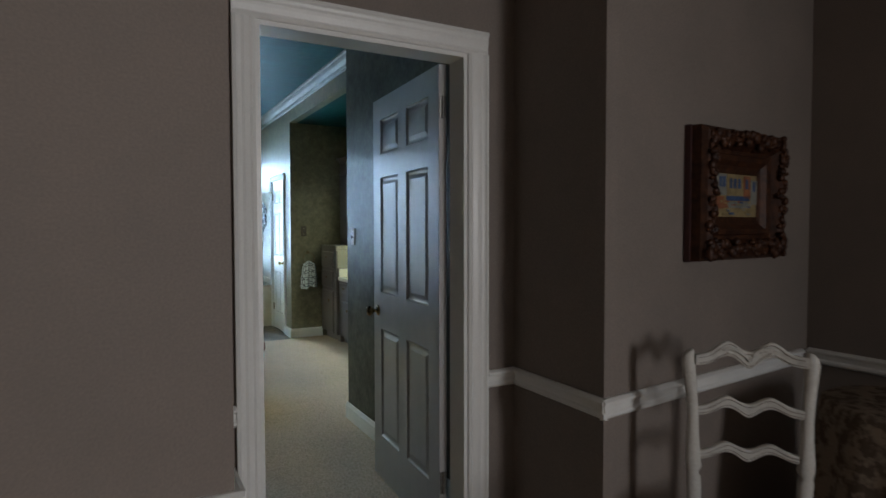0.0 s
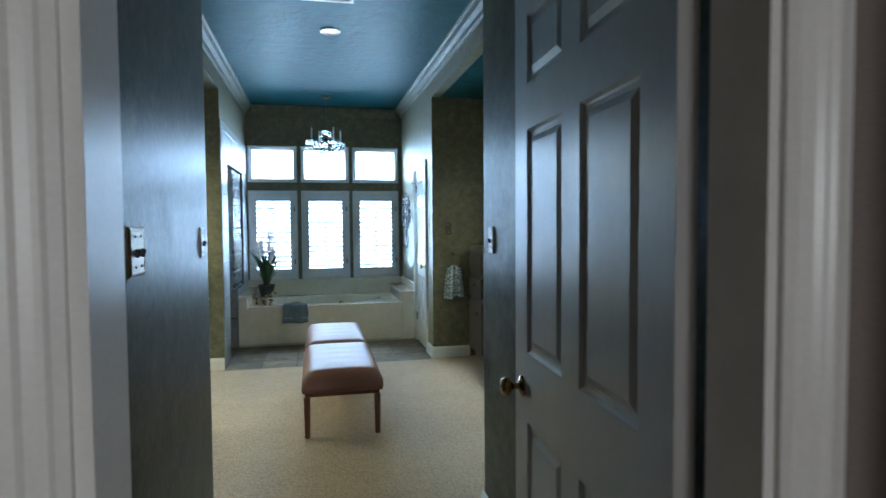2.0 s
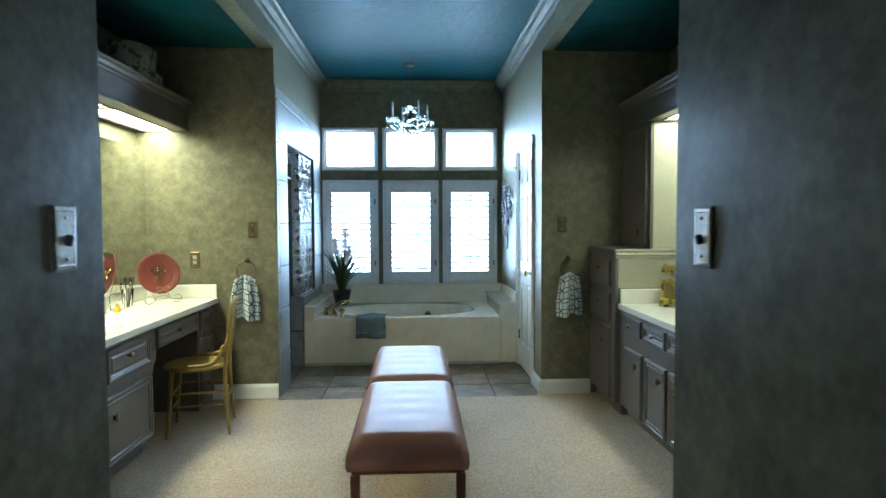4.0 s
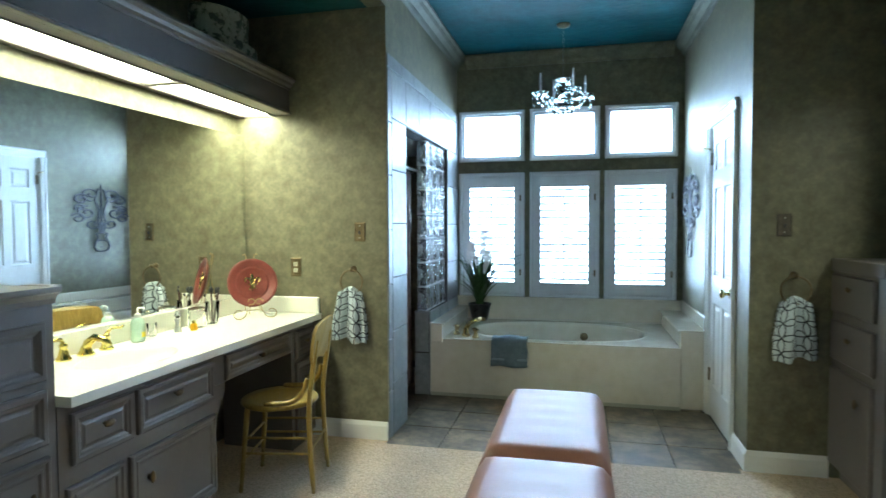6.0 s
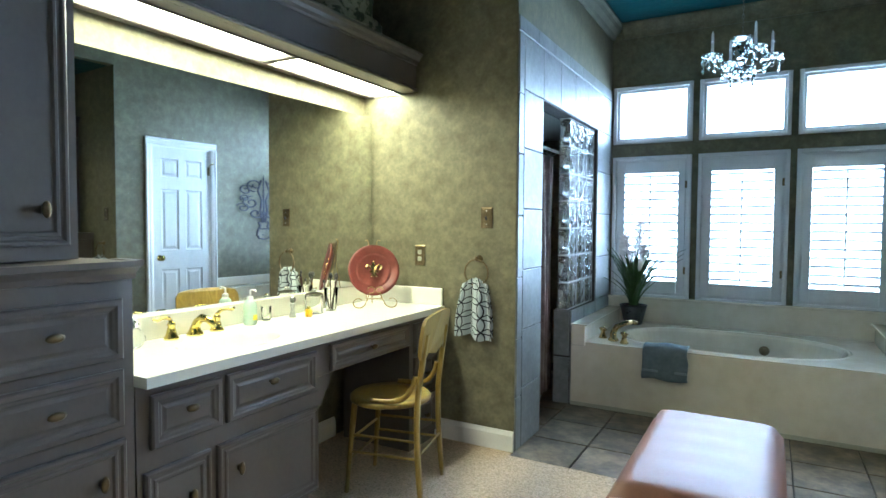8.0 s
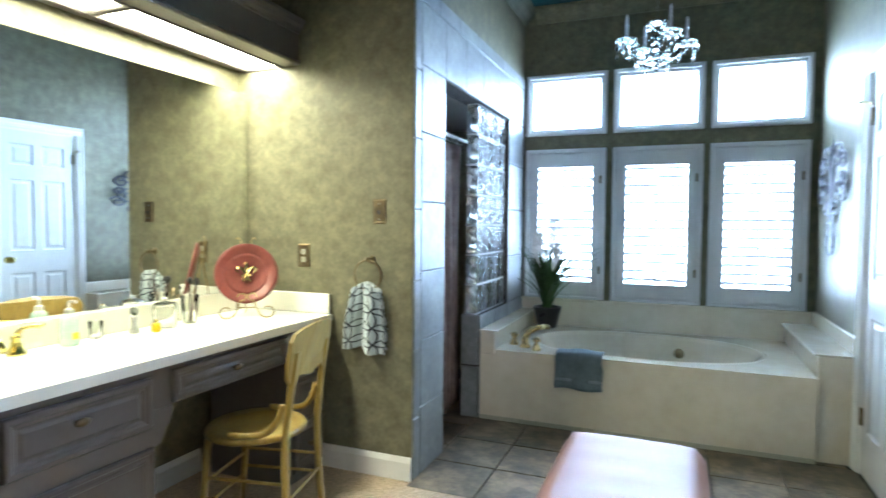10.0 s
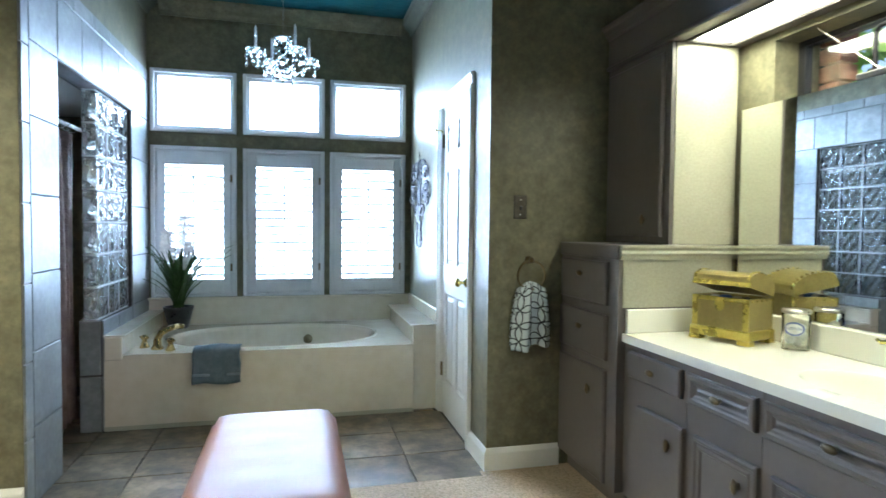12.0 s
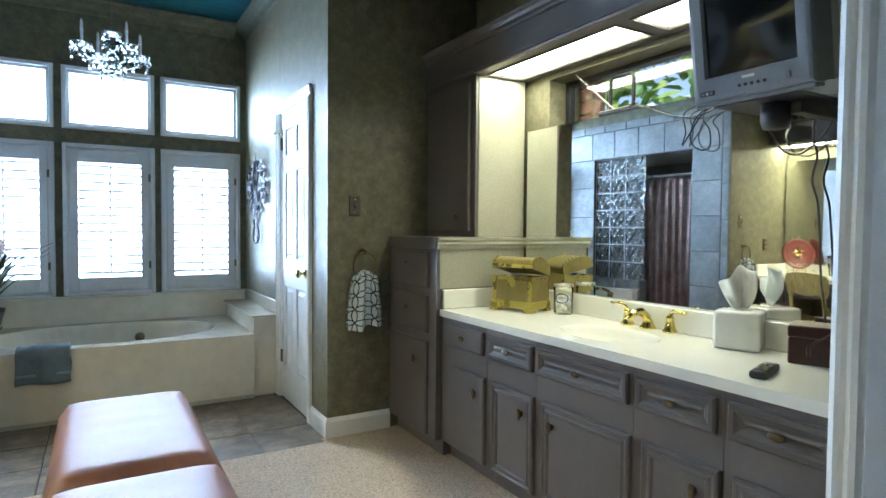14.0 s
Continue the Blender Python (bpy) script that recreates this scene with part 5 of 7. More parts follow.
p.inputs["Roughness"].default_value, p.inputs["Specular IOR Level"].default_value = 0.95, 0.1
nz_ = noise_node(nt, 300, 2, 0.5, tc.outputs["Object"])
bn = nt.nodes.new("ShaderNodeBump")
bn.inputs["Strength"].default_value, bn.inputs["Distance"].default_value = 0.6, 0.004
nt.links.new(nz_.outputs[0], bn.inputs["Height"])
nt.links.new(bn.outputs[0], p.inputs["Normal"])
M["petaltowel"] = m_


def draped(parent, halfw_top, halfw_bot, length, y_front, waves, seed):
    """A towel pulled through a ring: front and back leaves that open downwards in folds."""
    bm = bmesh.new()
    uv = bm.loops.layers.uv.new("UVMap")
    nx, nz = 36, 26
    rnd = random.Random(seed)
    ph = rnd.random() * 6
    for leaf, yo, ln in ((0, y_front, length), (1, y_front + 0.022, length * 0.94)):
        g = []
        for k in range(nz + 1):
            row = []
            f_ = k / nz
            hw = halfw_top + (halfw_bot - halfw_top) * min(1, f_ * 1.5) ** 0.7
            for i in range(nx + 1):
                u = -1 + 2 * i / nx
                fold = (0.010 + 0.016 * min(1, 2.2 * f_)) * math.sin(u * waves + ph + leaf + 0.5 * f_) + 0.006 * math.sin(u * waves * 2.3 + f_ * 3 + ph)
                z = -ln * f_ - 0.016 * f_ * math.sin(u * 2.1 + ph) - 0.007 * f_ * math.sin(u * waves + ph) + 0.018 * (1 - f_) * math.cos(u * 3.0)
                v = bm.verts.new((u * hw, yo - 0.02 - fold if leaf == 0 else yo - fold * 0.4, z))
                row.append(v)
            g.append(row)
        for k in range(nz):
            for i in range(nx):
                fc = bm.faces.new((g[k][i], g[k][i + 1], g[k + 1][i + 1], g[k + 1][i]))
                for lp, (ii, kk) in zip(fc.loops, ((i, k), (i + 1, k), (i + 1, k + 1), (i, k + 1))):
                    lp[uv].uv = (0.27 * ii / nx + leaf * 0.5, -ln * kk / nz)
    return bm


def towel_on_ring(x, seed, hw, offset):
    g = "towel rings"
    ring = thing("towel_ring", "antique brass towel ring on the end wall", "towel ring", pose(x, YE, 1.09), g)
    bm = lathe([(0.022, 0), (0.022, 0.006), (0.010, 0.014), (0.009, 0.04), (0.014, 0.046), (0.004, 0.054)], 16)
    moved(bm, pose(0, 0, 0, 90))
    part("mount", bm, "oldbrass", ring, smooth=True)
    part("hoop", tube([(0.074 * math.sin(t), -0.042, -0.077 + 0.074 * math.cos(t)) for t in [k * math.pi / 14 for k in range(28)]], 0.005, close=True), "oldbrass", ring)
    tw_ = thing("hand_towel", "pale aqua hand towel with dark petal pattern on a ring", "towel", pose(x + offset, YE, 0.963), "hand towels")
    ob = part("cloth", draped(tw_, 0.070, hw, 0.328, -0.035, 6.0, seed), "petaltowel", tw_, smooth=True)
    sol = ob.modifiers.new("thickness", "SOLIDIFY")
    sol.thickness = 0.004


towel_on_ring(0.385, 2, 0.110, -0.012)
towel_on_ring(2.918, 5, 0.102, 0.003)

# blue towel over the tub rim
bt = thing("bath_towel", "dusty blue towel folded over the tub rim", "towel", pose(1.262, 9.895, 0.478))
bt.scale = (0.92, 1.0, 0.9)
bm = bmesh.new()
prof = [(0.10, 0.004), (0.05, 0.010), (0.008, 0.014), (-0.010, 0.008), (-0.018, -0.008), (-0.020, -0.04), (-0.021, -0.10), (-0.022, -0.16), (-0.022, -0.205), (-0.022, -0.232)]
nx = 24
rows = []
for i in range(nx + 1):
    u = -1 + 2 * i / nx
    rows.append([bm.verts.new((0.15 * u * (1 + 0.03 * (z < -0.05)) + 0.004 * math.sin(z * 40), y - 0.006 * math.sin(u * 5 + 1) * (z < 0) - 0.010 * (1 - u * u), z - 0.006 * math.sin(u * 3.5) * (z < -0.2) + 0.006 * math.cos(u * 4) * (z > 0))) for y, z in prof])
for a_, b_ in zip(rows, rows[1:]):
    for k in range(len(prof) - 1):
        bm.faces.new((a_[k], b_[k], b_[k + 1], a_[k + 1]))
ob = part("cloth", bm, "bluetowel", bt, smooth=True)
sol = ob.modifiers.new("thickness", "SOLIDIFY")
sol.thickness = 0.012
bm = box(-0.155, 0.155, -0.042, -0.036, -0.178, -0.160, 0.002)
M["towelband"] = surface("pale_woven_band", (0.22, 0.27, 0.30), (0.27, 0.32, 0.35), 0.9, 12, 200, 0.4, spec=0.1)
part("woven_band", bm, "towelband", bt, "paler woven band")

# ---- orchid ----
orchid = thing("potted_orchid", "potted white orchid with long strap leaves", "potted plant", pose(0.862, 10.85, 0.463))
part("pot", lathe([(0.068, 0), (0.075, 0.01), (0.095, 0.10), (0.108, 0.15), (0.112, 0.165), (0.098, 0.165), (0.09, 0.14)], 24), "pot", orchid, "dark glazed pot", True)
part("moss", lathe([(0.095, 0.14), (0.07, 0.155), (0.01, 0.165)], 20), "soil", orchid)
rnd = random.Random(11)
for k in range(76):
    t = 2 * math.pi * k / 76 + rnd.uniform(-0.2, 0.2)
    reach, hgt, bend = rnd.uniform(0.06, 0.42), rnd.uniform(0.26, 0.56), rnd.uniform(0.3, 1.0)
    reach *= 1.0 if math.cos(t) > 0.3 else 0.58
    if math.sin(t) > 0.2:
        reach *= 0.32 + 0.36 * abs(math.cos(t))
    bm = bmesh.new()
    prev = None
    sd = Vector((-math.sin(t), math.cos(t), 0))
    for i in range(8):
        f_ = i / 7
        p_ = Vector((math.cos(t), math.sin(t), 0)) * (0.03 + reach * f_ ** (1.2 + bend)) + Vector((0, 0, 0.15 + hgt * (f_ - 0.12 * bend * f_ ** 3)))
        wd = 0.018 * (1 - f_ ** 2.5) + 0.0008
        cur_ = [bm.verts.new(p_ - sd * wd), bm.verts.new(p_ + Vector((math.cos(t), math.sin(t), 0)) * -0.004), bm.verts.new(p_ + sd * wd)]
        if prev:
            for a_ in (0, 1):
                bm.faces.new((prev[a_], prev[a_ + 1], cur_[a_ + 1], cur_[a_]))
        prev = cur_
    ob = part("leaf", bm, "leaf", orchid, smooth=True)
    ob.modifiers.new("thickness", "SOLIDIFY").thickness = 0.0015
for st, (dx, dy, hh) in enumerate(((-0.05, -0.10, 0.80), (0.05, -0.06, 0.90), (-0.09, -0.03, 0.74), (0.09, -0.10, 0.70))):
    pts = [(dx * f_ * 1.2, dy * f_, 0.15 + (hh - 0.15) * f_ - 0.05 * f_ ** 4) for f_ in [i / 8 for i in range(9)]]
    stem = part("flower_stem", tube(pts, 0.003, segments=6), "stem", orchid)
    for q in range(9):
        f_ = 0.60 + 0.047 * q
        c = Vector((dx * f_ * 1.2 + rnd.uniform(-0.025, 0.025), dy * f_ + rnd.uniform(-0.03, 0.01), 0.15 + (hh - 0.15) * f_ - 0.05 * f_ ** 4))
        bm = bmesh.new()
        tilt = Euler((rnd.uniform(-0.5, 0.5) + 1.57, 0, rnd.uniform(-0.8, 0.8))).to_matrix()
        for pt in range(5):
            a_ = 2 * math.pi * pt / 5
            mid_ = bm.verts.new(c + tilt @ Vector((0, 0, 0.003)))
            l_ = bm.verts.new(c + tilt @ Vector((0.028 * math.cos(a_ - 0.5), 0.028 * math.sin(a_ - 0.5), 0.004)))
            t_ = bm.verts.new(c + tilt @ Vector((0.042 * math.cos(a_), 0.042 * math.sin(a_), -0.002)))
            r_ = bm.verts.new(c + tilt @ Vector((0.028 * math.cos(a_ + 0.5), 0.028 * math.sin(a_ + 0.5), 0.004)))
            bm.faces.new((mid_, l_, t_, r_))
        ob = part("flower", bm, "petal", stem)
        ob.modifiers.new("thickness", "SOLIDIFY").thickness = 0.001

# ---- iron wall scroll on the niche wall ----
sc = thing("iron_wall_ornament", "dark wrought-iron scroll ornament on the wall", "wall ornament", pose(XR - 0.022, 10.56, 1.10) @ WEST)
sc.scale = (1.65, 1.0, 1.0)


def spiral(cx, cz, r0, r1, a0, turns, count=22):
    return [(cx + (r0 + (r1 - r0) * i / count) * math.cos(a0 + turns * 2 * math.pi * i / count), 0, cz + (r0 + (r1 - r0) * i / count) * math.sin(a0 + turns * 2 * math.pi * i / count)) for i in range(count + 1)]


for s in (-1, 1):
    for cx, cz, r0, a0, tr in ((0.075, 0.62, 0.075, -1.6, 1.35), (0.15, 0.56, 0.06, 2.6, -1.3), (0.11, 0.42, 0.075, 1.7, -1.4), (0.175, 0.36, 0.055, 0.4, 1.3), (0.07, 0.30, 0.06, 2.8, 1.2), (0.16, 0.47, 0.04, -0.8, 1.2)):
        pts = [(s * x, y, z) for x, y, z in spiral(cx, cz, r0, 0.014, a0, tr)]
        part("scroll", tube(pts, 0.008, segments=6), "iron", sc)
    part("bar", tube([(s * 0.012, 0, 0.20), (s * 0.03, 0, 0.32), (s * 0.018, 0, 0.45), (s * 0.05, 0, 0.56), (s * 0.02, 0, 0.68)], 0.008, segments=6), "iron", sc)
    part("vase_side", tube([(0, 0, 0.0), (s * 0.04, 0, 0.01), (s * 0.06, 0, 0.05), (s * 0.05, 0, 0.11), (s * 0.03, 0, 0.15), (s * 0.045, 0, 0.20)], 0.008, segments=6), "iron", sc)
part("spike", tube([(0, 0, 0.20), (0, 0, 0.70), (0, 0, 0.745)], 0.009, segments=6, r_end=0.002), "iron", sc)
for z in (0.12, 0.20, 0.255):
    part("band", tube([(-0.04, 0, z), (0.04, 0, z)], 0.007, segments=6), "iron", sc)
for z in (0.05, 0.5):
    part("standoff", tube([(0, 0, z), (0, 0.022, z)], 0.005, segments=6), "iron", sc)

# ---- vanity chair ----
oc = thing("vanity_chair", "golden oak side chair with a broad scalloped crest board", "chair", pose(0.228, 8.198, 0, 0, 0, 90 + 12))
# local: the sitter faces +y
bm = bmesh.new()
n = 32


def seat_ring(s, z):
    out = []
    for i in range(n):
        t = 2 * math.pi * i / n
        x, y = 0.205 * math.cos(t), 0.20 * math.sin(t)
        if y < 0:
            x *= 0.95
        out.append(bm.verts.new((x * s, y * s, z)))
    return out


rings = [seat_ring(0.94, 0.425), seat_ring(1.0, 0.432), seat_ring(1.0, 0.446), seat_ring(0.96, 0.453), seat_ring(0.75, 0.446), seat_ring(0.4, 0.441)]
for a_, b_ in zip(rings, rings[1:]):
    for i in range(n):
        j = (i + 1) % n
        bm.faces.new((a_[i], a_[j], b_[j], b_[i]))
bm.faces.new(rings[0][::-1])
bm.faces.new(rings[-1])
bmesh.ops.recalc_face_normals(bm, faces=bm.faces[:])
part("seat", bm, "oak", oc, "saddled oak seat", True)


def flat_bar(points, hw, hd, bm=None):
    """A sawn bar of rounded section along points that climb: hw wide along x, hd deep along y, its ends eased."""
    own = bmesh.new()
    pts = smooth_line(points, 4)
    rings = []
    for i, p_ in enumerate(pts):
        ease = 0.8 if i in (0, len(pts) - 1) else 1.0
        rings.append([own.verts.new((p_.x + ease * hw * a_, p_.y + ease * hd * b_, p_.z)) for a_, b_ in ((-1, -0.5), (-0.7, -1), (0.7, -1), (1, -0.5), (1, 0.5), (0.7, 1), (-0.7, 1), (-1, 0.5))])
    for r0, r1 in zip(rings, rings[1:]):
        for i in range(8):
            j = (i + 1) % 8
            own.faces.new((r0[i], r0[j], r1[j], r1[i]))
    own.faces.new(rings[0][::-1])
    own.faces.new(rings[-1])
    bmesh.ops.recalc_face_normals(own, faces=own.faces[:])
    return joined(bm, own)


for s in (-1, 1):
    part("leg", tube([(s * 0.148, 0.125, 0.43), (s * 0.156, 0.14, 0.25), (s * 0.166, 0.160, 0.0)], 0.015, segments=10, r_end=0.012), "oak", oc, smooth=True)
    part("back_post", flat_bar([(s * 0.167, -0.218, 0.0), (s * 0.161, -0.200, 0.22), (s * 0.156, -0.196, 0.44), (s * 0.152, -0.212, 0.60), (s * 0.150, -0.236, 0.765), (s * 0.150, -0.239, 0.785)], 0.017, 0.011), "oak", oc, smooth=True)
    part("stretcher", tube([(s * 0.16, 0.145, 0.20), (s * 0.163, -0.20, 0.20)], 0.0065, segments=8), "oak", oc)
    part("stretcher", tube([(s * 0.155, 0.138, 0.28), (s * 0.16, -0.198, 0.28)], 0.0065, segments=8), "oak", oc)
    part("hip_rail", tube(smooth_line([(s * 0.158, -0.188, 0.585), (s * 0.164, -0.172, 0.535), (s * 0.172, -0.135, 0.485), (s * 0.180, -0.075, 0.466), (s * 0.176, 0.03, 0.463)], 5), 0.0125, segments=10), "oak", oc, "bent oak hip rail", True)
part("stretcher", tube([(-0.16, 0.148, 0.16), (0.16, 0.148, 0.16)], 0.0065, segments=8), "oak", oc)
part("stretcher", tube([(-0.157, 0.139, 0.26), (0.157, 0.139, 0.26)], 0.0065, segments=8), "oak", oc)
part("stretcher", tube([(-0.165, -0.205, 0.22), (0.165, -0.205, 0.22)], 0.0065, segments=8), "oak", oc)


def back_board(outline, z_of, thick=0.016):
    bm = bmesh.new()
    f_ = [bm.verts.new((x, z_of(z) - 0.012 * (1 - (x / 0.19) ** 2), z)) for x, z in outline]
    b_ = [bm.verts.new((x, z_of(z) - 0.012 * (1 - (x / 0.19) ** 2) - thick, z)) for x, z in outline]
    k = len(outline)
    for i in range(k):
        j = (i + 1) % k
        bm.faces.new((f_[i], f_[j], b_[j], b_[i]))
    bm.faces.new(f_)
    bm.faces.new(b_[::-1])
    bmesh.ops.recalc_face_normals(bm, faces=bm.faces[:])
    return bm


lean = lambda z: -0.182 - 0.043 * max(0, (z - 0.44) / 0.36) ** 1.3
crest = [(-0.190, 0.690), (-0.165, 0.662), (-0.125, 0.668), (-0.105, 0.690), (-0.07, 0.682), (0.0, 0.668), (0.07, 0.682), (0.105, 0.690), (0.125, 0.668), (0.165, 0.662), (0.190, 0.690), (0.200, 0.76), (0.197, 0.83), (0.178, 0.858), (0.12, 0.871), (0.0, 0.878), (-0.12, 0.871), (-0.178, 0.858), (-0.197, 0.83), (-0.200, 0.76)]
part("crest_board", back_board(crest, lean), "oak", oc, "broad oak crest board with a scalloped lower edge")

# ---- on the west counter ----
pl = thing("decorative_plate", "dark red plate with a gilt fleur motif on an easel", "plate", pose(-0.165, 8.60, CT + 0.054, -14, 0, 42))
# local: faces -y, stands on z = 0
bm = lathe([(0.02, 0.012), (0.09, 0.010), (0.098, 0.006), (0.102, 0.010), (0.108, 0.006), (0.135, -0.004), (0.150, -0.010), (0.152, -0.005), (0.146, 0.002), (0.11, 0.018), (0.02, 0.022)], 48)
moved(bm, Matrix.Translation((0, 0, 0.165)) @ pose(0, 0, 0, -90))
part("dish", bm, "redplate", pl, smooth=True)
bm = sphere((0, 0.001, 0.187), 0.015, None, 12, 8, (0.8, 0.6, 2.5))
for s in (-1, 1):
    tube(smooth_line([(0, 0.001, 0.150), (s * 0.014, 0, 0.180), (s * 0.034, 0, 0.196), (s * 0.046, 0, 0.183), (s * 0.036, 0, 0.170)], 4), 0.0085, bm, 8, 0.004)
    tube([(0, 0.001, 0.150), (s * 0.012, 0, 0.134), (s * 0.021, 0, 0.124)], 0.007, bm, 8, 0.003)
tube([(0, 0.001, 0.150), (0, 0.001, 0.112)], 0.007, bm, 8, 0.002)
tube([(-0.026, -0.002, 0.154), (0.026, -0.002, 0.154)], 0.0055, bm)
part("gilt_motif", bm, "agedbrass", pl, "raised gilt fleur motif")
ea = thing("plate_easel", "gilt wire easel with curled feet holding a plate", "easel", pose(-0.165, 8.60, CT, 0, 0, 42))
for s in (-1, 1):
    part("foot", tube([(s * 0.03, -0.02, 0.090), (s * 0.045, -0.036, 0.050), (s * 0.06, -0.042, 0.018), (s * 0.08, -0.045, 0.005)] + [(s * (0.098 + 0.028 * math.sin(t)), -0.048, 0.031 - 0.027 * math.cos(t)) for t in [0.3 * k for k in range(14)]], 0.0028, segments=6), "goldiron", ea)
    part("cradle", tube([(s * (0.024 + 0.020 * math.cos(t)), -0.045, 0.106 + 0.018 * math.sin(t)) for t in [0.45 * k for k in range(12)]], 0.003, segments=6), "goldiron", ea)
    part("upright", tube([(s * 0.045, -0.04, 0.045), (s * 0.045, 0.035, 0.040), (s * 0.035, 0.078, 0.194), (s * 0.024, 0.112, 0.374), (s * 0.034, 0.104, 0.392), (s * 0.046, 0.108, 0.384)], 0.0028, segments=6), "goldiron", ea)
part("strut", tube([(0, 0.085, 0.334), (0, 0.14, 0.004)], 0.0028, segments=6), "goldiron", ea)
part("ledge", tube([(-0.045, -0.042, 0.055), (0.045, -0.042, 0.055)], 0.0028, segments=6), "goldiron", ea)


def bottle(name, label, cat, x, y, z, profile, material, parts=()):
    root = thing(name, label, cat, pose(x, y, z))
    part("body", lathe(profile, 20), material, root, smooth=True)
    for nm, bm, mat in parts:
        part(nm, bm, mat, root)
    return root


pump = lambda z: tube([(0, 0, z), (0, 0, z + 0.03), (0.004, 0, z + 0.034), (0.035, 0, z + 0.036), (0.038, 0, z + 0.028)], 0.005, lathe([(0.016, z - 0.012), (0.016, z + 0.004), (0.008, z + 0.008)], 14))
bottle("soap_dispenser", "mint green pump soap bottle on the counter", "soap bottle", -0.315, 7.80, CT + 0.001, [(0.028, 0), (0.032, 0.01), (0.032, 0.09), (0.026, 0.11), (0.014, 0.12)], "mint", (("pump", pump(0.132), "ceramic"), ("print", box(0.030, 0.0335, -0.01, 0.014, 0.025, 0.05), "yellow")))
bottle("lotion_bottle", "small grey-white hourglass lotion bottle", "bottle", -0.30, 8.07, CT + 0.001, [(0.018, 0), (0.02, 0.004), (0.013, 0.03), (0.011, 0.045), (0.016, 0.07), (0.010, 0.075)], "silver", (("stopper", lathe([(0.008, 0.074), (0.016, 0.09), (0.013, 0.104), (0.003, 0.112)], 12), "crystal"),))
bottle("perfume_bottle", "square amber glass perfume bottle", "perfume", -0.245, 8.13, CT + 0.001, [(0.016, 0), (0.018, 0.003), (0.018, 0.036), (0.009, 0.04)], "amber", (("cap", lathe([(0.01, 0.039), (0.01, 0.052), (0.002, 0.055)], 12), "goldband"),))
bottle("glass_canister", "clear glass canister with a knobbed lid", "jar", -0.29, 8.22, CT + 0.001, [(0.046, 0), (0.05, 0.005), (0.05, 0.095), (0.046, 0.1), (0.043, 0.095), (0.043, 0.008)], "jarglass", (("lid", lathe([(0.048, 0.102), (0.046, 0.11), (0.012, 0.118), (0.014, 0.13), (0.003, 0.138)], 16), "jarglass"),))
cup = bottle("brush_cup", "clear glass cup holding makeup brushes", "brush holder", -0.29, 8.36, CT + 0.001, [(0.028, 0), (0.030, 0.004), (0.040, 0.13), (0.037, 0.13), (0.027, 0.008)], "jarglass")
rnd = random.Random(3)
for k in range(6):
    a_, ln = rnd.uniform(0, 6.28), rnd.uniform(0.15, 0.2)
    tip = Vector((0.04 * math.cos(a_), 0.04 * math.sin(a_), ln))
    br = part("brush", tube([(0.008 * math.cos(a_), 0.008 * math.sin(a_), 0.006), tip], 0.004, segments=6), "darkwood" if k % 2 else "nickel", cup)
    part("bristles", sphere(tip + Vector((0, 0, 0.012)), 0.012 if k < 2 else 0.007, None, 8, 6, (1, 1, 1.5)), "plasticdark", br)
bottle("lotion_pump", "white pump lotion bottle beside the basin", "lotion bottle", -0.335, 7.14, CT + 0.001, [(0.026, 0), (0.028, 0.008), (0.028, 0.08), (0.014, 0.10)], "ceramic", (("pump", pump(0.112), "ceramic"),))
bottle("heart_bottle", "clear round glass perfume flask", "perfume", -0.285, 7.20, CT + 0.001, [(0.018, 0), (0.034, 0.02), (0.036, 0.045), (0.02, 0.07), (0.008, 0.078)], "jarglass", (("stopper", lathe([(0.01, 0.08), (0.016, 0.095), (0.003, 0.108)], 12), "crystal"),))
bottle("white_jar", "small white lidded cosmetic jar", "cosmetic jar", -0.335, 7.05, CT + 0.001, [(0.024, 0), (0.026, 0.004), (0.026, 0.04), (0.024, 0.05), (0.01, 0.055)], "ceramic")
bottle("clear_tumbler", "small clear tumbler behind the soap", "tumbler", -0.345, 7.93, CT + 0.001, [(0.02, 0), (0.023, 0.004), (0.026, 0.07), (0.023, 0.07), (0.019, 0.008)], "jarglass")

# hat boxes on the west soffit
for k, (z, h, rx, ry, yy) in enumerate(((2.2285, 0.185, 0.150, 0.265, 8.42), (2.415, 0.16, 0.135, 0.215, 8.385))):
    hb = thing("hat_box", "oval green and cream patterned hat box on the soffit", "hat box", pose(-0.225, yy, z), "stacked hat boxes")
    sc_ = Matrix.Diagonal((rx, ry, 1, 1))
    part("box", lathe([(0.97, 0), (0.97, h - 0.045)], 36, m=sc_), "hatbox", hb)
    part("lid", lathe([(1.0, h - 0.05), (1.0, h - 0.002), (0.99, h), (0.5, h)], 36, m=sc_), "hatbox", hb)

# ---- on the east counter ----
chest = thing("treasure_chest", "gold wooden treasure chest with brass bands, lid ajar", "chest", pose(3.50, 8.085, CT + 0.001, 0, 0, -71))
# local: x along the front, faces -y
chest.scale = (1.0, 1.0, 1.22)
hw, hd = 0.12, 0.085
bm = box(-hw - 0.010, hw + 0.010, -hd - 0.010, hd + 0.010, 0.014, 0.046, 0.004)
for sx in (-1, 1):
    for sy in (-1, 1):
        box(min(sx * (hw + 0.010), sx * (hw - 0.04)), max(sx * (hw + 0.010), sx * (hw - 0.04)), min(sy * (hd + 0.010), sy * (hd - 0.03)), max(sy * (hd + 0.010), sy * (hd - 0.03)), 0.0, 0.014, bm=bm)
part("plinth", bm, "goldband", chest, "embossed gold plinth on bracket feet")
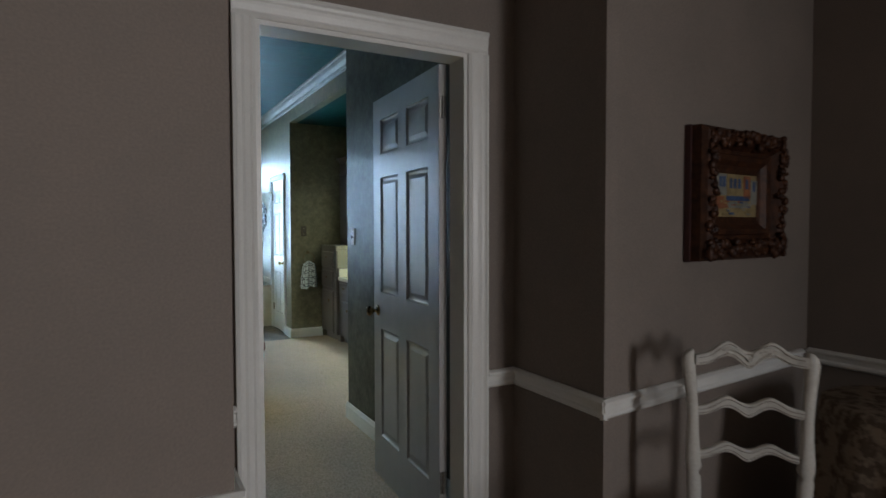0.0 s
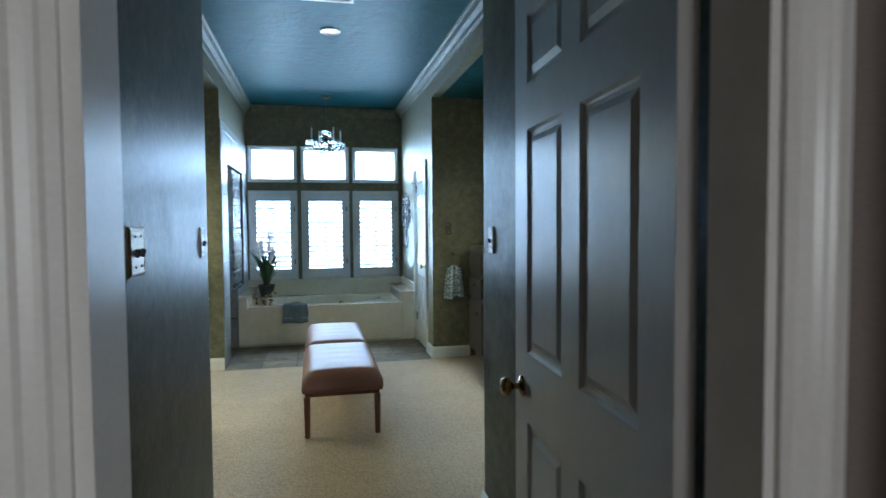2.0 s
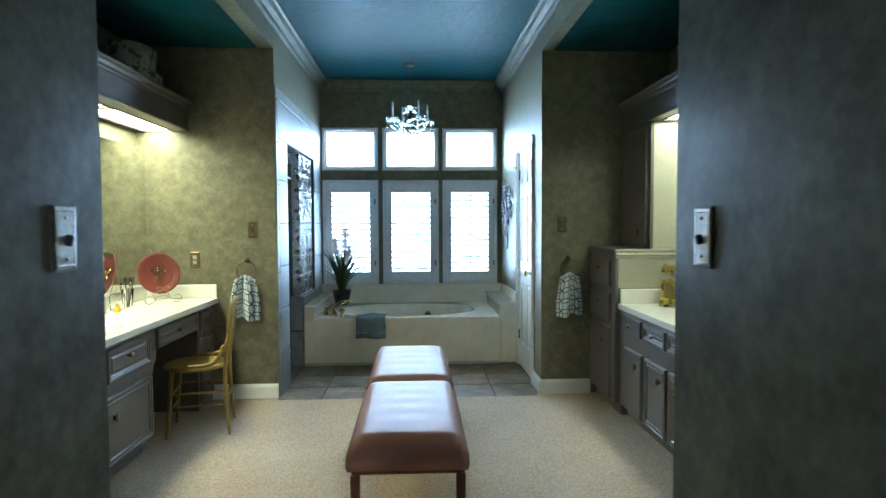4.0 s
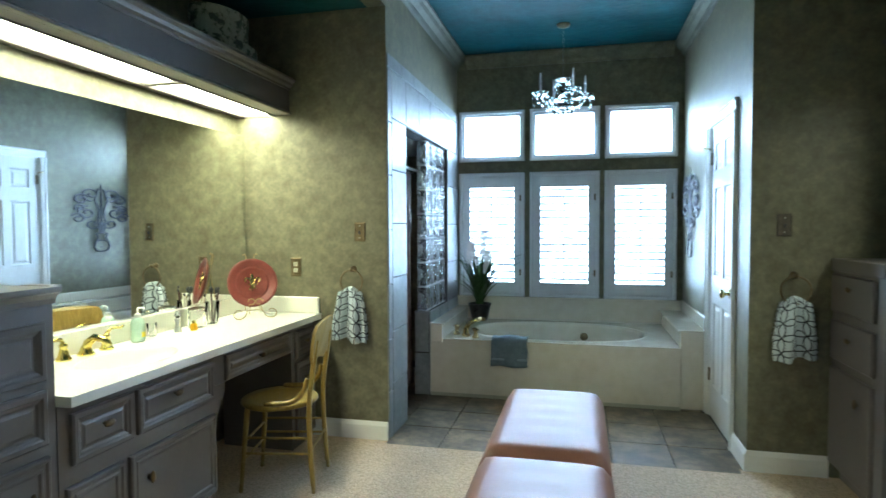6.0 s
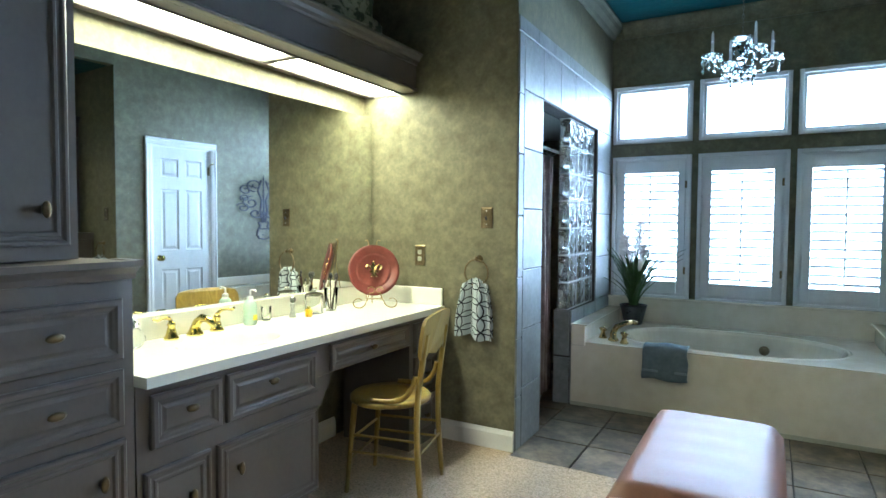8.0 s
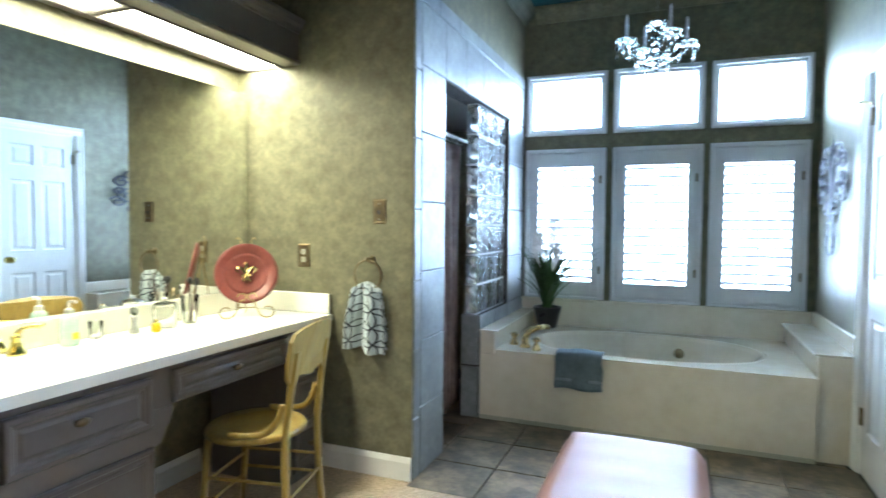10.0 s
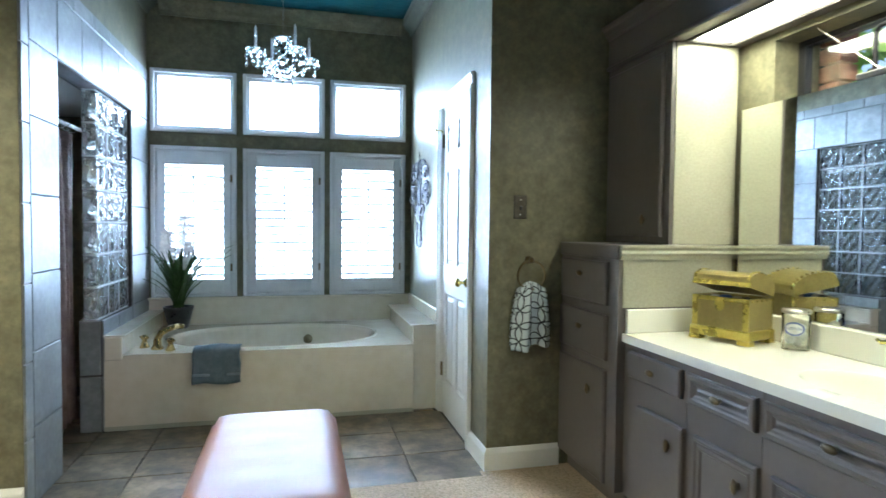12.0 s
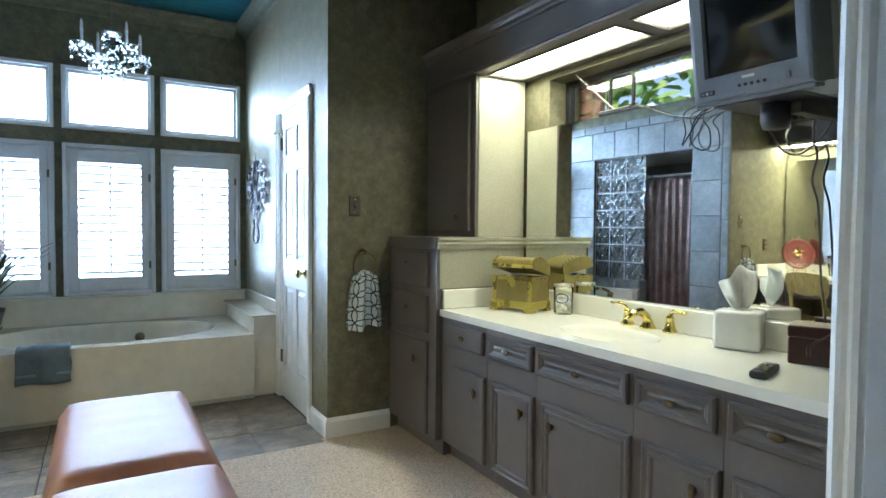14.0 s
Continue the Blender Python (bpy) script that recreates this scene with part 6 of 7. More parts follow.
bm = box(-hw, hw, -hd, -hd + 0.008, 0.046, 0.150)
box(-hw, hw, hd - 0.008, hd, 0.046, 0.150, bm=bm)
box(-hw, -hw + 0.008, -hd + 0.008, hd - 0.008, 0.046, 0.150, bm=bm)
box(hw - 0.008, hw, -hd + 0.008, hd - 0.008, 0.046, 0.150, bm=bm)
box(-hw + 0.008, hw - 0.008, -hd + 0.008, hd - 0.008, 0.046, 0.054, bm=bm)
part("body", bm, "gold", chest)
for sx in (-1, 1):
    for sy in (-1, 1):
        part("corner_strap", box(min(sx * (hw + 0.002), sx * (hw - 0.022)), max(sx * (hw + 0.002), sx * (hw - 0.022)), min(sy * (hd + 0.002), sy * (hd + 0.0005)), max(sy * (hd + 0.002), sy * (hd + 0.0005)), 0.047, 0.15), "goldband", chest)
part("rim_band", box(-hw + 0.023, hw - 0.023, -hd - 0.002, -hd - 0.0005, 0.135, 0.15), "goldband", chest)
part("lock_plate", lathe([(0.022, 0), (0.022, 0.003), (0.016, 0.004)], 20, m=Matrix.Translation((0, -hd - 0.002, 0.125)) @ pose(0, 0, 0, 90)), "goldband", chest, "round gold lock plate")
studs = bmesh.new()
for i in range(11):
    sphere((-hw + 0.012 + (2 * hw - 0.024) * i / 10, -hd - 0.003, 0.142), 0.0035, studs, 6, 4)
for sx in (-1, 1):
    for k in range(5):
        sphere((sx * (hw - 0.010), -hd - 0.003, 0.058 + 0.018 * k), 0.0035, studs, 6, 4)
        sphere((sx * (hw + 0.002), -hd + 0.02 + 0.035 * k, 0.142), 0.0035, studs, 6, 4)
tagged(part("studs", studs, "goldband", chest), kind="stuff")
lid = bmesh.new()
prof = [(-hd - 0.004, 0.0), (-hd - 0.004, 0.024)] + [(-(hd + 0.004) * math.cos(math.pi * k / 12), 0.024 + 0.036 * math.sin(math.pi * k / 12)) for k in range(1, 12)] + [(hd + 0.004, 0.024), (hd + 0.004, 0.0)]
lo = [lid.verts.new((-hw - 0.004, y, z)) for y, z in prof]
hi = [lid.verts.new((hw + 0.004, y, z)) for y, z in prof]
for i in range(len(prof)):
    j = (i + 1) % len(prof)
    lid.faces.new((lo[i], lo[j], hi[j], hi[i]))
lid.faces.new(lo[::-1])
lid.faces.new(hi)
bmesh.ops.recalc_face_normals(lid, faces=lid.faces[:])
lid_ob = part("lid", lid, "gold", chest, "domed gold lid propped ajar", m=pose(0, hd + 0.004, 0.152, -12) @ pose(0, -hd - 0.004, 0))
bm = bmesh.new()
for sx in (-1, 1):
    for k in range(13):
        a_ = math.pi * k / 12
        sphere((sx * (hw - 0.006), -(hd + 0.004) * math.cos(a_), 0.026 + 0.036 * math.sin(a_)), 0.0045, bm, 6, 4)
for i in range(13):
    sphere((-hw + 0.02 * i, -hd - 0.005, 0.008), 0.004, bm, 6, 4)
tagged(part("studs", bm, "goldband", lid_ob), kind="stuff")
part("edge_band", box(-hw - 0.005, hw + 0.005, -hd - 0.0055, -hd - 0.0042, 0.0, 0.015), "goldband", lid_ob)
for k, (x, rr, mat) in enumerate(((-0.045, 0.02, "ceramic"), (0.0, 0.03, "bluewrap"), (0.05, 0.022, "silver"), (0.085, 0.02, "plasticdark"))):
    it = thing("toiletry_bottle", "small toiletry bottle lying inside the gold chest", "bottle", chest.matrix_basis @ pose(x, -0.045, 0.122), "toiletries in the chest")
    part("body", lathe([(rr * 0.8, -0.065), (rr, -0.06), (rr, 0.025), (rr * 0.6, 0.032)], 14), mat, it, smooth=True)

jar = thing("cotton_jar", "clear glass jar of cotton with a blue oval label", "jar", pose(3.60, 7.86, CT + 0.001))
part("glass", lathe([(0.046, 0), (0.049, 0.004), (0.049, 0.135), (0.045, 0.142), (0.043, 0.138), (0.044, 0.008)], 28), "jarglass", jar, smooth=True)
part("lid", lathe([(0.049, 0.141), (0.051, 0.144), (0.051, 0.152), (0.046, 0.156), (0.02, 0.157)], 28), "nickel", jar, "metal lid", True)
rnd = random.Random(9)
for k in range(9):
    part("cotton_ball", sphere((rnd.uniform(-0.022, 0.022), rnd.uniform(-0.022, 0.022), 0.026 + 0.008 * k), 0.017, None, 10, 7), "paper", jar, smooth=True)
jm = pose(0, 0, 0, 0, 0, -52)
bm = bmesh.new()
inner, outer = [], []
for k in range(28):
    a_ = 2 * math.pi * k / 28
    for ring_, sx, sz, rr in ((inner, 0.030, 0.020, 0.0505), (outer, 0.036, 0.026, 0.0505)):
        u = sx * math.cos(a_) / rr
        ring_.append(bm.verts.new((rr * math.sin(u), -rr * math.cos(u), 0.085 + sz * math.sin(a_))))
for k in range(28):
    j = (k + 1) % 28
    bm.faces.new((inner[k], inner[j], outer[j], outer[k]))
part("label_ring", bm, "blueink", jar, "blue oval label ring", m=jm)
bm = bmesh.new()
vs = []
for k in range(28):
    a_ = 2 * math.pi * k / 28
    u = 0.0298 * math.cos(a_) / 0.0503
    vs.append(bm.verts.new((0.0503 * math.sin(u), -0.0503 * math.cos(u), 0.085 + 0.0198 * math.sin(a_))))
bm.faces.new(vs)
part("label", bm, "paper", jar, "white oval label", m=jm)


def lettering(text, size, material, parent, m, name="lettering"):
    cu = bpy.data.curves.new(name, "FONT")
    cu.body, cu.size, cu.extrude, cu.align_x, cu.align_y = text, size, 0.0004, "CENTER", "CENTER"
    tmp = new(name, cu)
    bpy.context.view_layer.update()
    me = bpy.data.meshes.new_from_object(tmp.evaluated_get(bpy.context.evaluated_depsgraph_get()))
    bpy.data.objects.remove(tmp)
    me.materials.clear()
    me.materials.append(M[material])
    ob = new(name, me)
    ob.parent, ob.matrix_basis = parent, m
    return ob


lettering("COTTON", 0.013, "blueink", jar, jm @ pose(0, -0.0515, 0.086, 90))

tb = thing("tissue_box_cover", "white glazed ceramic tissue box cover", "tissue box", pose(3.60, 6.905, CT + 0.001, 0, 0, -68))
bm = box(-0.080, 0.080, -0.080, 0.080, 0, 0.142, 0.015, seg=4)
for v in bm.verts:
    pinch = 0.95 + 0.14 * (v.co.z / 0.142 - 0.62) ** 2
    v.co.x, v.co.y = v.co.x * pinch, v.co.y * pinch
part("cover", bm, "ceramic", tb, smooth=True)
part("opening_rim", lathe([(0.030, 0.140), (0.036, 0.143), (0.032, 0.147), (0.024, 0.145)], 24, m=Matrix.Diagonal((1.2, 0.9, 1, 1))), "ceramic", tb, smooth=True)
tis = thing("paper_tissue", "white paper tissue standing out of its box", "tissue", pose(3.60, 6.905, CT + 0.143, 0, 0, -50))
bm = bmesh.new()
nx, nz = 16, 12
g = []
for k in range(nz + 1):
    f_ = k / nz
    row = []
    for i in range(nx + 1):
        u = -1 + 2 * i / nx
        wdt = 0.022 + 0.048 * f_ ** 0.7 * (1.2 - 0.35 * f_)
        peak = 0.150 - 0.035 * u * u + 0.010 * math.sin(5.5 * u + 0.8) + 0.03 * u
        row.append(bm.verts.new((u * wdt - 0.014 * f_ ** 2, (0.017 * math.sin(u * 4.5 + 0.6) + 0.007 * math.sin(u * 9 + 3 * f_)) * (0.4 + 0.9 * f_) + 0.008 * math.sin(f_ * 6 + u * 2), peak * f_)))
    g.append(row)
for k in range(nz):
    for i in range(nx):
        bm.faces.new((g[k][i], g[k][i + 1], g[k + 1][i + 1], g[k + 1][i]))
ob = part("sheet", bm, "paper", tis, smooth=True)
ob.modifiers.new("thickness", "SOLIDIFY").thickness = 0.0008
rc = thing("remote_control", "black remote control lying on the counter", "remote control", pose(3.285, 6.625, CT + 0.001, 0, 0, 18))
part("body", box(-0.085, 0.085, -0.024, 0.024, 0, 0.022, 0.007, seg=2), "plasticdark", rc, smooth=True)
for i in range(5):
    for j in range(3):
        part("button", box(-0.05 + 0.022 * i, -0.038 + 0.022 * i, -0.016 + 0.012 * j, -0.008 + 0.012 * j, 0.0215, 0.0245, 0.001), "nickel" if (i + j) % 3 == 0 else "yellow" if i == 1 else "plastic", rc)
jb = thing("jewelry_box", "small dark burgundy wooden box with a handle", "box", pose(3.60, 6.62, CT + 0.001, 0, 0, -68))
part("body", box(-0.09, 0.09, -0.07, 0.07, 0, 0.085, 0.004), "darkwood", jb)
part("lid", box(-0.092, 0.092, -0.072, 0.072, 0.087, 0.125, 0.006, seg=2), "darkwood", jb)
part("strap", tube([(-0.03, -0.074, 0.03), (-0.03, -0.095, 0.06), (0.0, -0.10, 0.085), (0.025, -0.085, 0.10), (0.03, -0.073, 0.105)], 0.007, segments=8), "darkwood", jb, "curved leather strap")

# ---- television on its bracket ----
tv = thing("television", "grey-blue tube television on a wall bracket", "television", pose(3.30, 6.70, 1.655, 0, 0, -90) @ pose(0, 0, 0, 9, 0, 0))
# local: faces -y, x from -0.2 to 0.2, bottom at z = 0
W2, H = 0.195, 0.365
bz = bmesh.new()
rings = []
for inset, y in ((0, 0.05), (0, 0.0), (0.006, -0.008), (0.018, -0.010)):
    rings.append([bz.verts.new((sx * (W2 - inset), y, z)) for sx, z in ((-1, inset), (1, inset), (1, H - inset), (-1, H - inset))])
hole = [(-0.148, 0.075), (0.148, 0.075), (0.148, H - 0.032), (-0.148, H - 0.032)]
rings.append([bz.verts.new((x, -0.008, z)) for x, z in hole])
rings.append([bz.verts.new((x * 0.97, 0.006, 0.205 + (z - 0.205) * 0.97)) for x, z in hole])
for a_, b_ in zip(rings, rings[1:]):
    for i in range(4):
        j = (i + 1) % 4
        bz.faces.new((a_[i], a_[j], b_[j], b_[i]))
bmesh.ops.recalc_face_normals(bz, faces=bz.faces[:])
part("bezel", bz, "plastic", tv)
bm = bmesh.new()
g = [[bm.verts.new((0.144 * u, 0.007 - 0.010 * (1 - u * u) * (1 - v * v), 0.204 + 0.126 * v)) for u in [-1 + i / 5 for i in range(11)]] for v in [-1 + k / 4 for k in range(9)]]
for k in range(8):
    for i in range(10):
        bm.faces.new((g[k][i], g[k][i + 1], g[k + 1][i + 1], g[k + 1][i]))
part("screen", bm, "screen", tv, "dark bulging picture tube", True)
bm = bmesh.new()
rings = [[bm.verts.new((sx * a_, y, z)) for sx, z in ((-1, z0), (1, z0), (1, z1), (-1, z1))] for a_, y, z0, z1 in ((W2 - 0.004, 0.051, 0.004, H - 0.004), (W2 - 0.004, 0.10, 0.004, H - 0.004), (W2 - 0.05, 0.22, 0.02, H - 0.07), (W2 - 0.075, 0.30, 0.03, H - 0.12))]
for a_, b_ in zip(rings, rings[1:]):
    for i in range(4):
        j = (i + 1) % 4
        bm.faces.new((a_[i], a_[j], b_[j], b_[i]))
bm.faces.new(rings[0])
bm.faces.new(rings[-1])
bmesh.ops.recalc_face_normals(bm, faces=bm.faces[:])
part("rear_housing", bm, "plastic", tv, "tapering rear housing")
for i in range(5):
    part("button", lathe([(0.005, 0), (0.004, 0.004)], 10, m=Matrix.Translation((-0.03 + 0.02 * i, -0.010, 0.034)) @ pose(0, 0, 0, 90)), "plasticdark", tv)
part("power_button", box(0.112, 0.130, -0.015, -0.009, 0.026, 0.046, 0.002), "plastic", tv)
part("input_sockets", box(-0.165, -0.115, -0.0125, -0.009, 0.020, 0.036), "plasticdark", tv, "small dark socket panel")
for i, c in enumerate(("plastic", "ceramic", "plastic")):
    part("socket", lathe([(0.005, 0), (0.005, 0.002)], 10, m=Matrix.Translation((-0.155 + 0.015 * i, -0.0125, 0.028)) @ pose(0, 0, 0, 90)), c, tv)
part("badge", box(-0.02, 0.02, -0.011, -0.009, 0.054, 0.062), "nickel", tv, "plain maker's badge")
part("lower_lip", box(-W2 + 0.004, W2 - 0.004, -0.004, 0.048, -0.014, -0.001, 0.003), "plastic", tv)
br = thing("television_bracket", "black wall bracket under the television", "bracket", pose(0, 0, 0))
part("swivel_cup", lathe([(0.012, 1.555), (0.038, 1.56), (0.045, 1.585), (0.045, 1.638)], 20, m=Matrix.Translation((3.42, 6.69, 0))), "plasticdark", br, smooth=True)
part("tray", box(3.31, 3.60, 6.565, 6.835, 1.638, 1.648), "plasticdark", br)
part("arm", box(3.42, 3.70, 6.61, 6.65, 1.60, 1.637, 0.003), "plasticdark", br)
part("wall_plate", box(3.694, 3.7025, 6.55, 6.71, 1.54, 1.70, 0.002), "iron", br)
cb = thing("television_cables", "black cables hanging in loops below the television", "cable", pose(0, 0, 0))
part("cable", tube(smooth_line([(3.64, 6.66, 1.68), (3.66, 6.695, 1.605), (3.665, 6.70, 1.55), (3.665, 6.686, 1.49), (3.665, 6.70, 1.41), (3.665, 6.68, 1.33), (3.665, 6.67, 1.22), (3.66, 6.66, 1.08), (3.66, 6.64, 0.925)]), 0.004, segments=6), "plasticdark", cb)
part("cable", tube(smooth_line([(3.70, 7.56, 1.80), (3.665, 7.45, 1.795), (3.665, 7.347, 1.751), (3.665, 7.24, 1.71), (3.66, 7.136, 1.701), (3.655, 7.06, 1.72), (3.60, 6.98, 1.74)]), 0.0028, segments=6), "plasticdark", cb)
part("cable", tube(smooth_line([(3.62, 7.04, 1.73), (3.66, 7.148, 1.70), (3.665, 7.183, 1.638), (3.665, 7.175, 1.589), (3.665, 7.133, 1.56), (3.665, 7.094, 1.57), (3.665, 7.097, 1.637), (3.66, 7.123, 1.685), (3.62, 7.07, 1.74)]), 0.0028, segments=6), "plasticdark", cb)
part("cable", tube(smooth_line([(3.66, 7.15, 1.745), (3.668, 7.22, 1.718), (3.668, 7.21, 1.642), (3.668, 7.225, 1.589), (3.668, 7.186, 1.638), (3.66, 7.13, 1.70), (3.62, 7.02, 1.74)]), 0.0028, segments=6), "plasticdark", cb)
part("cable", tube(smooth_line([(3.60, 6.85, 1.63), (3.655, 6.836, 1.578), (3.665, 6.80, 1.519), (3.665, 6.743, 1.503), (3.665, 6.68, 1.547), (3.66, 6.647, 1.588), (3.63, 6.60, 1.66)]), 0.0035, segments=6), "plasticdark", cb)
an = thing("tabletop_antenna", "black loop antenna with two rods on the window ledge", "antenna", pose(3.750, 7.635, 1.7915))
part("base", box(-0.055, 0.055, -0.10, 0.10, 0, 0.026, 0.006, seg=2), "plasticdark", an)
part("loop", tube([(0, -0.062, 0.024), (0, 0.062, 0.024), (0, 0.072, 0.04), (0, 0.072, 0.17), (0, 0.055, 0.19), (0, -0.055, 0.19), (0, -0.072, 0.17), (0, -0.072, 0.04)], 0.0095, close=True), "plasticdark", an)
part("rod", tube([(0, -0.03, 0.022), (-0.03, -0.36, 0.19)], 0.0014, segments=6), "nickel", an)
part("rod", tube([(0, 0.03, 0.022), (-0.05, 0.27, 0.245)], 0.0014, segments=6), "nickel", an)

# ---- outside the east window ----
bm = box(3.952, 4.06, 8.12, 8.30, 1.2, 2.6)
pier = structure("brick_pier", bm, "grout", "mortar bed of the brick pier outside", "brick wall")
bk = None
for k in range(18):
    mm = pose(4.0, 8.08, 1.25 + 0.075 * k)
    if bk is None:
        bk = part("brick", box(-0.05, 0.05, -0.05, 0.05, -0.033, 0.033, 0.003), "brick", pier, m=mm)
    else:
        ob = new("brick", bk.data)
        ob.parent, ob.matrix_basis = pier, mm
vine = bmesh.new()
rnd = random.Random(21)
for k in range(4200):
    x = 5.15 + 0.7 * abs(rnd.gauss(0, 0.5))
    y = rnd.uniform(6.4, 13.5)
    z = rnd.uniform(1.4, 4.2) - 0.25 * rnd.random()
    sz = rnd.uniform(0.07, 0.13)
    e = Euler((rnd.uniform(-1, 1), rnd.uniform(-1, 1), rnd.uniform(0, 6.28))).to_matrix()
    c = Vector((x, y, z))
    q = [c + e @ (sz * Vector(v)) for v in ((0, -1, 0), (0.45, -0.35, 0.06), (0.4, 0.35, 0.05), (0, 1, -0.1), (-0.4, 0.35, 0.05), (-0.45, -0.35, 0.06))]
    vs = [vine.verts.new(v) for v in q]
    vine.faces.new((vs[0], vs[1], vs[2], vs[3]))
    vine.faces.new((vs[0], vs[3], vs[4], vs[5]))
tagged(part("vine_leaves", vine, "vine"), "green vine leaves outside the high window", "vine", kind="stuff")
bm = bmesh.new()
for k in range(18):
    y = 6.4 + 0.4 * k
    tube([(5.4, y, -0.25), (5.4 + 0.1 * math.sin(k), y + 0.2 * math.sin(k * 2.1), 1.2), (5.5, y + 0.3 * math.cos(k), 4.1)], 0.012, bm, 6, 0.004)
tagged(part("vine_stems", bm, "stem"), "thin woody vine stems outside the window", "vine", kind="stuff")
structure("backdrop_garden_wall", box(8.2, 8.3, 3.0, 18.0, -0.25, 3.0), "white", "pale garden wall beyond the vines", "garden wall")

# ---- bedroom things ----
M_pic = Matrix.Translation((2.34, 2.98, 0)) @ pose(0, 0, 0, 0, 0, a)
pf = thing("framed_painting", "small street painting in a heavy carved gilt frame", "painting", M_pic @ pose(0.80, -0.002, 1.535))
# local: faces -y
fw, fh = 0.66, 0.545
part("back_board", box(-fw / 2, fw / 2, -0.03, 0, -fh / 2, fh / 2, 0.003), "darkwood", pf)
part("outer_moulding", nested(fw - 0.01, fh - 0.01, [(0, 0.03), (0, 0.07), (0.015, 0.09), (0.04, 0.098), (0.065, 0.088), (0.085, 0.062), (0.10, 0.058), (0.105, 0.066), (0.125, 0.062), (0.145, 0.045), (0.16, 0.040), (0.18, 0.036)]), "frame", pf, "deep stepped gilt moulding")
carve = bmesh.new()
rnd = random.Random(8)
for side_ in range(4):
    cnt = 22 if side_ < 2 else 17
    for k in range(cnt):
        f_ = (k + 0.5) / cnt * 2 - 1
        if side_ < 2:
            x, z = f_ * (fw / 2 - 0.03), (fh / 2 - 0.05) * (1 if side_ == 0 else -1)
        else:
            x, z = (fw / 2 - 0.05) * (1 if side_ == 2 else -1), f_ * (fh / 2 - 0.03)
        for q in range(3):
            sphere((x + rnd.uniform(-0.022, 0.022), -0.09 - rnd.uniform(0, 0.014), z + rnd.uniform(-0.03, 0.03)), rnd.uniform(0.010, 0.02), carve, 7, 5, (rnd.uniform(0.6, 1.5), 0.8, rnd.uniform(0.6, 1.5)))
tagged(part("carving", carve, "frame", pf, "carved leaf relief", True), kind="stuff")
cv = part("canvas", box(-0.166, 0.166, -0.0385, -0.0375, -0.09, 0.09), "print_sky", pf, "small painted street scene")
rnd = random.Random(17)
STREET = [(-0.16, -0.085, 0.0, 0.088, "print_wall"), (-0.080, 0.045, 0.012, 0.088, "print_sky"), (0.050, 0.105, -0.01, 0.085, "print_red"), (0.110, 0.16, -0.035, 0.07, "print_wall"), (-0.085, 0.10, -0.022, -0.002, "print_blue"), (-0.07, 0.09, -0.052, -0.026, "print_wall"), (-0.16, -0.105, -0.056, -0.006, "print_red")]
for x0, x1, z0, z1, mt in STREET:
    part("brushed_patch", box(x0, x1, -0.040, -0.0387, z0, z1), mt, cv)
for x0, z0 in ((-0.062, 0.03), (-0.030, 0.03), (0.004, 0.03), (-0.142, 0.035), (-0.115, 0.035), (0.066, 0.03), (0.125, 0.02)):
    part("painted_window", box(x0, x0 + 0.020, -0.0412, -0.0401, z0, z0 + 0.042), "print_blue", cv)
for k in range(26):
    x0, z0 = rnd.uniform(-0.15, 0.13), rnd.uniform(-0.085, -0.03)
    part("brush_stroke", box(x0, x0 + rnd.uniform(0.01, 0.035), -0.0412 - 0.00003 * k, -0.0401, z0, z0 + rnd.uniform(0.004, 0.010)), rnd.choice(("print_blue", "print_red", "print_sky", "print_wall")), cv)

dc = thing("ladder_back_chair", "distressed white ladder-back chair with a rush seat", "chair", pose(2.668, 2.643, 0, 0, 0, -39))
dc.scale = (0.95, 1.0, 1.0)
# local: the back stands at y = 0, the sitter faces -y


def double_hump(u):
    return math.exp(-((u - 0.40) / 0.28) ** 2) + math.exp(-((u + 0.40) / 0.28) ** 2)


def bowed(top, rise, low, lift, dip, x0=0.182):
    """A sawn back rail with a double-humped top, its lower edge following and dipping in the middle."""
    bm = bmesh.new()
    k = 41
    rows = []
    for i in range(k):
        u = -1 + 2 * i / (k - 1)
        yb = 0.018 * (1 - u * u)
        zt = top + rise * double_hump(u)
        zl = low + lift * double_hump(u) - dip * math.exp(-(u / 0.17) ** 2)
        rows.append([bm.verts.new((u * x0, yb + yy, z)) for yy, z in ((-0.007, zl), (-0.010, zl + 0.004), (-0.010, zt - 0.004), (-0.007, zt), (0.008, zt), (0.008, zl))])
    for a_, b_ in zip(rows, rows[1:]):
        for i in range(6):
            j = (i + 1) % 6
            bm.faces.new((a_[i], a_[j], b_[j], b_[i]))
    bm.faces.new(rows[0])
    bm.faces.new(rows[-1][::-1])
    bmesh.ops.recalc_face_normals(bm, faces=bm.faces[:])
    return bm


def edge_line(top, rise, low, lift, dip, x0=0.172):
    """Incised lines that follow both edges of a back rail."""
    bm = bmesh.new()
    for z0, h_, d_, off in ((top, rise, 0.0, -0.009), (low, lift, dip, 0.009)):
        tube([(u * x0, 0.018 * (1 - u * u) - 0.0104, z0 + h_ * double_hump(u) - d_ * math.exp(-(u / 0.17) ** 2) + off) for u in [-1 + i / 16 for i in range(33)]], 0.0012, bm, 5)
    return bm


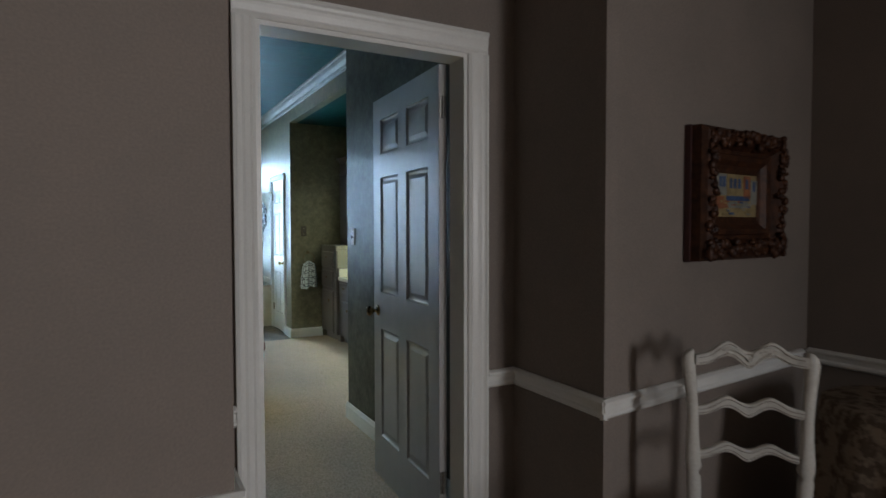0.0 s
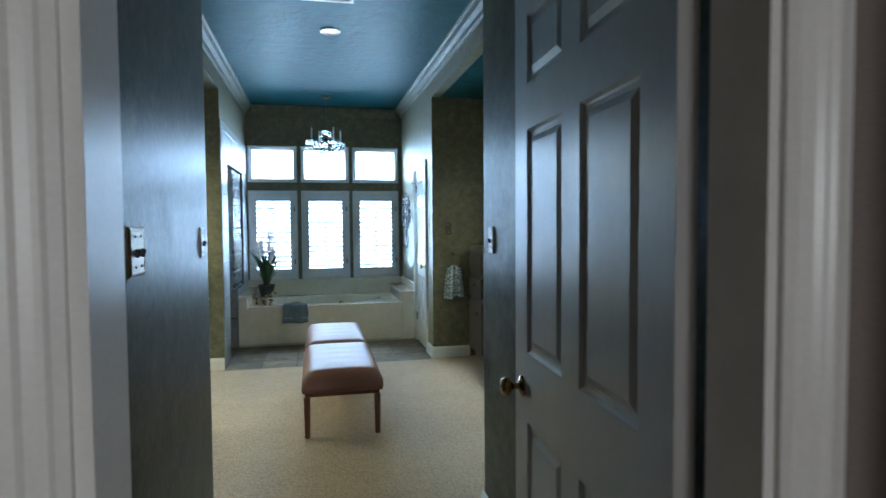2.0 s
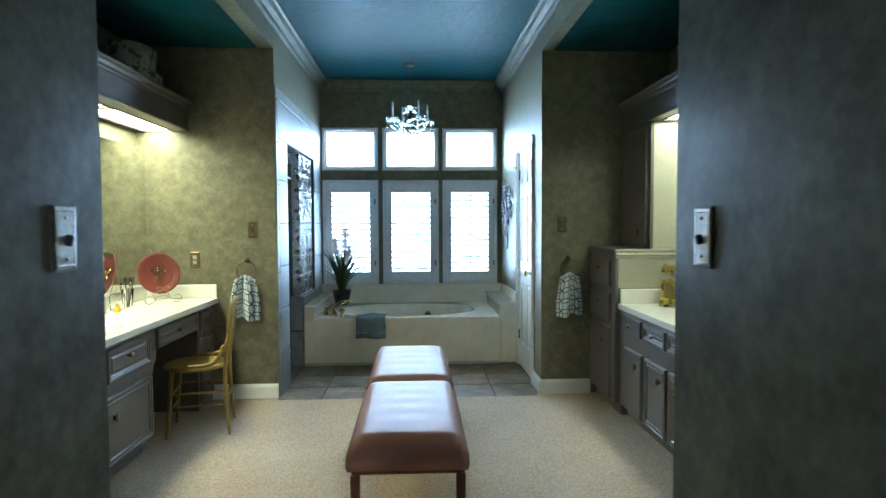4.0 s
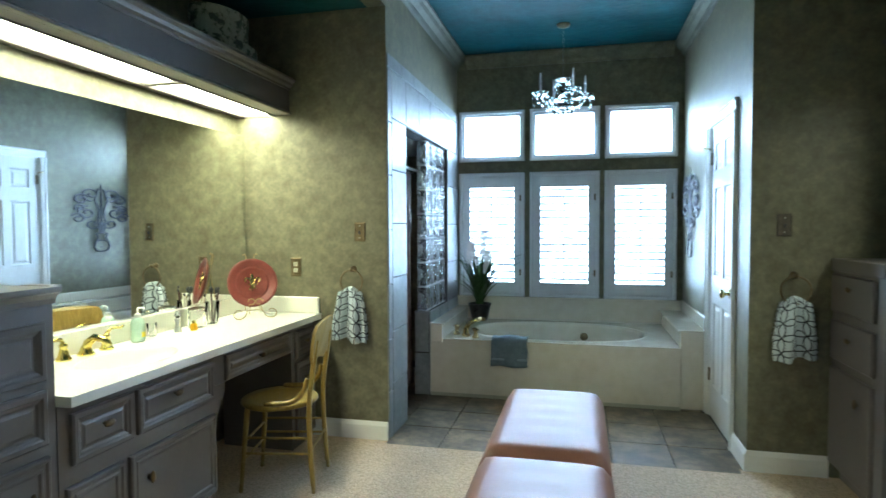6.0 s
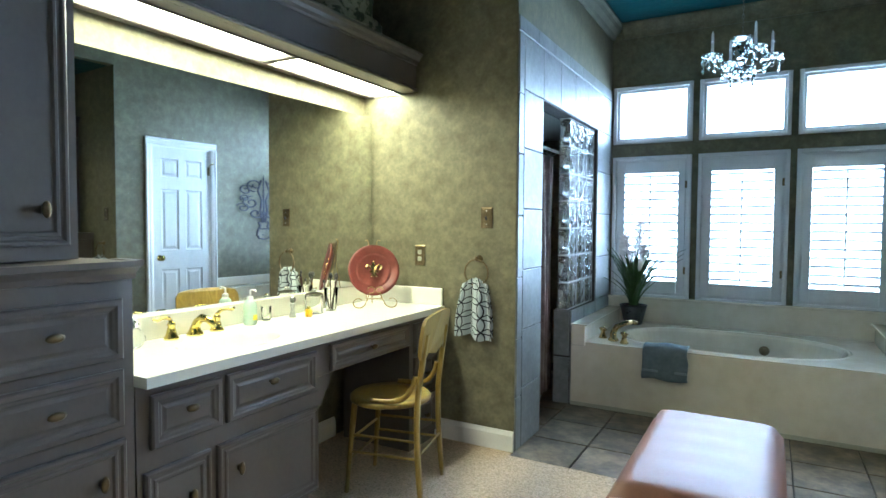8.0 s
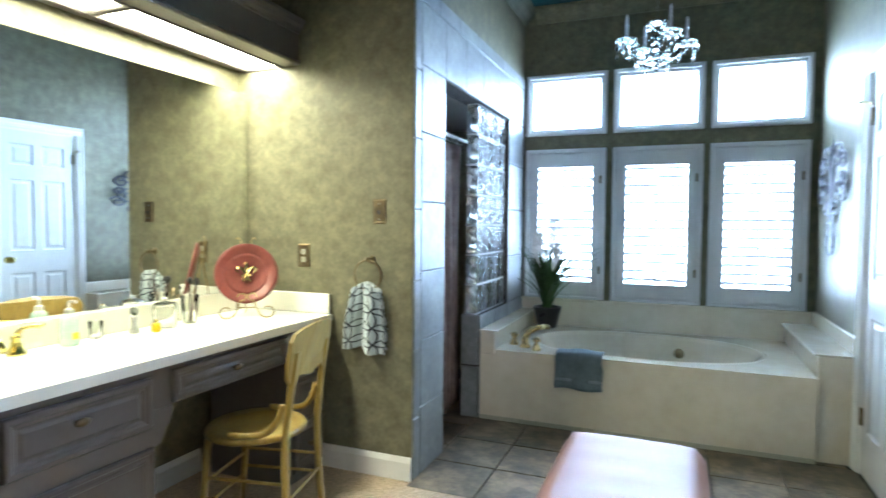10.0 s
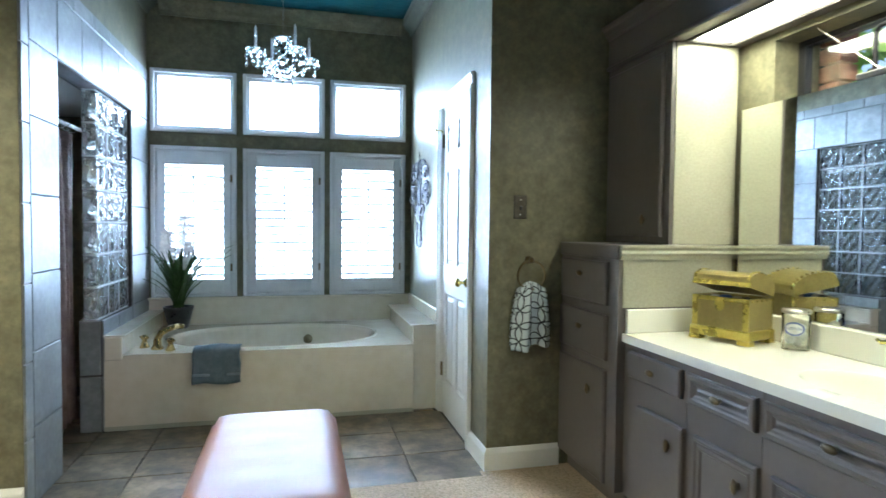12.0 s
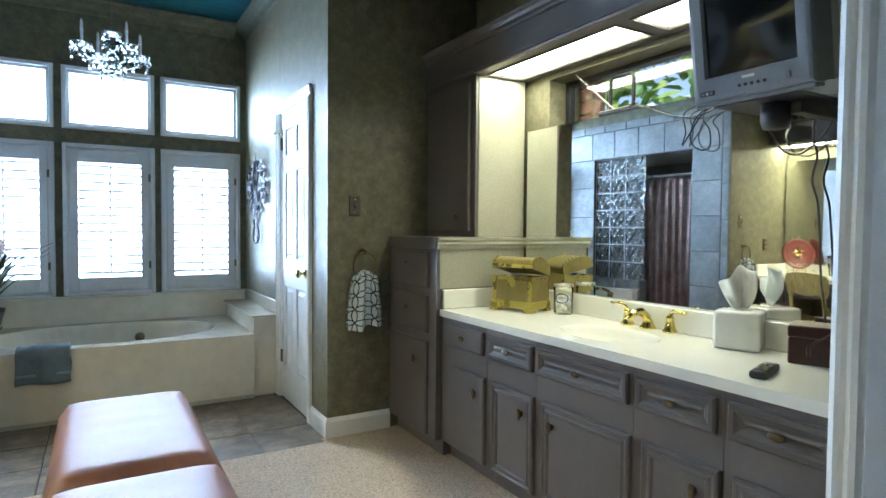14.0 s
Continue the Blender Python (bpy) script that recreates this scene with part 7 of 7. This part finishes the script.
M["worn"] = surface("worn_brown_edge", (0.10, 0.075, 0.055), (0.19, 0.15, 0.11), 0.6, 20, 90, 0.1)
for kind, shape in (("crest_rail", (0.972, 0.045, 0.936, 0.032, 0.018)), ("slat", (0.796, 0.034, 0.766, 0.027, 0.012)), ("slat", (0.643, 0.030, 0.615, 0.026, 0.012))):
    rail = part(kind, bowed(*shape), "palechair", dc, "carved double-humped crest rail" if kind == "crest_rail" else "")
    part("incised_line", edge_line(*shape), "worn", rail, "worn brown incised line")
    if kind == "crest_rail":
        bm = bmesh.new()
        for s in (-1, 1):
            for q in range(3):
                tube(smooth_line([(s * 0.008, 0.006, 0.962 + 0.004 * q), (s * 0.030, 0.005, 0.978 + 0.006 * q), (s * 0.060, 0.003, 0.990 + 0.004 * q), (s * (0.094 - 0.008 * q), 0.001, 0.990 + 0.003 * q)], 4), 0.0042, bm, 6, 0.0015)
            for q in range(4):
                sphere((s * (0.036 + 0.016 * q), 0.003, 0.985 + 0.006 * math.sin(q * 2.4)), 0.0062, bm, 8, 6, (1.5, 0.6, 0.8))
        tube([(0.011 * math.cos(0.55 * q) * (1 - q / 16), 0.005, 0.957 + 0.011 * math.sin(0.55 * q) * (1 - q / 16)) for q in range(14)], 0.0035, bm, 6)
        part("carving", bm, "palechair", rail, "carved leaf scroll", True)


def back_post(s):
    """A flat sawn post that swells, waists and flares outwards to its top."""
    bm = bmesh.new()
    rows = [(0.0, 0.172, 0.05, 0.018), (0.22, 0.176, 0.012, 0.022), (0.44, 0.182, 0, 0.022), (0.52, 0.182, 0, 0.023), (0.555, 0.184, 0, 0.024), (0.572, 0.187, 0, 0.017), (0.592, 0.184, 0, 0.026), (0.63, 0.187, 0.001, 0.024), (0.70, 0.187, 0.003, 0.019), (0.77, 0.188, 0.005, 0.018), (0.84, 0.193, 0.007, 0.019), (0.90, 0.199, 0.009, 0.021), (0.945, 0.204, 0.011, 0.022), (0.968, 0.202, 0.012, 0.019), (0.982, 0.196, 0.012, 0.011), (0.987, 0.190, 0.012, 0.004)]
    rings = []
    for z, x, y, hw_ in rows:
        rings.append([bm.verts.new((s * x + hw_ * a_, y + 0.016 * b_, z)) for a_, b_ in ((-1, -0.5), (-0.75, -1), (0.75, -1), (1, -0.5), (1, 0.5), (0.75, 1), (-0.75, 1), (-1, 0.5))])
    for r0, r1 in zip(rings, rings[1:]):
        for i in range(8):
            j = (i + 1) % 8
            bm.faces.new((r0[i], r0[j], r1[j], r1[i]))
    bm.faces.new(rings[0][::-1])
    bm.faces.new(rings[-1])
    bmesh.ops.recalc_face_normals(bm, faces=bm.faces[:])
    return bm


for s in (-1, 1):
    part("back_post", back_post(s), "palechair", dc, smooth=True)
    part("front_leg", tube([(s * 0.21, -0.40, 0.45), (s * 0.215, -0.415, 0.3), (s * 0.20, -0.41, 0.12), (s * 0.205, -0.43, 0.0)], 0.022, segments=10, r_end=0.014), "palechair", dc, smooth=True)
    part("side_rail", tube([(s * 0.18, 0.0, 0.41), (s * 0.21, -0.40, 0.41)], 0.014, segments=8), "palechair", dc)
    part("stretcher", tube([(s * 0.177, 0.01, 0.2), (s * 0.207, -0.405, 0.2)], 0.010, segments=8), "palechair", dc)
part("seat", box(-0.205, 0.205, -0.415, 0.005, 0.425, 0.462, 0.012, seg=2), "rush", dc, "dark woven rush seat")
dt = thing("draped_table", "small table under a faded patterned cloth", "table", pose(3.42, 2.50, 0))
M["tapestry"] = surface("faded_floral_cloth", (0.10, 0.075, 0.055), (0.24, 0.19, 0.14), 0.9, 18, 160, 0.5, spread=(0.45, 0.55), spec=0.1)
bm = bmesh.new()
k_, rings = 48, []
for z, rr, fold in ((0.735, 0.01, 0), (0.735, 0.27, 0), (0.728, 0.285, 0), (0.70, 0.292, 0.004), (0.45, 0.31, 0.02), (0.2, 0.33, 0.03), (0.004, 0.345, 0.035)):
    rings.append([bm.verts.new(((rr + fold * math.sin(i * 2 * math.pi * 9 / k_)) * math.cos(2 * math.pi * i / k_), (rr + fold * math.sin(i * 2 * math.pi * 9 / k_)) * math.sin(2 * math.pi * i / k_), z)) for i in range(k_)])
for a_, b_ in zip(rings, rings[1:]):
    for i in range(k_):
        j = (i + 1) % k_
        bm.faces.new((a_[i], a_[j], b_[j], b_[i]))
bm.faces.new(rings[-1])
bmesh.ops.recalc_face_normals(bm, faces=bm.faces[:])
part("tablecloth", bm, "tapestry", dt, smooth=True)
part("tabletop", lathe([(0.262, 0.70), (0.262, 0.73), (0.01, 0.731)], 32), "darkwood", dt)

# ---- tiles: floor, shower wall ----


def tile_mesh(cache, w, h, t=0.010, bev=0.003):
    key = (round(w, 4), round(h, 4))
    if key not in cache:
        bm = bmesh.new()
        rings = [[bm.verts.new((sx * (w / 2 - i), sy * (h / 2 - i), z)) for sx, sy in ((-1, -1), (1, -1), (1, 1), (-1, 1))] for i, z in ((0, 0), (0, t - bev), (bev, t))]
        for a_, b_ in zip(rings, rings[1:]):
            for i in range(4):
                j = (i + 1) % 4
                bm.faces.new((a_[i], a_[j], b_[j], b_[i]))
        bm.faces.new(rings[-1])
        me = bpy.data.meshes.new("tile")
        bm.to_mesh(me)
        bm.free()
        cache[key] = me
    return cache[key]


rnd = random.Random(5)
cache = {}
G = 0.006


def put_tile(parent, m, w, h, material):
    me = tile_mesh(cache.setdefault(material, {}), w - G, h - G)
    if not me.materials:
        me.materials.append(M[material])
    ob = new("tile", me)
    ob.parent, ob.matrix_basis = parent, m


XJ = [0.606 + 0.344 * i for i in range(6)] + [XR]
YJ = [8.81, 9.17, 9.53, 9.90]
for i in range(6):
    for j in range(3):
        put_tile(floor_tiled, pose((XJ[i] + XJ[i + 1]) / 2, (YJ[j] + YJ[j + 1]) / 2, -0.0115 + rnd.uniform(-0.0005, 0.0005), rnd.uniform(-0.1, 0.1), rnd.uniform(-0.1, 0.1)), XJ[i + 1] - XJ[i], YJ[j + 1] - YJ[j], "slate")
for i in range(3):
    for j in range(5):
        put_tile(floor_tiled, pose(0.606 - 0.344 * (i + 0.5), 9.05 + 0.344 * (j + 0.5), -0.0115), 0.344, 0.344, "slate")
put_tile(floor_tiled, pose(2.59, 9.95, -0.0115), 0.15, 0.09, "slate")

# the tile's local z looks along +x from the shower wall
FACE = pose(0, 0, 0, 90, 0, 90)


def wall_tile(y0, y1, z0, z1):
    put_tile(wall_shower, pose(XL, (y0 + y1) / 2, (z0 + z1) / 2) @ FACE, y1 - y0, z1 - z0, "walltile")


ZB = [0.0, 0.346, 0.684, 1.03, 1.38, 1.725, 2.055]
ZA = [0.0, 0.306, 0.644, 0.99, 1.34, 1.685, 2.02, 2.36]
for z0, z1 in zip(ZA, ZA[1:]):
    wall_tile(YE + 0.002, 8.952, z0, z1)
for z0, z1 in zip(ZB, ZB[1:]):
    wall_tile(8.952, 9.268, z0, z1)
    if z1 < 0.7:
        for y0, y1 in ((9.902, 10.226), (10.226, 10.55)):
            wall_tile(y0, y1, z0, z1 - 0.008)
    wall_tile(10.55, 11.02, z0, z1)
for y0, y1 in ((8.952, 9.268), (9.268, 9.60), (9.60, 9.93), (9.93, 10.26), (10.26, 10.59), (10.59, 11.02)):
    wall_tile(y0, y1, 2.055, 2.36)
for k in range(7):
    y0 = YE + 0.002 + 0.307 * k
    wall_tile(y0, y0 + 0.307, 2.36, 2.45)
# inner edge of the shower doorway and the half wall's end
for z0, z1 in zip(ZB, ZB[1:]):
    put_tile(wall_shower, pose(0.55, 9.27, (z0 + z1) / 2) @ pose(0, 0, 0, -90, 0, 0), 0.12, z1 - z0, "walltile")
    if z1 < 0.7:
        put_tile(wall_shower, pose(0.55, 9.90, (z0 + z1) / 2 - 0.004) @ pose(0, 0, 0, 90, 0, 0), 0.12, z1 - z0 - 0.008, "walltile")
